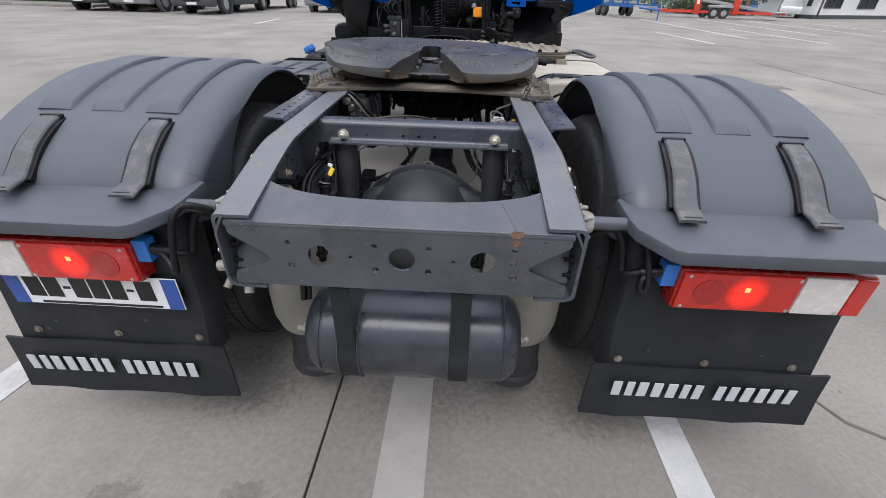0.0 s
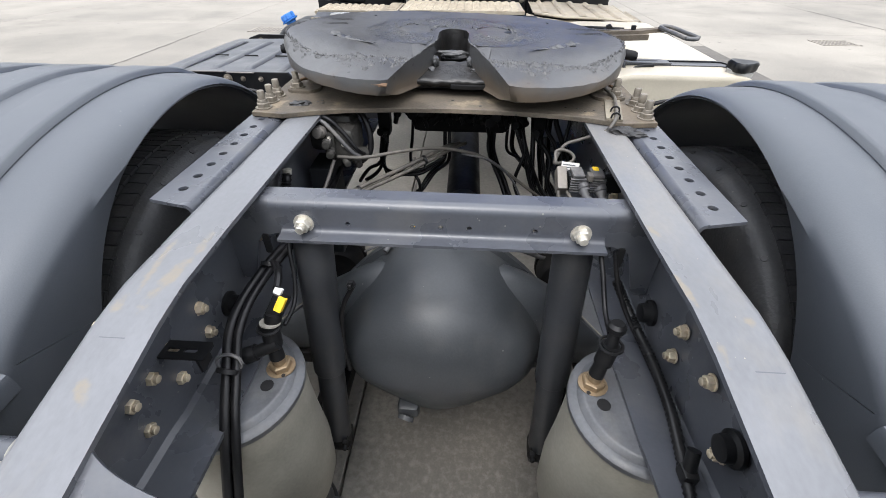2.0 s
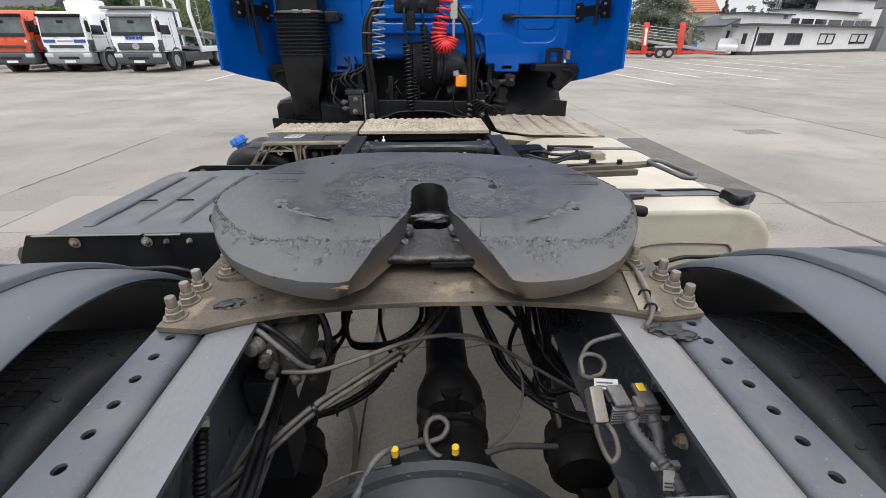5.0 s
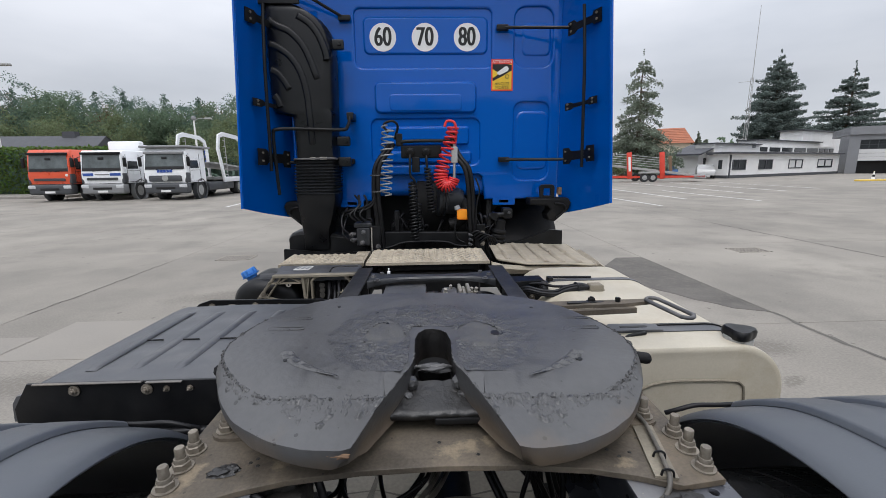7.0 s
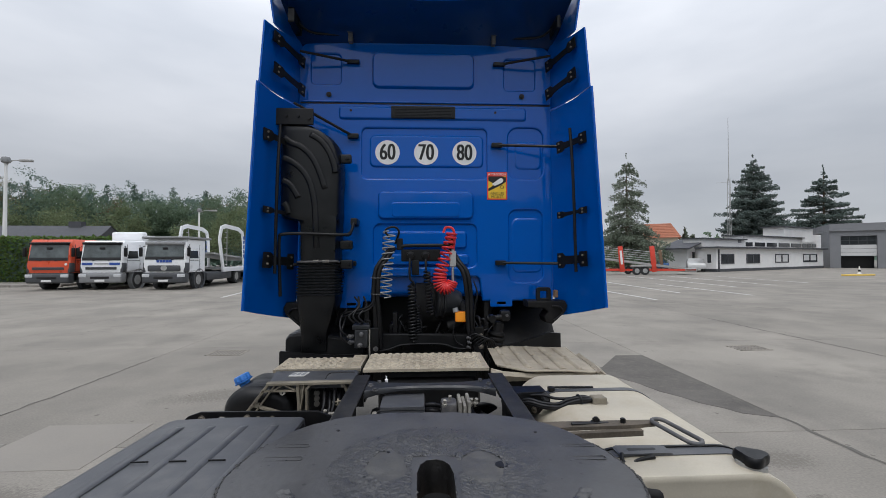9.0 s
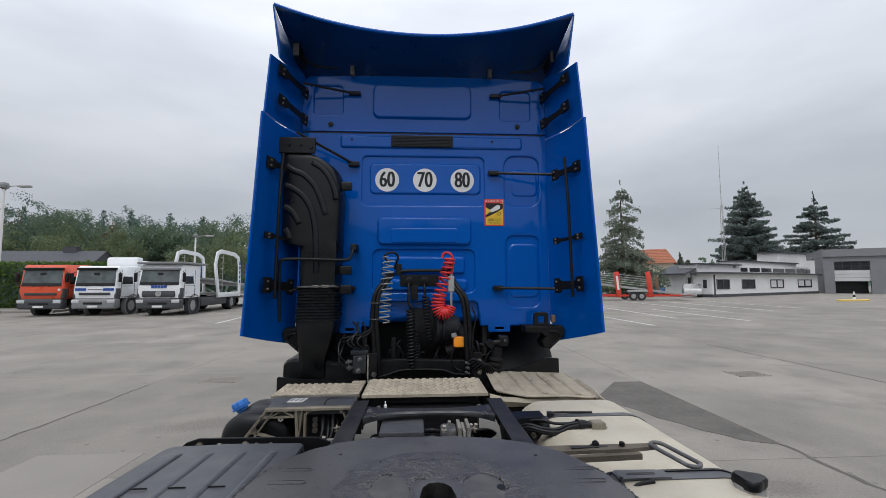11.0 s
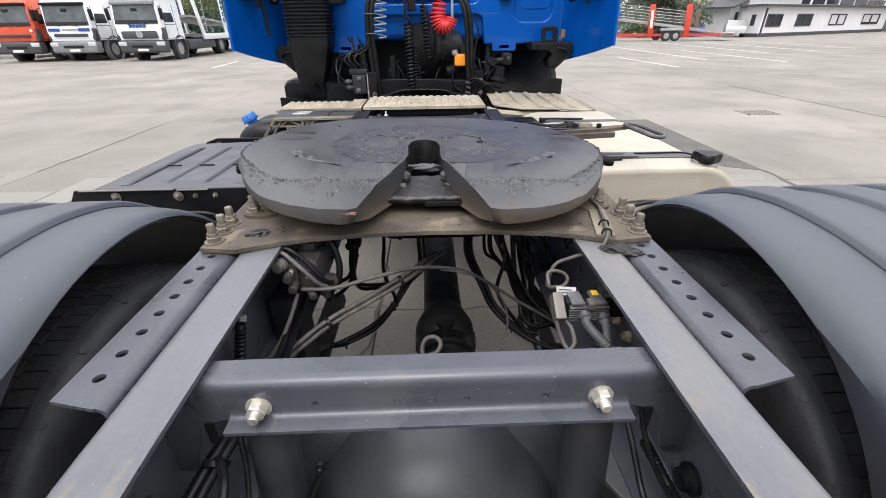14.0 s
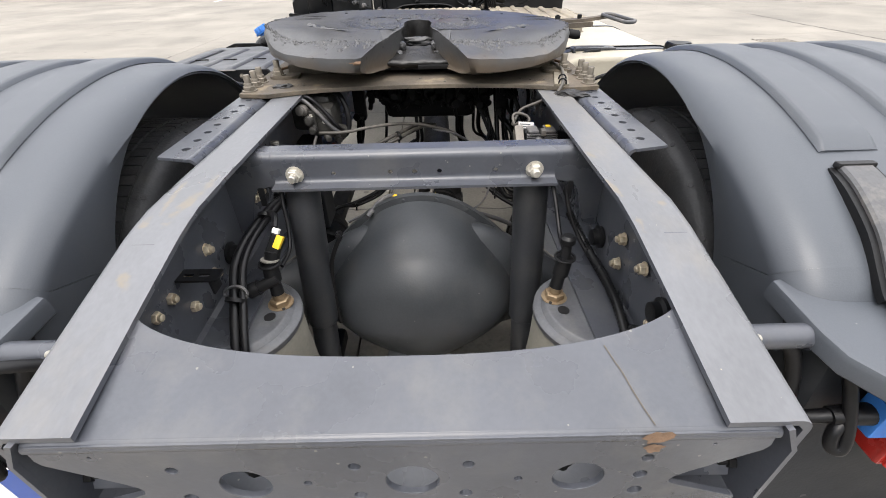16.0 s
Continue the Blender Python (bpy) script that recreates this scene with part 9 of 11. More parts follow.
rings = [sec(-0.845, 0.160, 4.34, 0.2, 1.445), sec(-0.845, 0.158, 4.34, 0.2, 1.40), sec(-0.855, 0.128, 4.35, 0.18, 1.25), sec(-0.865, 0.112, 4.36, 0.16, 1.18), sec(-0.868, 0.104, 4.37, 0.14, 1.13), sec(-0.868, 0.104, 4.38, 0.12, 1.02)]
loft(bm, rings)
part("duct_foot", bm, M_DUCT, duct)
hose("clamp_band", [(-0.978, 4.36, 1.70), (-0.95, 4.322, 1.702), (-0.71, 4.322, 1.705), (-0.675, 4.36, 1.70)], 0.008, M_STRAP, duct, "clamp band", 6)
for x0, x1 in ((-0.86, -0.82), (-0.79, -0.74)):
    bm = B()
    box(bm, x0, x1, 4.312, 4.325, 1.696, 1.716, 0.003)
    part("band_label", bm, M_CAST, duct)
for x, z in ((-0.62, 2.50), (-0.61, 1.83), (-0.61, 1.68)):
    bm = B()
    box(bm, x - 0.07, x + 0.03, 4.40, 4.44, z - 0.035, z + 0.035, 0.012)
    hexbolt(bm, (x, 4.40, z), (0, -1, 0), 0.013, 0.012)
    part("duct_lug", bm, M_DUCT, duct)
hose("grab_rail", [(-1.08, 4.26, 1.45), (-1.085, 4.25, 1.70), (-1.085, 4.25, 1.87), (-1.06, 4.25, 1.905), (-0.9, 4.27, 1.91), (-0.63, 4.32, 1.905), (-0.585, 4.36, 1.93), (-0.575, 4.42, 2.0)], 0.012, M_BLACK, cab, "black bent rail", 10)
bm = B()
box(bm, -0.60, -0.55, 4.42, 4.57, 1.985, 2.04, 0.008)
part("rail_foot", bm, M_BLACK, cab)

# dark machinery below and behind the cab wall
# Added black panels stand for the shade deep in the engine bay.
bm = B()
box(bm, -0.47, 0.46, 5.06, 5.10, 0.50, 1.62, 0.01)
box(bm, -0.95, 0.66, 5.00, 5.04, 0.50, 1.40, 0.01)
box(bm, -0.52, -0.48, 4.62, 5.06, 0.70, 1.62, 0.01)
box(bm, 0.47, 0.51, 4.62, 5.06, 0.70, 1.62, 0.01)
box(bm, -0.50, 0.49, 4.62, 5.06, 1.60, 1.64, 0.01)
part("engine_bulkhead", bm, M_INK_OR_SHADE, cab, "black panels standing for the shade in the engine bay")
bm = B()
top = [(-0.375, 1.150), (-0.20, 1.152), (0.28, 1.140), (0.40, 1.140)]
low = [(-0.375, 1.030), (-0.29, 1.045), (-0.20, 1.075), (-0.05, 1.082), (0.12, 1.075), (0.22, 1.045), (0.40, 1.035)]
me = flat([top + low[::-1]], 0.05, back_plane(4.33), bevel=0.006)
engine = part("rear_cab_support", me, M_BLACK, truck, "black steel cab support beam")
bm = B()
tube(bm, [(x, 4.302, z) for x, z in low], 0.007, 8)
part("beam_flange", bm, M_BLACK, engine)
for x in (-0.40, 0.385):
    bm = B()
    box(bm, x - 0.035, x + 0.035, 4.275, 4.295, 0.95, 1.21, 0.008)
    box(bm, x - 0.032, x + 0.032, 4.295, 4.42, 0.95, 1.19, 0.008)
    side = part("support_post", bm, M_BLACK, engine)
    for z in ((1.055,) if x < 0 else (1.142, 1.062)):
        bm = B()
        hexbolt(bm, (x + 0.012, 4.274, z), (0, -1, 0), 0.013, 0.012, 0.0, None, 0.003, 0.019)
        part("support_bolt", bm, M_STRAP if x < 0 else M_ZINC_DULL, side)
# air filter drum and engine parts deep in the bay
bm = B()
lathe(bm, [(0.05, 0.30), (0.235, 0.30), (0.25, 0.27), (0.25, 0.05), (0.238, 0.04), (0.238, 0.03), (0.25, 0.02), (0.25, 0.0), (0.05, 0.0)], (-0.14, 4.75, 1.31), (1, 0, 0), 40)
part("filter_drum", bm, M_GRIME, engine, "black ribbed air filter drum")
bm = B()
lathe(bm, [(0.118, 0.0), (0.124, 0.008), (0.124, 0.022), (0.110, 0.028), (0.110, 0.045), (0.124, 0.050), (0.124, 0.062), (0.108, 0.068), (0.105, 0.16), (0.085, 0.20)], (0.065, 4.50, 1.375), (1, 0.15, -0.05), 32)
part("filter_canister", bm, M_SHOCK, engine, "dusty round canister")
bm = B()
tube(bm, [(0.22, 4.50, 1.38), (0.27, 4.47, 1.35), (0.29, 4.44, 1.29), (0.24, 4.42, 1.22), (0.16, 4.42, 1.19)], 0.045, 14)
part("intake_elbow", bm, M_GRIME, engine)
bm = B()
box(bm, -0.268, -0.232, 4.36, 4.42, 1.15, 1.31, 0.008)
box(bm, -0.30, -0.20, 4.42, 4.60, 1.12, 1.22, 0.02)
part("engine_block", bm, M_BLACK, engine)
bm = B()
cyl(bm, (0.207, 4.335, 1.345), (0.215, 4.33, 1.315), 0.020, 0.024, n=12)
part("green_grey_plug", bm, M_GREYPL, engine, "grey plastic plug")
# cab suspension strut with its bellows
bm = B()
rings = []
prof = [(0.0, 0.040), (0.02, 0.046), (0.03, 0.058), (0.045, 0.060), (0.055, 0.050), (0.07, 0.062), (0.085, 0.062), (0.095, 0.050), (0.11, 0.062), (0.125, 0.060), (0.135, 0.045), (0.20, 0.045), (0.21, 0.03)]
lathe(bm, [(r, h) for h, r in prof], (0.512, 4.34, 1.03), (0.14, 0, 1), 22)
susp = part("cab_air_spring", bm, M_GRIME, engine, "grimy cab suspension unit")
bm = B()
cyl(bm, (0.45, 4.31, 1.262), (0.56, 4.32, 1.275), 0.022, n=14)
cyl(bm, (0.485, 4.27, 1.268), (0.485, 4.34, 1.268), 0.028, n=16)
box(bm, 0.55, 0.63, 4.30, 4.38, 1.24, 1.325, 0.02)
part("link_eye", bm, M_BLACK, susp)
bm = B()
hexbolt(bm, (0.60, 4.298, 1.29), (0, -1, 0), 0.012, 0.010)
part("link_bolt", bm, M_STRAP, susp)
# valve block on a stand
bm = B()
box(bm, -0.565, -0.43, 4.28, 4.40, 1.195, 1.232, 0.010)
box(bm, -0.545, -0.445, 4.27, 4.39, 1.06, 1.195, 0.010)
pump = part("tilt_pump", bm, M_SHOCK, engine, "dusty valve block with unions")
for x, z in ((-0.555, 1.150), (-0.55, 1.108), (-0.50, 1.085), (-0.49, 1.165)):
    bm = B()
    lathe(bm, [(0.014, 0), (0.014, 0.02), (0.018, 0.022), (0.018, 0.034), (0.008, 0.038), (0.008, 0.05)], (x, 4.275, z), (-0.9 if x < -0.52 else 0.0, -1, 0.1), 10)
    part("union", bm, M_STRAP, pump)
for k, (x, z) in enumerate(((-0.60, 1.155), (-0.60, 1.11), (-0.51, 1.25), (-0.47, 1.25), (-0.54, 1.25))):
    hose("pump_line", [(x, 4.26, z), (x - 0.04, 4.25, z + 0.05), (x - 0.05 + 0.02 * k, 4.30, z + 0.12), (x - 0.02, 4.38, z + 0.18)], 0.008, M_HOSE, pump)
rng = random.Random(77)
for k in range(20):
    x0 = rng.choice((rng.uniform(-0.62, -0.44), rng.uniform(0.36, 0.50), rng.uniform(-0.30, 0.30)))
    yy = 4.30 if abs(x0) > 0.36 else 4.42
    p = [(x0, yy + 0.08, rng.uniform(0.98, 1.12)), (x0 + rng.uniform(-0.05, 0.05), yy, rng.uniform(1.05, 1.25)), (x0 + rng.uniform(-0.06, 0.06), yy + 0.04, rng.uniform(1.12, 1.28)), (x0 + rng.uniform(-0.14, 0.14), yy + 0.22, rng.uniform(1.0, 1.2))]
    hose("hose", p, rng.choice((0.006, 0.008, 0.011)), rng.choice((M_HOSE, M_BLACK, M_HOSE)), engine)
for d in (0.0, 0.030):
    hose("thick_hose", [(-0.29 + d, 4.40, 1.80), (-0.335 + d, 4.33, 1.73), (-0.392 + d, 4.30, 1.63), (-0.405 + d, 4.29, 1.45), (-0.392 + d, 4.29, 1.28), (-0.38 + d, 4.30, 1.05)], 0.017, M_HOSE, engine, "thick black hose", 10)
    hose("thick_hose", [(0.20 - d, 4.40, 1.78), (0.24 - d, 4.33, 1.70), (0.30 - d, 4.30, 1.61), (0.325 - d, 4.29, 1.44), (0.33 - d, 4.29, 1.26), (0.35 - d, 4.30, 1.04)], 0.017, M_HOSE, engine, "thick black hose", 10)
for z in (1.46, 1.58):
    bm = B()
    tube(bm, [(-0.425, 4.285, z), (-0.40, 4.262, z), (-0.355, 4.265, z), (-0.345, 4.30, z)], 0.004, 6)
    part("hose_tie", bm, M_STRAP, engine)
hose("lead", [(0.345, 4.28, 1.55), (0.372, 4.27, 1.46), (0.352, 4.27, 1.36), (0.345, 4.27, 1.2)], 0.006, M_HOSE, engine)
for d in (0.0, 0.022):
    hose("bent_pipe", [(-0.40, 4.28, 1.43 - d), (-0.42, 4.27, 1.385 - d), (-0.48, 4.27, 1.35 - d), (-0.60, 4.30, 1.322 - d), (-0.66, 4.36, 1.30 - d)], 0.008, M_HOSE, engine)
hose("white_pipe", [(-0.432, 4.27, 1.20), (-0.432, 4.26, 1.1), (-0.431, 4.26, 1.0)], 0.006, M_CAST, engine)
hose("thin_cable", [(0.205, 4.30, 1.25), (0.19, 4.29, 1.17), (0.21, 4.29, 1.10), (0.26, 4.28, 1.07)], 0.005, M_HOSE, engine)
for x0, z0 in ((0.295, 1.13), (0.30, 1.095), (0.295, 1.06)):
    bm = B()
    lathe(bm, [(0.012, 0), (0.012, 0.015), (0.008, 0.018), (0.008, 0.035)], (x0, 4.275, z0), (0.6, -1, 0), 10)
    part("union", bm, M_STRAP, engine)
for k in range(5):
    hose("line", [(0.30 + 0.02 * k, 4.27, 1.13 - 0.015 * k), (0.36 + 0.02 * k, 4.25, 1.16 - 0.01 * k), (0.43 + 0.015 * k, 4.26, 1.10), (0.44 + 0.02 * k, 4.27, 1.02), (0.47 + 0.02 * k, 4.25, 0.95)], 0.008, M_HOSE, engine)
# black wheel covers behind the front wheels
bm = B()
loft(bm, [[Vector((x, y + 0.006 * math.sin(9 * x), z)) for x, z in ((-1.105, 0.62), (-1.10, 1.036), (-1.09, 1.042), (-0.98, 1.030), (-0.70, 1.006), (-0.50, 1.012), (-0.48, 0.62))] for y in (4.30, 4.315)])
loft(bm, [[Vector((x, y, z)) for x, z in ((-1.09, 0.62), (-1.085, 1.12 + dz), (-1.06, 1.146 + dz), (-0.99, 1.152 + dz), (-0.80, 1.14 + dz), (-0.58, 1.11 + dz), (-0.50, 1.04), (-0.48, 0.62))] for y, dz in ((4.40, -0.02), (4.42, 0.0), (4.90, 0.0))])
part("wheel_cover", bm, M_BLACK, truck, "black plastic cover behind the front wheel")
bm = B()
rings = []
for i in range(13):
    an = radians(95 + 85 * i / 12)
    rings.append([Vector((x, 5.42 + r * math.cos(an), 0.56 + r * math.sin(an))) for x, r in ((0.60, 0.62), (0.60, 0.80), (0.63, 0.83), (1.06, 0.83), (1.12, 0.80), (1.12, 0.62))])
loft(bm, rings)
part("wheel_cover", bm, M_GRIME, truck, "black plastic arch over the front wheel")
bm = B()
loft(bm, [[Vector((x, y, z)) for x, z in ((0.58, 0.62), (0.58, 1.04), (0.70, 1.055), (0.93, 1.13), (0.95, 1.14), (1.045, 1.13), (1.052, 0.62))] for y in (4.40, 4.425)])
part("wheel_cover", bm, M_BLACK, truck, "black plastic cover behind the front wheel")
for s in (1, -1):
    bm = B()
    lathe(bm, TYRE, (s * 0.98, 5.45, 0.52), (s, 0, 0), 48, cap=False)
    ft = part("front_tyre", bm, M_TYRE, truck, "black front tyre")
    bm = B()
    lathe(bm, [(0.31, -0.1), (0.28, 0.0), (0.1, 0.05)], (s * 0.98, 5.45, 0.52), (s, 0, 0), 28)
    part("rim", bm, M_RIM, ft)
    loop = [rrect(s * 0.93 - 0.055, s * 0.93 + 0.055, 1.375, 1.485, 0.02, 4), rrect(s * 0.93 - 0.032, s * 0.93 + 0.032, 1.398, 1.462, 0.012, 4)]
    part("cab_corner_bracket", flat(loop, 0.03, back_plane(4.47), bevel=0.004), M_BLACK, cab, "black corner bracket")
    me = flat([[(0.80, 1.372), (1.085, 1.372), (1.10, 1.345), (1.085, 1.30), (0.985, 1.212), (0.945, 1.222), (0.935, 1.255), (0.97, 1.30), (0.93, 1.335), (0.80, 1.345)]], 0.16, back_plane(4.50), bevel=0.012)
    sb = part("step_bracket", mirrored(me, s), M_GRIME, cab, "black moulded bracket below the cab")
    bm = B()
    tube(bm, [(s * 0.985, 4.41, 1.345), (s * 1.045, 4.405, 1.335), (s * 1.065, 4.41, 1.29), (s * 1.0, 4.41, 1.235)], 0.008, 8)
    part("bracket_rim", bm, M_BLACK, sb)
bm = B()
box(bm, 1.0, 1.03, 4.40, 4.44, 1.41, 1.47, 0.008)
part("side_marker", bm, M_RUST, cab, "small rust-red marker")

# air and electric coils on their carrier
bm = B()
box(bm, -0.205, 0.10, 4.38, 4.43, 1.700, 1.795, 0.012)
box(bm, -0.125, -0.065, 4.37, 4.43, 1.595, 1.71, 0.010)
tube(bm, [(-0.20, 4.40, 1.80), (-0.165, 4.37, 1.822), (0.155, 4.37, 1.822), (0.185, 4.40, 1.80)], 0.013, 10)
for x in (-0.134, -0.015):
    lathe(bm, [(0.034, 0), (0.034, 0.02), (0.026, 0.024), (0.024, 0.045), (0.016, 0.05)], (x, 4.385, 1.745), (0, -1, -0.15), 18)
for x in (-0.215, 0.185):
    box(bm, x - 0.024, x + 0.024, 4.37, 4.42, 1.79, 1.88, 0.008)
carrier = part("coil_carrier", bm, M_BLACK, cab, "black carrier for the trailer lines")
hose("grey_coil", helix((-0.29, 4.34, 1.93), (-0.325, 4.32, 1.43), 0.044, 12), 0.0052, M_CLEAR_COIL, carrier, "grey spiral air line", 8)
hose("grey_coil", [(-0.25, 4.40, 1.84), (-0.22, 4.36, 1.93), (-0.26, 4.34, 1.965), (-0.32, 4.34, 1.94), (-0.29, 4.34, 1.88)], 0.009, M_HOSE, carrier)
red = spline([(0.185, 4.33, 1.92), (0.155, 4.33, 1.80), (0.105, 4.33, 1.64), (0.09, 4.32, 1.55), (0.115, 4.31, 1.50), (0.165, 4.31, 1.505), (0.19, 4.31, 1.55)], 8)
pts = []
N = 22 * 14
for i in range(N + 1):
    f = i / N * (len(red) - 1)
    j = min(int(f), len(red) - 2)
    q = red[j].lerp(red[j + 1], f - j)
    d = (red[j + 1] - red[j]).normalized()
    u = V(0, 1, 0)
    w = d.cross(u).normalized()
    r = 0.036 + 0.012 * math.sin(math.pi * min(1, i / N * 1.1))
    pts.append(q + (u * math.cos(2 * math.pi * i / 14) + w * math.sin(2 * math.pi * i / 14)) * r)
b2 = B()
tube(b2, pts, 0.0082, 8, 1)
part("red_coil", b2, M_RED_COIL, carrier, "red spiral air line", 60)
hose("red_tail", [(0.19, 4.33, 1.74), (0.205, 4.32, 1.88), (0.19, 4.32, 1.95), (0.14, 4.33, 1.96), (0.12, 4.33, 1.92)], 0.010, M_RED_COIL, carrier)
bm = B()
cyl(bm, (0.19, 4.315, 1.53), (0.19, 4.315, 1.80), 0.010, n=10)
box(bm, 0.165, 0.215, 4.30, 4.34, 1.66, 1.78, 0.008)
part("coupling_valve", bm, M_GALV, carrier, "bare metal coupling valve")
hose("black_coil", helix((-0.122, 4.33, 1.52), (-0.112, 4.31, 1.10), 0.026, 17, 10), 0.0075, M_BLACK, carrier, "black spiral cable", 6)
hose("black_coil", helix((-0.008, 4.33, 1.63), (0.020, 4.33, 1.30), 0.022, 14, 10), 0.007, M_BLACK, carrier, "black spiral cable", 6)
hose("coil_lead", [(-0.134, 4.36, 1.735), (-0.136, 4.33, 1.70), (-0.136, 4.32, 1.58), (-0.112, 4.32, 1.545), (-0.10, 4.33, 1.515)], 0.009, M_BLACK, carrier)
hose("black_coil", helix((-0.082, 4.36, 1.37), (-0.080, 4.34, 1.12), 0.020, 12, 10), 0.006, M_BLACK, carrier, "black spiral cable", 6)
hose("coil_lead", [(-0.015, 4.36, 1.735), (-0.015, 4.33, 1.69), (-0.012, 4.33, 1.63)], 0.009, M_BLACK, carrier)
bm = B()
box(bm, 0.203, 0.297, 4.325, 4.37, 1.235, 1.325, 0.012)
al = part("amber_lamp", bm, M_BLACK, truck, "square amber marker lamp")
bm = B()
box(bm, 0.208, 0.292, 4.312, 4.330, 1.240, 1.320, 0.012)
part("amber_lens", bm, M_AMBER, al, "amber lens")

# ---- the far side of the yard ----


def mesh_from(verts, faces):
    me = bpy.data.meshes.new("mesh")
    me.from_pydata(verts, [], faces)
    me.update()
    return me


def leaf(verts, faces, p, size, rng, flat_up=0.0):
    a, b = Vector((rng.gauss(0, 1), rng.gauss(0, 1), rng.gauss(0, 1) * (1 - flat_up))), Vector((rng.gauss(0, 1), rng.gauss(0, 1), rng.gauss(0, 1) * (1 - flat_up)))
    a.normalize()
    b = (b - a * a.dot(b)).normalized()
    s = size * rng.uniform(0.6, 1.3)
    i = len(verts)
    verts += [p + a * s, p + b * s * 0.6, p - a * s, p - b * s * 0.6]
    faces.append((i, i + 1, i + 2, i + 3))


def crown(verts, faces, c, rx, ry, rz, lumps, per, size, rng):
    """A crown as many small clumps of leaves round an uneven outline."""
    for _ in range(lumps):
        d = Vector((rng.gauss(0, 1), rng.gauss(0, 1), rng.gauss(0, 1))).normalized()
        k = rng.uniform(0.35, 0.95)
        q = Vector((c[0] + d.x * rx * k, c[1] + d.y * ry * k, c[2] + d.z * rz * k))
        r = rng.uniform(0.16, 0.34) * min(rx, rz)
        for _ in range(per):
            e = Vector((rng.gauss(0, 1), rng.gauss(0, 1), rng.gauss(0, 0.8))).normalized() * r * rng.uniform(0.5, 1.05)
            leaf(verts, faces, q + e, size, rng)


# woods behind the trucks, as many crowns of leaves
for name, material, seed, count, y0, y1, hs in (("woodland", M_LEAF_DK, 1, 38, 78, 96, 1.0), ("woodland", M_LEAF, 2, 34, 70, 84, 0.86), ("woodland", M_LEAF_LT, 3, 12, 62, 70, 0.62), ("woodland", M_LEAF_BR, 4, 7, 76, 84, 0.97)):
    rng = random.Random(seed)
    vs, fs = [], []
    for k in range(count):
        y = rng.uniform(y0, y1)
        f = (k + rng.uniform(0.1, 0.9)) / count
        x = (-1.62 + 1.22 * f) * y
        h = (21.0 - 7.2 * f) * hs * rng.uniform(0.86, 1.08)
        r = rng.uniform(3.0, 4.6)
        crown(vs, fs, (x, y, h * 0.60), r, r, h * 0.42, 64, 70, 0.15, rng)
        if material == M_LEAF_DK:
            for _ in range(160):
                leaf(vs, fs, Vector((x + rng.uniform(-r, r), y + 2, rng.uniform(0, h * 0.5))), 0.6, rng)
    setting(name, mesh_from(vs, fs), material, "mixed green woodland behind the yard", "woodland", "stuff", 0)
# dark spruces standing out of the woods
rng = random.Random(71)
vs, fs = [], []
for f, h, y in ((0.50, 16.8, 84), (0.56, 15.6, 82), (0.60, 17.2, 80), (0.64, 16.2, 80), (0.71, 16.0, 82), (0.74, 16.8, 82), (0.79, 16.2, 78), (0.86, 16.0, 80), (0.92, 15.0, 78)):
    x = (-1.62 + 1.22 * f) * y
    h *= 0.92
    for k in range(1500):
        q = rng.random() ** 0.8
        a = rng.uniform(0, 6.283)
        rr = (0.4 + 4.2 * q) * (0.55 + 0.45 * math.sin(q * 70 + a * 2)) * rng.uniform(0.4, 1.0)
        leaf(vs, fs, Vector((x + rr * math.cos(a), y + rr * math.sin(a), h * (1 - 0.62 * q) - 0.25 * rr)), 0.16, rng, 0.3)
setting("woodland", mesh_from(vs, fs), M_LEAF_DK, "dark spruces standing out of the woodland", "woodland", "stuff", 0)
rng = random.Random(9)
vs, fs = [], []
for k in range(44):
    x = 20 + 5.2 * k + rng.uniform(-2, 2)
    y = 125 + rng.uniform(-8, 8) + 0.1 * k
    crown(vs, fs, (x, y, 4.6), 4.5, 4, 4.2 * rng.uniform(0.7, 1.15), 20, 16, 0.6, rng)
setting("distant_trees", mesh_from(vs, fs), M_LEAF, "low line of distant green trees", "trees", "stuff", 0)
bm = B()
for x0, x1, y, h in ((-230, -20, 104, 9.0), (10, 330, 150, 5.0)):
    ring_a, ring_b = [], []
    for i in range(61):
        x = x0 + (x1 - x0) * i / 60
        ring_a.append(bm.verts.new((x, y, -0.5)))
        ring_b.append(bm.verts.new((x, y + 6, h * (0.8 + 0.25 * noise.noise(Vector((x * 0.05, 0, 0)))))))
    for i in range(60):
        bm.faces.new((ring_a[i], ring_a[i + 1], ring_b[i + 1], ring_b[i]))
setting("backdrop", bm, M_LEAF_DK, "dark green wooded rise closing the view", "hill")

# Unseen screen behind the viewpoint, added to darken cab reflections and low light.
bm = B()
low, high = [], []
for i in range(81):
    a = radians(182 + 176 * i / 80)
    h = 8.5 + 2.5 * noise.noise(Vector((i * 0.31, 3.0, 0))) + 1.5 * noise.noise(Vector((i * 1.3, 7.0, 0)))
    low.append(bm.verts.new((42 * math.cos(a), 2 + 42 * math.sin(a), -0.5)))
    high.append(bm.verts.new((44 * math.cos(a), 2 + 44 * math.sin(a), h)))
for i in range(80):
    bm.faces.new((low[i], low[i + 1], high[i + 1], high[i]))
setting("backdrop", bm, M_LEAF_DK, "unseen dark green screen added behind the viewpoint to cut reflections and low light", "trees")

# clipped hedge
rng = random.Random(12)
vs, fs = [], []
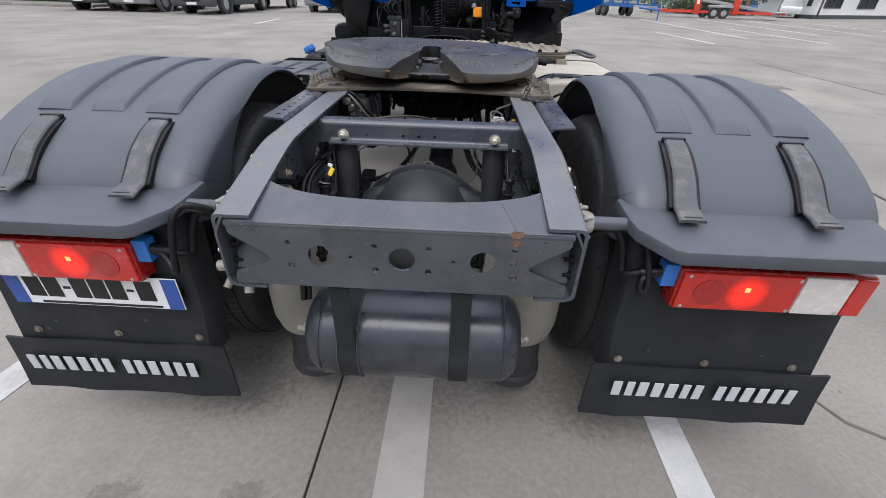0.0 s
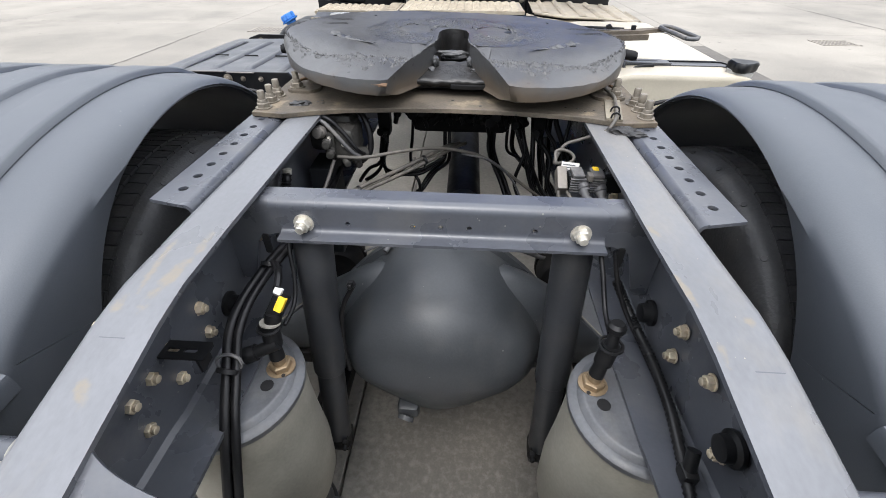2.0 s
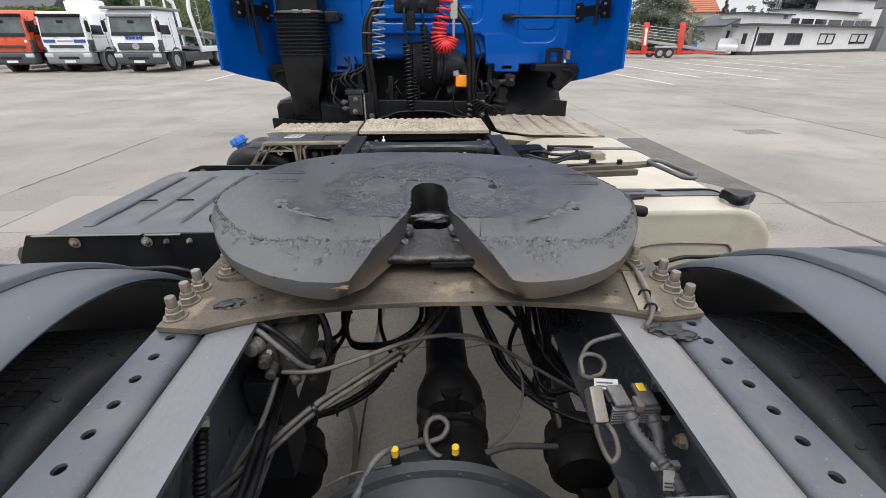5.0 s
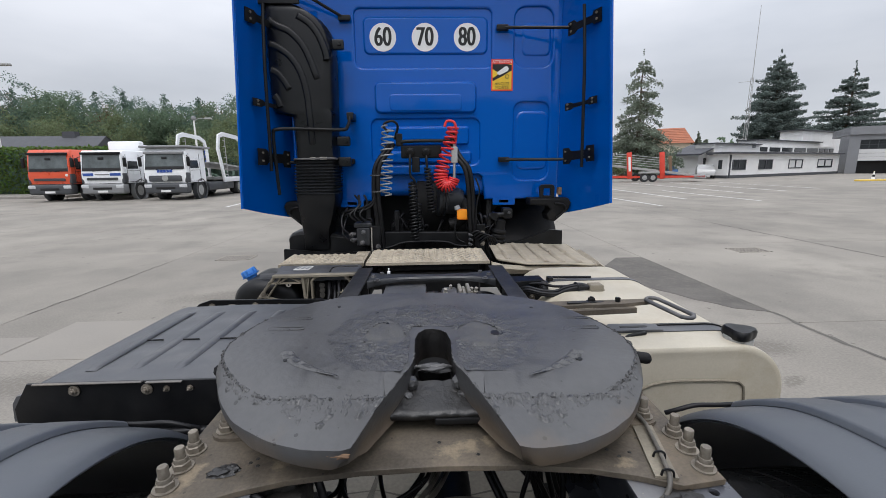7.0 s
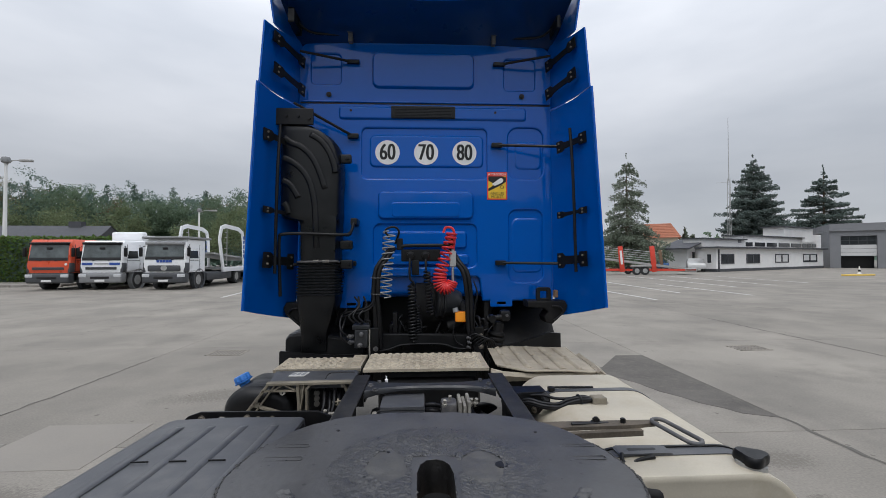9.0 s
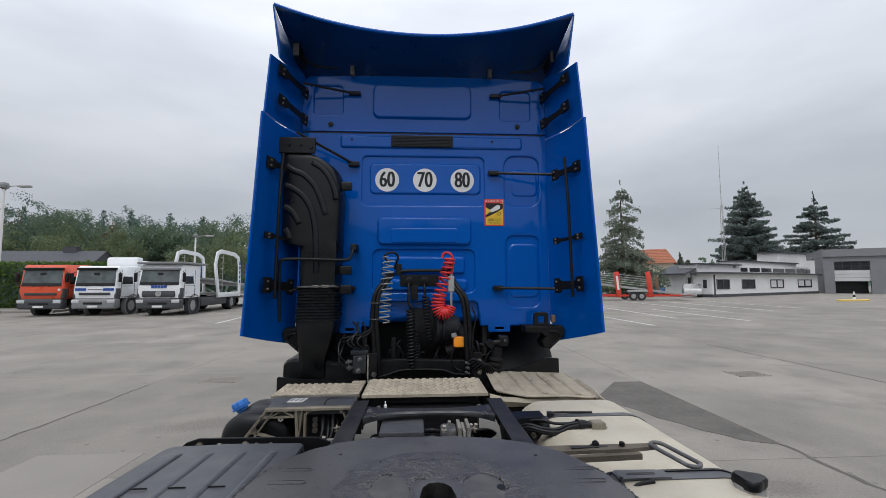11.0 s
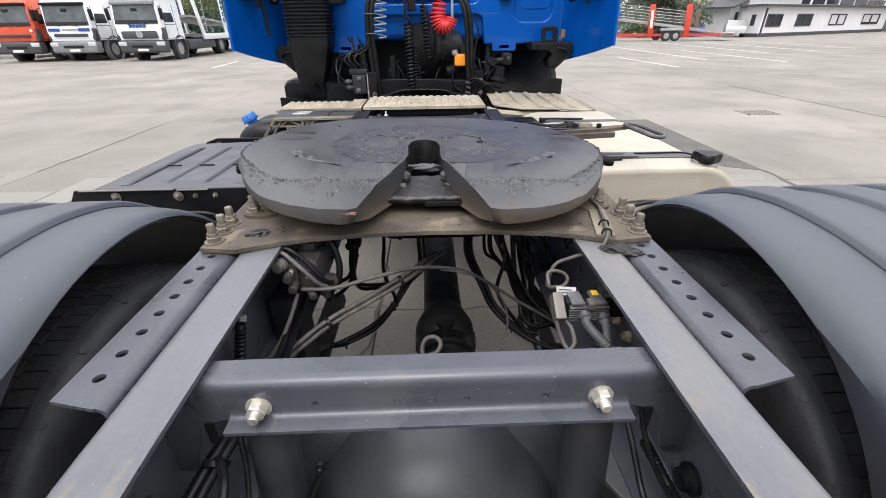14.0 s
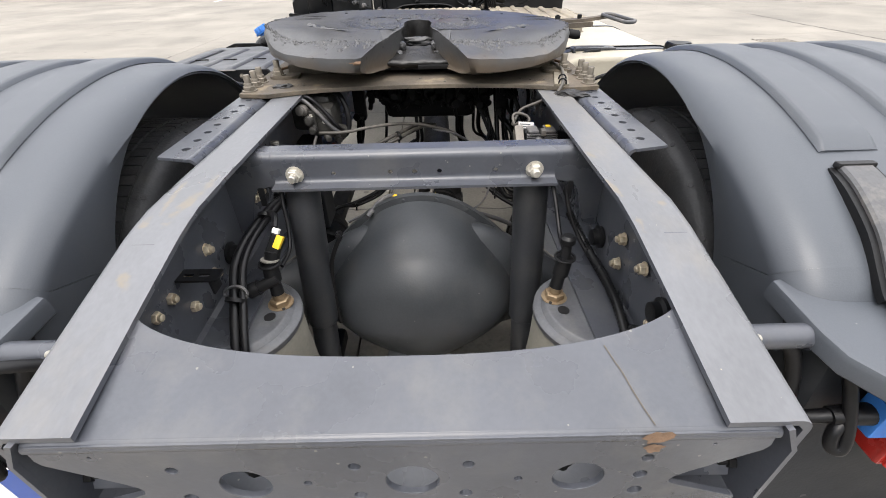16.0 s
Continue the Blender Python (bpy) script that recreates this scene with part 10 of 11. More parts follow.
for _ in range(15000):
    x = rng.uniform(-48, -20.5)
    t = rng.random()
    if t < 0.62:
        p = Vector((x, 30.9 + rng.gauss(0, 0.06), rng.uniform(0.05, 3.15)))
    elif t < 0.9:
        p = Vector((x, rng.uniform(30.9, 32.3), 3.15 + rng.gauss(0, 0.06)))
    else:
        p = Vector((-20.5 + rng.gauss(0, 0.06), rng.uniform(30.9, 32.3), rng.uniform(0.05, 3.1)))
    leaf(vs, fs, p, 0.11, rng)
hedge = tagged(link("hedge", mesh_from(vs, fs), M_HEDGE, None), "tall clipped green hedge behind the kerb", "hedge")
bm = B()
box(bm, -48, -20.6, 31.0, 32.2, 0.0, 3.05, 0.1)
lpart("hedge_core", bm, M_LEAF_DK, hedge, "dense dark inner twigs")

# kerb stones with a verge
bm = B()
box(bm, -52, -22.5, 27.9, 31.5, -0.02, 0.14, 0.02)
verge = setting("verge", bm, M_EARTH, "raised earth verge behind the kerb", "verge")
bm = B()
box(bm, -0.49, 0.49, -0.075, 0.075, -0.02, 0.17, 0.015)
kerb_me = finish(bm)
for k in range(30):
    o = link("kerb_stone", kerb_me, M_KERB, verge)
    o.location = (-51.5 + k, 27.85, 0)

# conifers


def conifer(name, x, y, h, r, material, seed, label, droop=0.25, layers=24, bare=0.16, gappy=0.0, tri=0.20, jit=2.2, dense=70):
    rng = random.Random(seed)
    th = thing(name, pose(x, y, 0), label, "tree")
    b2 = B()
    rings = []
    for i in range(9):
        z = h * 0.97 * i / 8
        rr = 0.021 * h * (1 - i / 8.4) + 0.02
        rings.append([Vector((rr * math.cos(a) + 0.05 * math.sin(z), rr * math.sin(a), z)) for a in [2 * math.pi * j / 9 for j in range(9)]])
    loft(b2, rings)
    lpart("trunk", b2, M_BARK, th)
    vs, fs = [], []
    b2 = B()
    for L in range(layers):
        f = L / (layers - 1)
        z = h * (bare + (0.985 - bare) * f) + rng.uniform(-0.03, 0.03) * h
        reach = r * (1 - f) ** 0.70 * rng.uniform(0.8, 1.12) + 0.15
        if f < 0.18:
            reach *= 0.65 + 1.9 * f
        n = max(4, int(9 * (1 - f) + 3))
        for j in range(n):
            if rng.random() < gappy:
                continue
            a = 2 * math.pi * (j + rng.random() * 0.8) / n + L
            zj = z + rng.uniform(-0.5, 0.5) * jit * h * (0.985 - bare) / layers
            ln = reach * rng.uniform(0.7, 1.12)
            d = Vector((math.cos(a), math.sin(a), 0))
            tip = Vector((0, 0, zj)) + d * ln + Vector((0, 0, -ln * droop * rng.uniform(0.5, 1.3)))
            root = Vector((0, 0, zj))
            if ln > 0.8:
                cyl(b2, root, root.lerp(tip, 0.85), 0.012 * h * 0.16 + 0.02, 0.012, 5)
            k = int(ln * dense) + 10
            for _ in range(k):
                t = rng.uniform(0.12, 1.0) ** 0.8
                w = ln * 0.24 * (1.15 - t)
                side = Vector((-d.y, d.x, 0)) * rng.gauss(0, w)
                p = root.lerp(tip, t) + side + Vector((0, 0, rng.gauss(-0.05, 0.16) - 0.10 * abs(side.length)))
                leaf(vs, fs, p, tri, rng, 0.35)
    tagged(lpart("limbs", b2, M_BARK, th), kind="stuff")
    lpart("crown", mesh_from(vs, fs), material, th, "dark green needles", 0)
    return th


conifer("fir_tree", 25.3, 52.0, 13.6, 5.4, M_FIR, 21, "tall dark green fir with an uneven crown", 0.42, 30, 0.08, 0.36, 0.12, 4.5, 66)
conifer("fir_tree", 60.5, 75.0, 19.4, 6.6, M_FIR_B, 22, "broad dense blue-green fir behind the office", -0.10, 42, 0.20, 0.10, 0.13, 5.5, 105)
conifer("pine_tree", 84.0, 85.0, 19.8, 7.8, M_FIR_B, 23, "layered dark pine with gaps between its boughs", -0.05, 20, 0.20, 0.22, 0.17, 2.2, 110)
for k, (x, y, h) in enumerate(((43.0, 68.0, 6.0), (45.0, 69.0, 5.2))):
    conifer("cypress", x, y, h, 1.1, M_FIR, 30 + k, "narrow dark cypress beside the house", 0.0, 18, 0.03, 0.0, 0.2)
rng = random.Random(44)
for x, y, r, material in ((22.0, 49.0, 1.6, M_LEAF_LT), (24.5, 48.5, 1.3, M_LEAF), (28.5, 51.0, 2.2, M_LEAF), (19.0, 50, 2.0, M_LEAF)):
    th = thing("bush", pose(x, y, 0), "leafy green bush beside the trailer", "bush", "bushes behind the trailer")
    vs, fs = [], []
    crown(vs, fs, (0, 0, r * 0.8), r, r, r * 0.85, 30, 22, 0.13, rng)
    lpart("foliage", mesh_from(vs, fs), material, th, "", 0)
    b2 = B()
    for a in range(5):
        cyl(b2, (0, 0, -0.05), (0.5 * r * math.cos(a * 1.3), 0.5 * r * math.sin(a * 1.3), r), 0.05, 0.02, 6)
    lpart("stems", b2, M_BARK, th)


# ---- buildings ----
def house(name, m, w, d, eave, ridge, wall_m, roof_m, label, tiles=False):
    th = thing(name, m, label, "house")
    b2 = B()
    box(b2, -w / 2, w / 2, 0, d, -0.1, eave)
    lpart("wall", b2, wall_m, th)
    b2 = B()
    o = 0.5
    for sgn in (1, -1):
        b2.faces.new([b2.verts.new(p) for p in ((-w / 2 - o, d / 2 - sgn * (d / 2 + o), eave - 0.25), (w / 2 + o, d / 2 - sgn * (d / 2 + o), eave - 0.25), (w / 2 + o * 0.2 - (w * 0.18 if tiles else 0), d / 2, ridge), (-w / 2 - o * 0.2 + (w * 0.18 if tiles else 0), d / 2, ridge))])
    for sgn in (1, -1):
        b2.faces.new([b2.verts.new(p) for p in ((sgn * (w / 2 + o * (1 if tiles else 0)), -o, eave - 0.25), (sgn * (w / 2 + o * (1 if tiles else 0)), d + o, eave - 0.25), (sgn * (w / 2 - (w * 0.18 - o * 0.2 if tiles else 0)), d / 2, ridge))])
    roof = lpart("roof", b2, roof_m, th, "", 20)
    b2 = B()
    box(b2, w * 0.2, w * 0.2 + 1.4, d / 2 - 0.4, d / 2 + 0.4, ridge - 0.6, ridge + 0.5)
    if tiles:
        b2.free()
    else:
        lpart("chimney", b2, wall_m, roof)
    if tiles:
        for k in range(9):
            t = k / 9
            b2 = B()
            wd = w / 2 + o - t * (w * 0.18 + o * 0.8)
            yy = -o + t * (d / 2 + o)
            zz = eave - 0.25 + t * (ridge - eave + 0.25)
            box(b2, -wd, wd, yy, yy + 0.06, zz + 0.02, zz + 0.07)
            lpart("tile_course", b2, roof_m, roof)
    for k in range(2):
        b2 = B()
        x = -w * 0.25 + k * w * 0.45
        box(b2, x, x + 1.1, -0.03, 0.05, eave * 0.5, eave * 0.5 + 1.2)
        win = lpart("window", b2, M_WGLASS, th)
        b2 = B()
        box(b2, x - 0.08, x + 1.18, -0.05, 0.03, eave * 0.5 - 0.1, eave * 0.5 - 0.02)
        lpart("sill", b2, M_WALL, win)
    return th


house("house", pose(-45.5, 50, 0, 0, 0, 3), 15, 8, 3.2, 5.7, M_ROOF_DK, M_ROOF_DK, "low house with a dark slate roof behind the hedge")
house("house", pose(38.3, 68, 0, 0, 0, -30), 6.0, 6.0, 5.0, 7.3, M_WALL_B, M_TILE, "beige house with an orange tiled hip roof", True)

# white office: local x runs along the front, y goes back
fa = math.degrees(math.atan2(59.1 - 46.1, 58.0 - 32.65))
OFF = pose(32.65, 46.1, 0, 0, 0, fa)
office = thing("office_building", OFF, "white single-storey office with a flat dark-edged roof", "building")
b = B()
box(b, -0.4, 28.0, 0, 1.6, -0.2, 2.62)
box(b, 5.0, 28.0, 1.6, 5.0, -0.2, 2.62)
lpart("wall", b, M_WALL, office)
b = B()
box(b, -0.44, 28.0, -0.05, 1.65, -0.2, 0.32)
lpart("plinth", b, M_GREYDK, office, "dark plinth")
b = B()
box(b, -1.1, 28.1, -0.5, 2.0, 2.62, 2.80)
box(b, 4.6, 28.1, 2.0, 5.1, 2.62, 2.80)
lpart("roof", b, M_ROOF_DK, office, "dark flat roof edge")
b = B()
box(b, 6.2, 41.0, 5.1, 7.5, -0.2, 4.0)
lpart("rear_wall", b, M_WALL, office)
b = B()
box(b, 16.8, 36.2, 5.3, 7.7, 4.0, 4.62)
lpart("raised_wall", b, M_WALL, office)
b = B()
box(b, 6.0, 17.0, 4.7, 7.7, 4.0, 4.14)
box(b, 16.6, 36.4, 5.0, 7.9, 4.62, 4.76)
lpart("rear_roof", b, M_ROOF_DK, office)
b = B()
loft(b, [[Vector((4.5, y, -0.2)), Vector((4.5, y, 2.9)), Vector((8.2, y, 3.85)), Vector((8.2, y, -0.2))] for y in (6.0, 9.0)])
lpart("side_wing", b, M_WALL, office)
b = B()
loft(b, [[Vector((2.2 + 1.3, y, 2.62)), Vector((2.2 + 1.3, y, 2.80)), Vector((8.2, y, 4.06)), Vector((8.2, y, 3.88))] for y in (5.2, 9.4)])
lpart("wing_roof", b, M_ROOF_DK, office)
b = B()
box(b, 31.7, 47.0, 6.0, 9.0, 2.6, 6.4)
lpart("upper_block", b, M_WALL, office)
b = B()
box(b, 31.3, 47.4, 5.7, 9.3, 6.4, 6.58)
lpart("upper_roof", b, M_ROOF_DK, office)
for k, (x, x1) in enumerate(((0.6, 3.2), (6.2, 9.2), (13.4, 16.9), (21.4, 25.7))):
    b = B()
    box(b, x, x1, -0.012, 0.06, 0.95, 1.90)
    win = lpart("window", b, M_WGLASS, office, "dark framed window")
    xm = (x + x1) / 2
    for a in ((x - 0.1, x1 + 0.1, 1.90, 1.99), (x - 0.1, x1 + 0.1, 0.87, 0.95), (x - 0.1, x + 0.04, 0.9, 1.95), (x1 - 0.04, x1 + 0.1, 0.9, 1.95), (xm - 0.07, xm + 0.07, 0.9, 1.95)):
        b = B()
        box(b, a[0], a[1], -0.06, 0.02, a[2], a[3])
        lpart("frame", b, M_ROOF_DK, win)
    if k > 1:
        for c0 in (x + 0.12, xm + 0.15):
            b = B()
            box(b, c0, c0 + (xm - x) * 0.8, -0.03, -0.014, 1.0 + 0.12 * (k % 2), 1.86)
            lpart("curtain", b, M_ROLL, win, "pale curtain")
for x, x1 in ((17.3, 19.2), (19.9, 22.9), (23.5, 26.6), (27.3, 30.9), (31.5, 35.0), (35.6, 37.1), (37.5, 38.9), (39.3, 40.8)):
    b = B()
    box(b, x, x1, 5.04, 5.12, 3.15, 3.72)
    lpart("clerestory_window", b, M_WGLASS, office)
b = B()
box(b, 15.2, 16.0, 5.0, 5.6, 3.6, 4.0, 0.05)
lpart("roof_unit", b, M_GREYPL, office)
for x, x1, z0, z1 in ((5.6, 6.1, 1.1, 2.3), (6.7, 7.1, 1.2, 2.1), (7.4, 7.8, 1.2, 2.1)):
    b = B()
    box(b, x, x1, 5.95, 6.03, z0, z1)
    lpart("side_window", b, M_WGLASS, office)
b = B()
box(b, -0.43, -0.38, 0.55, 0.95, 1.0, 1.95)
lpart("side_window", b, M_WGLASS, office)
b = B()
box(b, -0.06, 0.06, -0.12, -0.0, 0.0, 2.5)
lpart("downpipe", b, M_ROOF_DK, office)
garage = thing("garage_building", pose(57.2, 58.7, 0, 0, 0, -36), "grey clad workshop with a half-open roller door", "building")
for x0, x1, z0, z1 in ((0.85, 2.0, -0.2, 6.0), (5.7, 24.0, -0.2, 6.0), (2.0, 5.7, 4.5, 6.0)):
    b = B()
    box(b, x0, x1, 0.0, 0.4, z0, z1)
    lpart("wall", b, M_GREYWALL, garage)
b = B()
box(b, 0.85, 1.2, 0.4, 6.0, -0.2, 6.0)
lpart("side_wall", b, M_GREYWALL, garage)
b = B()
box(b, 0.8, 24.2, -0.25, 12.2, 5.2, 6.25)
lpart("roof_edge", b, M_GREYWALL, garage)
b = B()
box(b, 2.0, 5.7, 0.2, 0.3, 1.7, 3.25)
door = lpart("roller_door", b, M_ROLL, garage, "white roller door, half open")
b = B()
box(b, 2.0, 5.7, 0.22, 0.3, 3.25, 4.5)
lpart("door_frame", b, M_GREYDK, door)
for k in range(4):
    for j in range(2):
        b = B()
        box(b, 2.1 + 0.89 * k, 2.9 + 0.89 * k, 0.16, 0.24, 3.35 + 0.57 * j, 3.83 + 0.57 * j)
        lpart("door_pane", b, M_WGLASS, door)
for z in (1.7, 2.2, 2.7):
    b = B()
    box(b, 2.0, 5.7, 0.185, 0.2, z, z + 0.03)
    lpart("door_joint", b, M_GREYDK, door)
# Black sheet standing for the shade behind the half-open door.
b = B()
box(b, 2.0, 5.7, 1.6, 1.7, -0.1, 2.3)
lpart("interior_shade_sheet", b, M_INK_OR_SHADE, garage)

# mast and street lamps
mast = thing("radio_mast", pose(52.1, 70.0, 0), "thin lattice radio mast", "mast")
b = B()
for a in range(3):
    cyl(b, (0.35 * math.cos(a * 2.09), 0.35 * math.sin(a * 2.09), 0), (0.2 * math.cos(a * 2.09), 0.2 * math.sin(a * 2.09), 15), 0.05, 0.04, 6)
for k in range(20):
    z = 0.75 * k
    a = k % 3
    cyl(b, (0.3 * math.cos(a * 2.09), 0.3 * math.sin(a * 2.09), z), (0.3 * math.cos((a + 1) * 2.09), 0.3 * math.sin((a + 1) * 2.09), z + 0.75), 0.025, n=5)
lpart("lattice", b, M_GALV, mast)
b = B()
cyl(b, (0, 0, 14.5), (0, 0, 25.5), 0.06, 0.03, 6)
cyl(b, (-2.2, 0, 14.2), (0.2, 0, 14.4), 0.03, n=5)
lpart("antenna", b, M_GALV, mast)


def street_lamp(x, y, h, arm):
    th = thing("street_lamp", pose(x, y, 0), "pale concrete street lamp with a side arm", "street lamp", "street lamps")
    b2 = B()
    cyl(b2, (0, 0, -0.1), (0, 0, h - 0.5), 0.16, 0.09, 12)
    lpart("pole", b2, M_WALL, th)
    b2 = B()
    tube(b2, [(0, 0, h - 0.7), (arm * 0.4, 0, h - 0.35), (arm, 0, h - 0.3)], 0.035, 8)
    lpart("arm", b2, M_GALV, th)
    b2 = B()
    box(b2, arm - 0.1, arm + 0.75, -0.16, 0.16, h - 0.42, h - 0.24, 0.05)
    lpart("lamp_head", b2, M_GALV, th)
    b2 = B()
    lathe(b2, [(0.12, -0.1), (0.26, 0.0), (0.30, 0.18), (0.22, 0.36), (0.05, 0.42)], (0, 0, h - 0.45), (0, 0, 1), 18)
    lpart("top_lantern", b2, M_GREYPL, th)


street_lamp(-30.3, 33.0, 9.2, 1.1)
street_lamp(-28.0, 55.0, 8.0, 1.4)


# ---- parked vehicles ----
def wheel(parent, x, y, r=0.5, w=0.28, pale=False):
    b2 = B()
    s = 1 if x > 0 else -1
    lathe(b2, [(r * 0.58, -w / 2), (r * 0.9, -w / 2), (r, -w * 0.35), (r, w * 0.35), (r * 0.9, w / 2), (r * 0.58, w / 2)], (x, y, r), (s, 0, 0), 26, cap=False)
    t = lpart("wheel", b2, M_TYRE, parent)
    b2 = B()
    lathe(b2, [(r * 0.6, w * 0.45), (r * 0.52, w * 0.2), (r * 0.35, w * 0.25), (r * 0.22, w * 0.5), (r * 0.02, w * 0.55)], (x, y, r), (s, 0, 0), 22)
    lpart("rim", b2, M_GALV if pale else M_RIM, t)


def lorry(name, x, y, paint, label, bumper, cab_h=2.75, visor=None, grille=M_GREYDK, length=1.9, floor=0.95, screen=(1.62, 2.52), axles=(1.35, 5.0)):
    """A lorry with its front at y = 0, facing -y."""
    th = thing(name, pose(x, y, 0), label, "lorry", "parked lorries")
    w = 1.13
    b2 = B()
    prof = [(0.05, floor), (0.0, 1.35), (0.03, screen[0]), (0.16, screen[1] + 0.05), (0.32, cab_h), (length, cab_h + 0.02), (length, floor)]
    xs = ((-w, 0.07), (-w + 0.06, 0.0), (w - 0.06, 0.0), (w, 0.07))
    loft(b2, [[Vector((xx, yy + dy * (1 if yy < 1 else 0), zz - (0.05 if abs(xx) == w and zz > 2.4 else 0))) for yy, zz in prof] for xx, dy in xs])
    cabp = lpart("cab", b2, paint, th)
    b2 = B()
    z0, z1 = screen
    y0, y1 = 0.02, 0.15
    loft(b2, [[Vector((sx * (w - 0.10), y0 - 0.012, z0)), Vector((sx * (w - 0.16), y1 - 0.004, z1)), Vector((sx * (w - 0.16), y1 + 0.04, z1)), Vector((sx * (w - 0.10), y0 + 0.05, z0))] for sx in (-1, 1)])
    scr = lpart("windscreen", b2, M_SCREEN, cabp)
    b2 = B()
    box(b2, -0.14, 0.14, 0.075, 0.10, z1 - 0.30, z1 - 0.17, 0.02)
    lpart("screen_mirror", b2, M_INK_OR_SHADE, scr)
    b2 = B()
    loft(b2, [[Vector((sx * (w - 0.12), y0 - 0.016, z0)), Vector((sx * (w - 0.125), y0 + 0.010, z0 + 0.16)), Vector((sx * (w - 0.125), y0 + 0.04, z0 + 0.16)), Vector((sx * (w - 0.12), y0 + 0.04, z0))] for sx in (-1, 1)])
    lpart("screen_base", b2, M_INK_OR_SHADE, scr)
    for sx in (1, -1):
        b2 = B()
        loft(b2, [[Vector((sx * (w + o), 0.42, 1.72)), Vector((sx * (w + o), 1.30, 1.72)), Vector((sx * (w - 0.02 + o), 1.22, 2.42)), Vector((sx * (w - 0.02 + o), 0.55, 2.42))] for o in (-0.02, 0.012)])
        lpart("side_window", b2, M_WGLASS, cabp)
        b2 = B()
        box(b2, sx * (w + 0.14) - 0.08, sx * (w + 0.14) + 0.08, 0.0, 0.12, 1.82, 2.32, 0.04)
        cyl(b2, (sx * w, 0.2, 2.4), (sx * (w + 0.16), 0.06, 2.3), 0.02, n=6)
        lpart("mirror", b2, M_BLACK, cabp)
        b2 = B()
        box(b2, sx * 0.92 - 0.20, sx * 0.92 + 0.20, -0.10, -0.02, 0.70, 0.88, 0.03)
        lpart("headlamp", b2, M_LAMPGL, th)
        b2 = B()
        box(b2, sx * (w - 0.02) - 0.02, sx * (w - 0.02) + 0.02, 1.45, 1.50, 1.35, 1.45)
        lpart("door_handle", b2, M_BLACK, cabp)
        b2 = B()
        lathe(b2, [(0.62, -0.1), (0.62, 0.12), (0.55, 0.12), (0.55, -0.1)], (sx * (w - 0.12), axles[0], 0.52), (sx, 0, 0), 24, cap=False)
        lpart("wheel_arch", b2, bumper, th)
        wheel(th, sx * (w - 0.20), axles[0], pale=True)
        for a in axles[1:]:
            wheel(th, sx * (w - 0.25), a, w=0.5, pale=True)
    for sx in (1, -1):
        for zz in (1.0, 1.60):
            b2 = B()
            box(b2, sx * (w + 0.004) - 0.006, sx * (w + 0.004) + 0.006, 0.38 if zz > 1.2 else 0.30, 1.42, zz, zz + 0.02)
            lpart("door_gap", b2, M_INK_OR_SHADE, cabp)
        for yy in (0.36, 1.42):
            b2 = B()
            box(b2, sx * (w + 0.004) - 0.006, sx * (w + 0.004) + 0.006, yy, yy + 0.02, 1.0, 2.5)
            lpart("door_gap", b2, M_INK_OR_SHADE, cabp)
        b2 = B()
        box(b2, sx * (w - 0.06) - 0.08, sx * (w - 0.06) + 0.08, 0.02, 0.35, 0.95, 1.5, 0.05)
        lpart("corner_vane", b2, M_GREYDK, cabp)
    b2 = B()
    box(b2, -w + 0.14, w - 0.14, 0.10, 0.30, z0 + 0.02, z0 + 0.14, 0.04)
    lpart("dashboard", b2, M_GREYDK, cabp)
    b2 = B()
    box(b2, -w, w, -0.09, 0.4, 0.38, 0.93, 0.10, 3)
    bp = lpart("bumper", b2, bumper, th)
    b2 = B()
    box(b2, -0.26, 0.26, -0.108, -0.085, 0.46, 0.57)
    lpart("plate_bar", b2, M_WALL, bp, "pale plate without characters")
    b2 = B()
    box(b2, -0.5, 0.5, -0.105, -0.085, 0.62, 0.74, 0.01)
    lpart("bumper_slot", b2, M_INK_OR_SHADE, bp)
    b2 = B()
    box(b2, -0.82, 0.82, -0.012, 0.06, 1.12, 1.26, 0.02)
    gr = lpart("grille", b2, grille, cabp)
    for k in range(3):
        b2 = B()
        box(b2, -0.80, 0.80, -0.022, 0.0, 1.135 + 0.04 * k, 1.155 + 0.04 * k)
        lpart("grille_bar", b2, M_GREYDK, gr)
    b2 = B()
    box(b2, -w + 0.10, w - 0.10, 0.02, 0.35, screen[1] - 0.03, screen[1] + 0.10, 0.03)
    lpart("sun_visor", b2, visor or M_BLACK, cabp)
    for sx in (-0.45, 0.35):
        b2 = B()
        cyl(b2, (sx, 0.0, z0 - 0.02), (sx + 0.55, 0.02, z0 + 0.10), 0.012, n=5)
        lpart("wiper", b2, M_BLACK, cabp)
    b2 = B()
    box(b2, -0.45, 0.45, 0.4, axles[-1] + 1.0, 0.55, 0.9)
    box(b2, 0.5, 1.15, axles[0] + 0.8, axles[-1] - 0.8, 0.4, 0.9, 0.08)
    box(b2, -1.15, -0.5, axles[0] + 0.8, axles[-1] - 0.8, 0.4, 0.9, 0.08)
    lpart("chassis", b2, M_GREYDK, th)
    return th


red_l = lorry("tipper_lorry", -20.35, 24.9, M_TRUCK_RED, "red lorry with a grey bumper parked by the hedge", M_GREYDK, 2.78)
b = B()
box(b, -1.2, 1.2, 2.1, 7.0, 1.1, 2.7, 0.04)
lpart("tipper_body", b, M_RUST, red_l, "brown tipper body")
b = B()
lathe(b, [(0.07, 0), (0.07, 0.02)], (0.95, -0.005, 1.42), (0, -1, 0), 14)
lpart("round_marker", b, M_WALL, red_l)
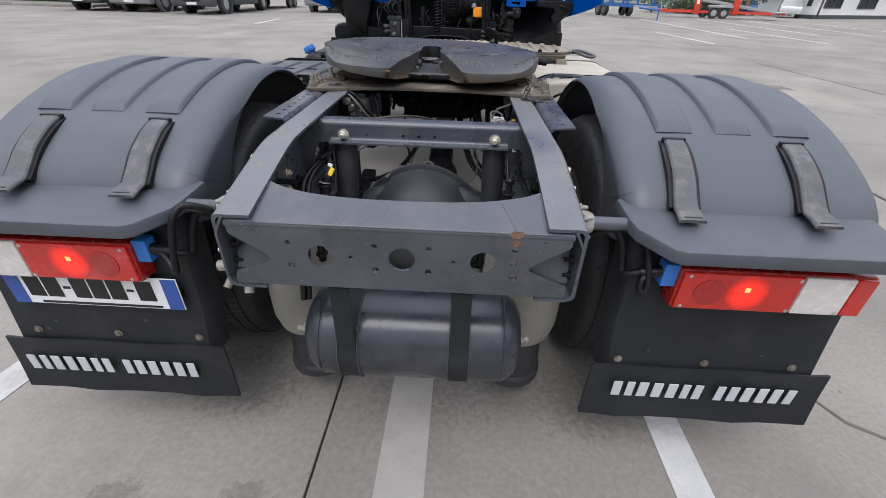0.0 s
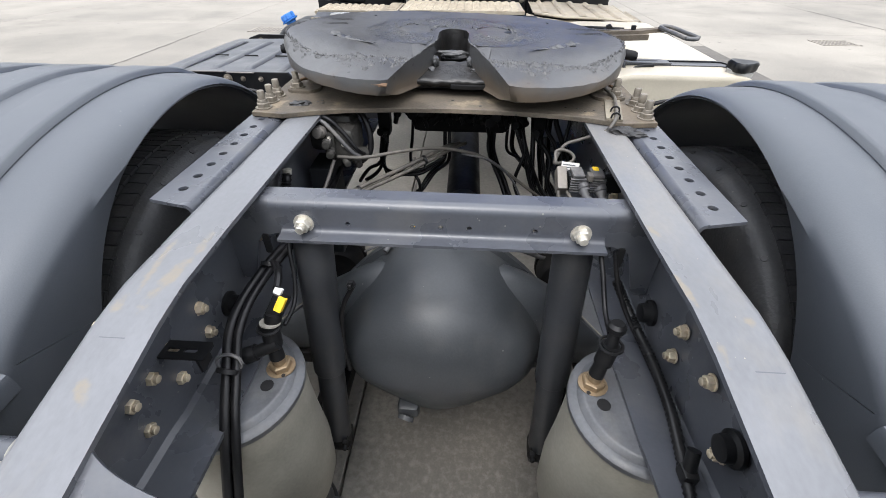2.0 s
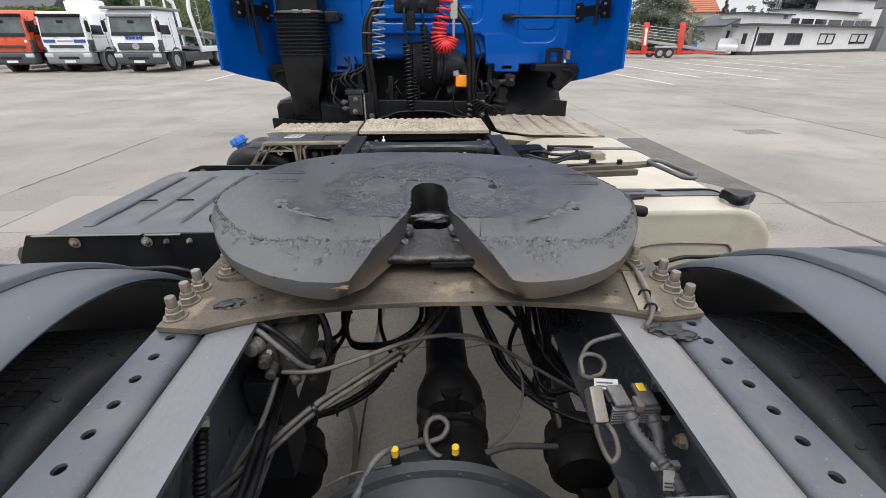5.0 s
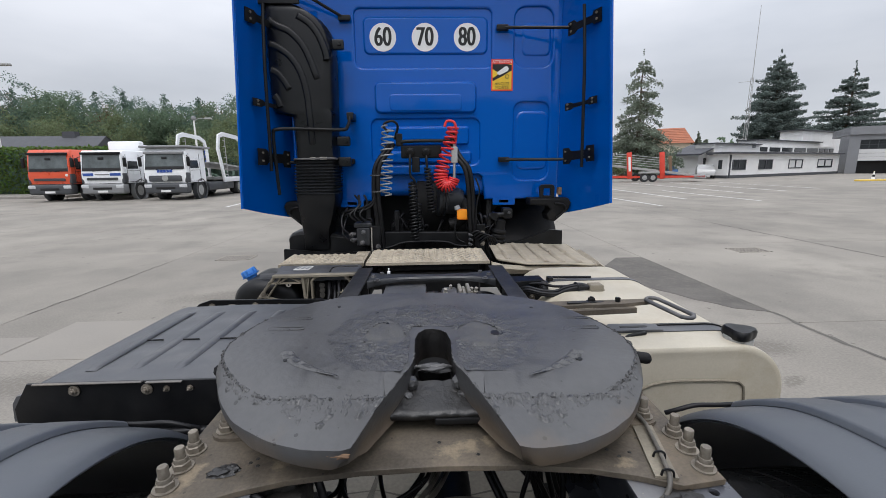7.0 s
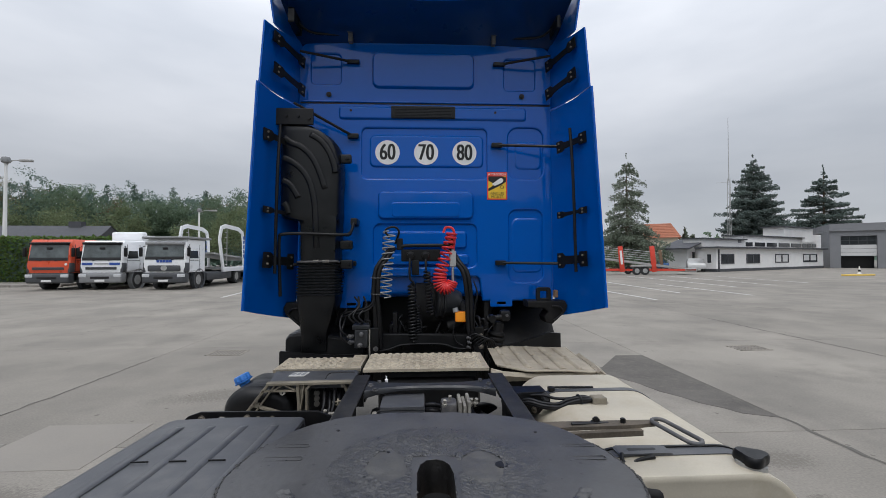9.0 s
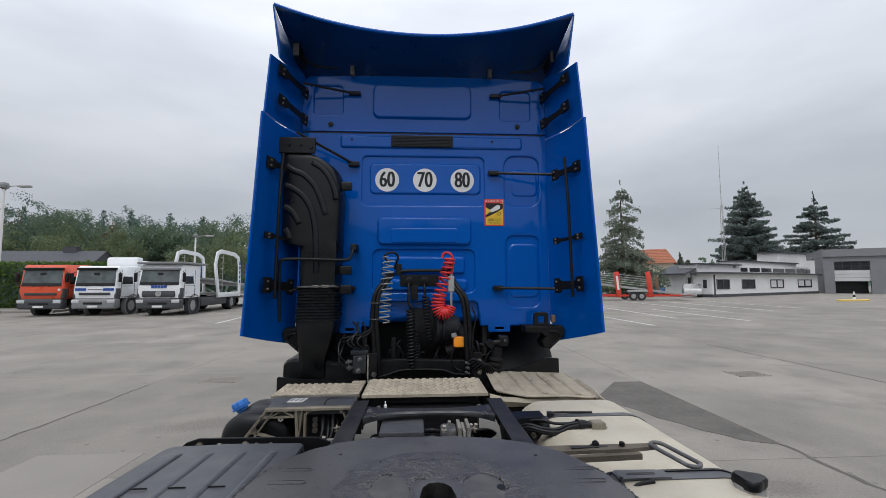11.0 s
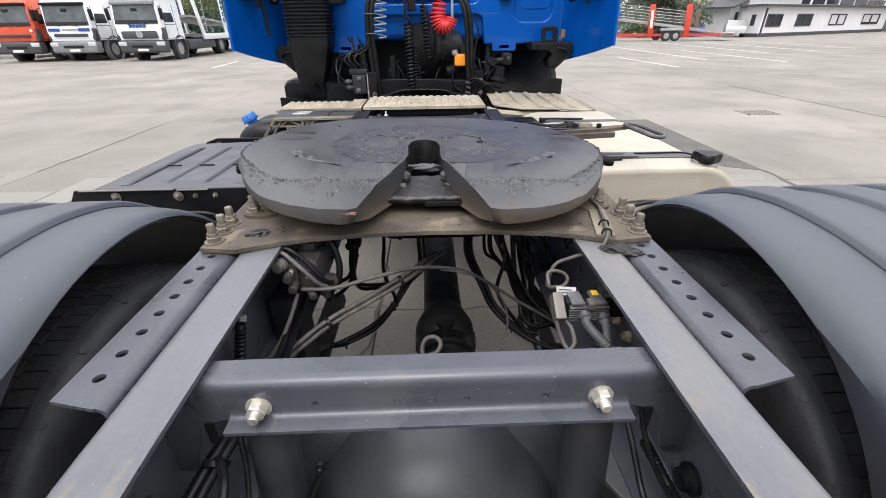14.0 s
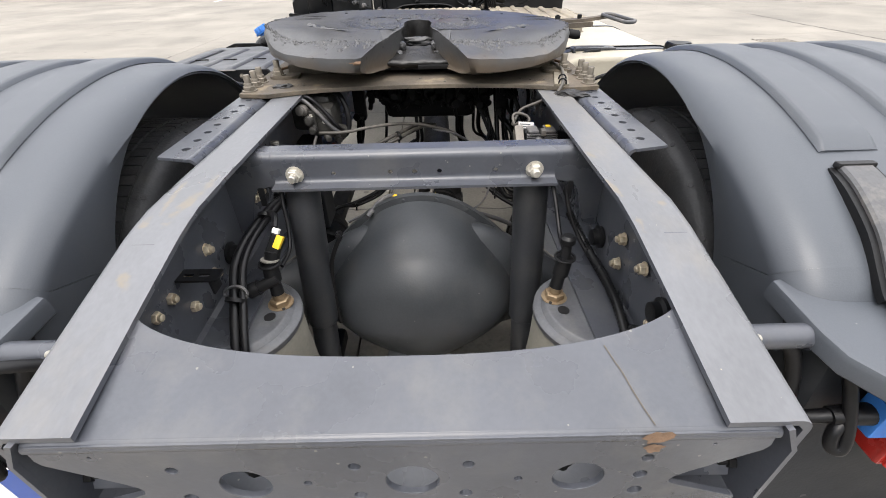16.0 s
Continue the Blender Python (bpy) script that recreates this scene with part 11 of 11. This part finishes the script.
white_l = lorry("service_lorry", -17.65, 25.0, M_TRUCK_WHITE, "white lorry with a grey bumper and blue stripes", M_GREYPL, 2.72)
b = B()
lathe(b, [(0.5, 0), (1.0, 0.15), (1.12, 0.4), (1.12, 4.6), (1.0, 4.85), (0.5, 5.0)], (0, 2.2, 2.05), (0, 1, 0), 24)
box(b, -0.9, 0.9, 2.0, 2.5, 2.5, 3.3, 0.1)
lpart("tank_body", b, M_TRUCK_WHITE, white_l, "white tank body")
for x0, x1 in ((-1.0, -0.45), (0.45, 1.0)):
    b = B()
    box(b, x0, x1, -0.018, 0.02, 1.36, 1.50)
    lpart("blue_stripe", b, M_SIGNBLUE, white_l)
b = B()
box(b, -0.35, 0.40, -0.016, 0.02, 1.41, 1.46)
lpart("lettering_bar", b, M_GREYPL, white_l)
car_l = lorry("car_transporter", -14.05, 24.6, M_TRUCK_WHITE, "white car transporter with a tall loading frame", M_GREYDK, 2.78, M_GREYPL, M_GREYDK, 2.0, 0.95, (1.66, 2.50), (1.45, 6.3))
b = B()
box(b, -0.85, 0.85, -0.03, 0.03, 1.02, 1.34, 0.06)
lpart("wide_grille", b, M_GREYDK, car_l)
b = B()
lathe(b, [(0.16, 0), (0.16, 0.02), (0.13, 0.025), (0.13, 0.01)], (0, -0.03, 1.2), (0, -1, 0), 24)
lpart("round_badge", b, M_GALV, car_l, "plain round badge")
for k in range(5):
    b = B()
    box(b, -0.40 + 0.165 * k, -0.27 + 0.165 * k, -0.018, 0.02, 1.50, 1.64)
    lpart("lettering_bar", b, M_SIGNBLUE, car_l, "blue lettering bar")
b = B()
box(b, -1.25, 1.25, 0.05, 2.6, 2.80, 2.92, 0.04)
lpart("upper_deck", b, M_GREYPL, car_l)
for sx in (1, -1):
    b = B()
    path = [(sx * 1.22, 4.1, 1.0), (sx * 1.22, 3.6, 2.9), (sx * 1.22, 3.85, 3.65), (sx * 1.22, 4.4, 3.8), (sx * 1.22, 6.3, 3.72), (sx * 1.22, 6.9, 3.5), (sx * 1.22, 7.1, 2.9), (sx * 1.22, 7.2, 0.95)]
    rings = []
    for i, q in enumerate(path):
        q = Vector(q)
        d = (Vector(path[min(i + 1, len(path) - 1)]) - q).normalized() + (q - Vector(path[max(i - 1, 0)])).normalized()
        u = Vector((0, -d.z, d.y)).normalized() * 0.125
        v2 = Vector((0.05, 0, 0))
        rings.append([q + u + v2, q + u - v2, q - u - v2, q - u + v2])
    loft(b, rings)
    box(b, sx * 1.22 - 0.076, sx * 1.22 + 0.076, 4.0, 7.2, 0.85, 1.15, 0.02)
    fr = lpart("loading_frame", b, M_TRUCK_WHITE, car_l, "white loop frame")
    b = B()
    for k in range(5):
        box(b, sx * 1.30, sx * 1.302, 6.9, 7.12, 1.75 + 0.32 * k, 1.98 + 0.32 * k)
    lpart("lettering_bar", b, M_SIGNBLUE, fr)
    b = B()
    for k in range(7):
        cyl(b, (sx * 1.22, 4.3, 1.3 + 0.35 * k), (sx * 1.22, 4.6, 1.3 + 0.35 * k), 0.02, n=5)
    cyl(b, (sx * 1.22, 4.6, 1.1), (sx * 1.22, 4.6, 3.6), 0.025, n=5)
    lpart("ladder", b, M_GALV, fr)
b = B()
box(b, -1.1, 1.1, 4.2, 7.4, 1.0, 1.12)
box(b, -1.1, 1.1, 3.0, 9.5, 2.2, 2.3, m=Matrix.Rotation(radians(-4), 4, "X"))
lpart("loading_deck", b, M_GALV, car_l)
b = B()
box(b, -1.2, 1.2, 8.2, 14, 0.7, 0.85)
lpart("trailer_deck", b, M_GREYPL, car_l)
for sx in (1, -1):
    wheel(car_l, sx * 1.05, 11.0, 0.38, 0.25)
    wheel(car_l, sx * 1.05, 12.0, 0.38, 0.25)
lorry("parked_lorry", -8.9, 30.2, M_TRUCK_BLUE, "blue lorry parked behind the truck", M_GREYPL, 2.7)

# car transporter trailer with orange-red loading ramps
trailer = thing("car_trailer", pose(21.8, 40.4, 0, 0, 0, -6), "low car trailer with upright orange-red ramps", "trailer")
b = B()
for x0, x1, z0, z1 in ((-5.5, 3.2, 1.75, 0.62),):
    for yy in (-1.0, 0.6):
        loft(b, [[Vector((x0, yy, z0)), Vector((x0, yy + 0.5, z0)), Vector((x0, yy + 0.5, z0 - 0.16)), Vector((x0, yy, z0 - 0.16))], [Vector((x1, yy, z1)), Vector((x1, yy + 0.5, z1)), Vector((x1, yy + 0.5, z1 - 0.16)), Vector((x1, yy, z1 - 0.16))]])
lpart("sloping_deck", b, M_GALV, trailer)
b = B()
box(b, -6.0, 3.6, -1.1, -1.0, 0.38, 0.55)
box(b, -6.0, 3.6, 1.0, 1.1, 0.38, 0.55)
lpart("side_beam", b, M_RAMP_RED, trailer, "red side beam")
for x in (-3.05, -0.15):
    b = B()
    box(b, -0.22, 0.22, -0.06, 0.06, 0.3, 2.7, 0.03, m=Matrix.Translation((x, -1.15, 0)) @ Matrix.Rotation(radians(-5), 4, "Y"))
    rp = lpart("ramp", b, M_RAMP_RED, trailer, "upright orange-red ramp")
    if x < -2:
        b = B()
        box(b, -0.10, 0.10, -0.075, -0.06, 1.0, 2.3, m=Matrix.Translation((x, -1.15, 0)) @ Matrix.Rotation(radians(-5), 4, "Y"))
        lpart("lettering_bar", b, M_WALL, rp)
for x in (1.1, 1.7):
    b = B()
    box(b, -0.15, 0.15, -0.05, 0.05, 0.6, 2.4, 0.03, m=Matrix.Translation((x, 1.2, 0)) @ Matrix.Rotation(radians(-8), 4, "Y"))
    lpart("far_ramp", b, M_RUST, trailer)
for k in range(5):
    b = B()
    cyl(b, (-5.2, 1.1, 1.9 + 0.22 * k), (1.0, 1.1, 1.25 + 0.22 * k), 0.025, n=5)
    lpart("guard_rail", b, M_GALV, trailer)
for x in (-1.75, -0.75 - 0.25):
    for s in (1, -1):
        b = B()
        lathe(b, [(0.22, -0.12), (0.38, -0.12), (0.40, -0.08), (0.40, 0.08), (0.38, 0.12), (0.22, 0.12)], (x, s * 1.05, 0.40), (0, s, 0), 22, cap=False)
        t = lpart("wheel", b, M_TYRE, trailer)
        b = B()
        lathe(b, [(0.24, 0.1), (0.1, 0.12), (0.02, 0.13)], (x, s * 1.05, 0.40), (0, s, 0), 18)
        lpart("rim", b, M_GALV, t)
b = B()
box(b, -2.3, -0.45, -1.25, -1.0, 0.78, 0.95, 0.03)
lpart("wheel_guard", b, M_GALV, trailer)
b = B()
box(b, 2.6, 3.7, -1.1, 1.1, 0.3, 0.6, 0.04)
lpart("tail_board", b, M_GALV, trailer, "grey tail board")

# blue carrier frame beyond the cab
carrier_b = thing("car_carrier", pose(12.6, 38.0, 0, 0, 0, 12), "blue steel car carrier trailer", "trailer")
b = B()
for x in (-1.15, 1.0):
    box(b, x, x + 0.15, -2.5, 5.5, 0.7, 0.9)
    for k in range(4):
        box(b, x, x + 0.12, -1.8 + 2.2 * k, -1.66 + 2.2 * k, 0.9, 3.2)
    box(b, x, x + 0.15, -2.5, 5.5, 2.2, 2.35, m=Matrix.Rotation(radians(6), 4, "X"))
lpart("frame", b, M_TRUCK_BLUE, carrier_b)
b = B()
for k in range(9):
    box(b, -1.1, 1.1, -2.4 + 0.9 * k, -2.2 + 0.9 * k, 0.72, 0.8)
lpart("cross_bar", b, M_GALV, carrier_b)
b = B()
cyl(b, (-0.5, -2.5, 0.7), (0, -4.2, 0.6), 0.06, n=8)
cyl(b, (0.5, -2.5, 0.7), (0, -4.2, 0.6), 0.06, n=8)
cyl(b, (0.1, -4.0, 0.0), (0.1, -4.0, 0.7), 0.04, n=8)
lpart("drawbar", b, M_TRUCK_BLUE, carrier_b)
for s in (1, -1):
    wheel(carrier_b, s * 1.05, 1.5, 0.42, 0.3)
    wheel(carrier_b, s * 1.05, 2.5, 0.42, 0.3)


def small_car(x, y, rz, paint, label):
    th = thing("parked_car", pose(x, y, 0, 0, 0, rz), label, "car", "cars by the office")
    b2 = B()
    prof = [(-2.0, 0.35), (-2.0, 0.75), (-1.85, 0.95), (-0.95, 1.02), (-0.35, 1.45), (1.1, 1.5), (1.85, 1.05), (2.0, 0.8), (1.98, 0.35)]
    loft(b2, [[Vector((px, w * (0.86 if pz > 1.2 else 1), pz)) for px, pz in prof] for w in (-0.84, -0.78, 0.78, 0.84)])
    bd = lpart("body", b2, paint, th)
    b2 = B()
    glass = [(-0.78, 1.08), (-0.33, 1.38), (1.05, 1.42), (1.6, 1.10)]
    loft(b2, [[Vector((px, w, pz)) for px, pz in glass] for w in (-0.79, 0.79)])
    lpart("windows", b2, M_WGLASS, bd)
    for px in (-1.25, 1.25):
        for s in (1, -1):
            b2 = B()
            lathe(b2, [(0.18, -0.09), (0.29, -0.09), (0.31, 0), (0.29, 0.09), (0.18, 0.09)], (px, s * 0.78, 0.31), (0, s, 0), 18)
            lpart("wheel", b2, M_TYRE, th)


small_car(31.0, 47.6, 60, M_GALV, "small silver hatchback parked at the office wall")
small_car(29.0, 52.0, 75, M_TRUCK_BLUE, "dark blue car parked beyond the trailer")

# cone on a yellow painted island
isl = thing("marker_island", pose(37.7, 35.8, 0, 0, 0, 10), "low yellow island in the yard", "traffic island")
b = B()
box(b, -1.6, 1.6, -0.25, 0.25, -0.02, 0.14, 0.04)
lpart("yellow_edge", b, M_SIGNGOLD, isl)
cone = thing("traffic_cone", pose(37.8, 35.8, 0.13), "small striped traffic cone on the yellow island", "traffic cone")
b = B()
lathe(b, [(0.22, 0), (0.22, 0.03), (0.13, 0.04), (0.10, 0.22)], (0, 0, 0), (0, 0, 1), 16)
lathe(b, [(0.073, 0.4), (0.03, 0.7)], (0, 0, 0), (0, 0, 1), 16)
lpart("cone_body", b, M_WALL, cone)
b = B()
lathe(b, [(0.10, 0.22), (0.073, 0.4)], (0, 0, 0), (0, 0, 1), 16)
lpart("cone_band", b, M_BLACK, cone)

# ---- concrete slabs of the yard ----
XJ = [-4.69 - 4.2 * 11 + 4.2 * k for k in range(11)] + [-4.69, -0.32, 3.81, 7.91] + [7.91 + 4.2 * (k + 1) for k in range(15)]
YJ = [-12.25, -3.55, 5.15] + [9.5 + 4.35 * k for k in range(15)]
slab_cache = {}
rng = random.Random(101)
near, rest = [], []
for i in range(len(XJ) - 1):
    for j in range(len(YJ) - 1):
        cx, cy = (XJ[i] + XJ[i + 1]) / 2, (YJ[j] + YJ[j + 1]) / 2
        (near if -30 < cx < 30 and cy < 42 else rest).append((i, j, cx, cy))


def slab_box(bm2, x0, x1, y0, y1):
    g = 0.0045
    t = 0.003
    a = [Vector((x, y, -0.05)) for x, y in ((x0 + g, y0 + g), (x1 - g, y0 + g), (x1 - g, y1 - g), (x0 + g, y1 - g))]
    b3 = [Vector((x, y, -t)) for x, y in ((x0 + g, y0 + g), (x1 - g, y0 + g), (x1 - g, y1 - g), (x0 + g, y1 - g))]
    c = [Vector((x, y, 0.0)) for x, y in ((x0 + g + t, y0 + g + t), (x1 - g - t, y0 + g + t), (x1 - g - t, y1 - g - t), (x0 + g + t, y1 - g - t))]
    loft(bm2, [a, b3, c])


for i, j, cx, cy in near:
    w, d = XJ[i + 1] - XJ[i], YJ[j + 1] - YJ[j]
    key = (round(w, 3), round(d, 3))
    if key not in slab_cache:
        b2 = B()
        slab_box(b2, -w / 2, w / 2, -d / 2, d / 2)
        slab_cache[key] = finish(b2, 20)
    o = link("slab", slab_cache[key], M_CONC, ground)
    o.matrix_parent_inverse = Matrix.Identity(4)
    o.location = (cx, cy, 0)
b2 = B()
for i, j, cx, cy in rest:
    slab_box(b2, XJ[i], XJ[i + 1], YJ[j], YJ[j + 1])
o = link("far_slabs", finish(b2, 20), M_CONC, ground)
tagged(o, kind="stuff")
M_RECAST = mat("recast_concrete", (0.244, 0.224, 0.195), 0.85, var=0.1, scale=2, grain=60, bump=0.2, dirt=(0.252, 0.231, 0.202), dirt_amt=0.5, dirt_scale=2)
M_RECAST_DK = mat("dark_recast_concrete", (0.223, 0.205, 0.179), 0.85, var=0.12, scale=2, grain=60, bump=0.2)
# paler recast squares in the slabs
for x0, x1, y0, y1, m2 in ((-3.9, -2.86, 4.74, 5.70, M_RECAST), (-4.66, -3.93, 4.74, 5.28, M_RECAST_DK)):
    b2 = B()
    box(b2, x0, x1, y0, y1, -0.02, 0.004, 0.002, 1)
    setting("recast_square", b2, m2, "paler recast square in the concrete", "patch")
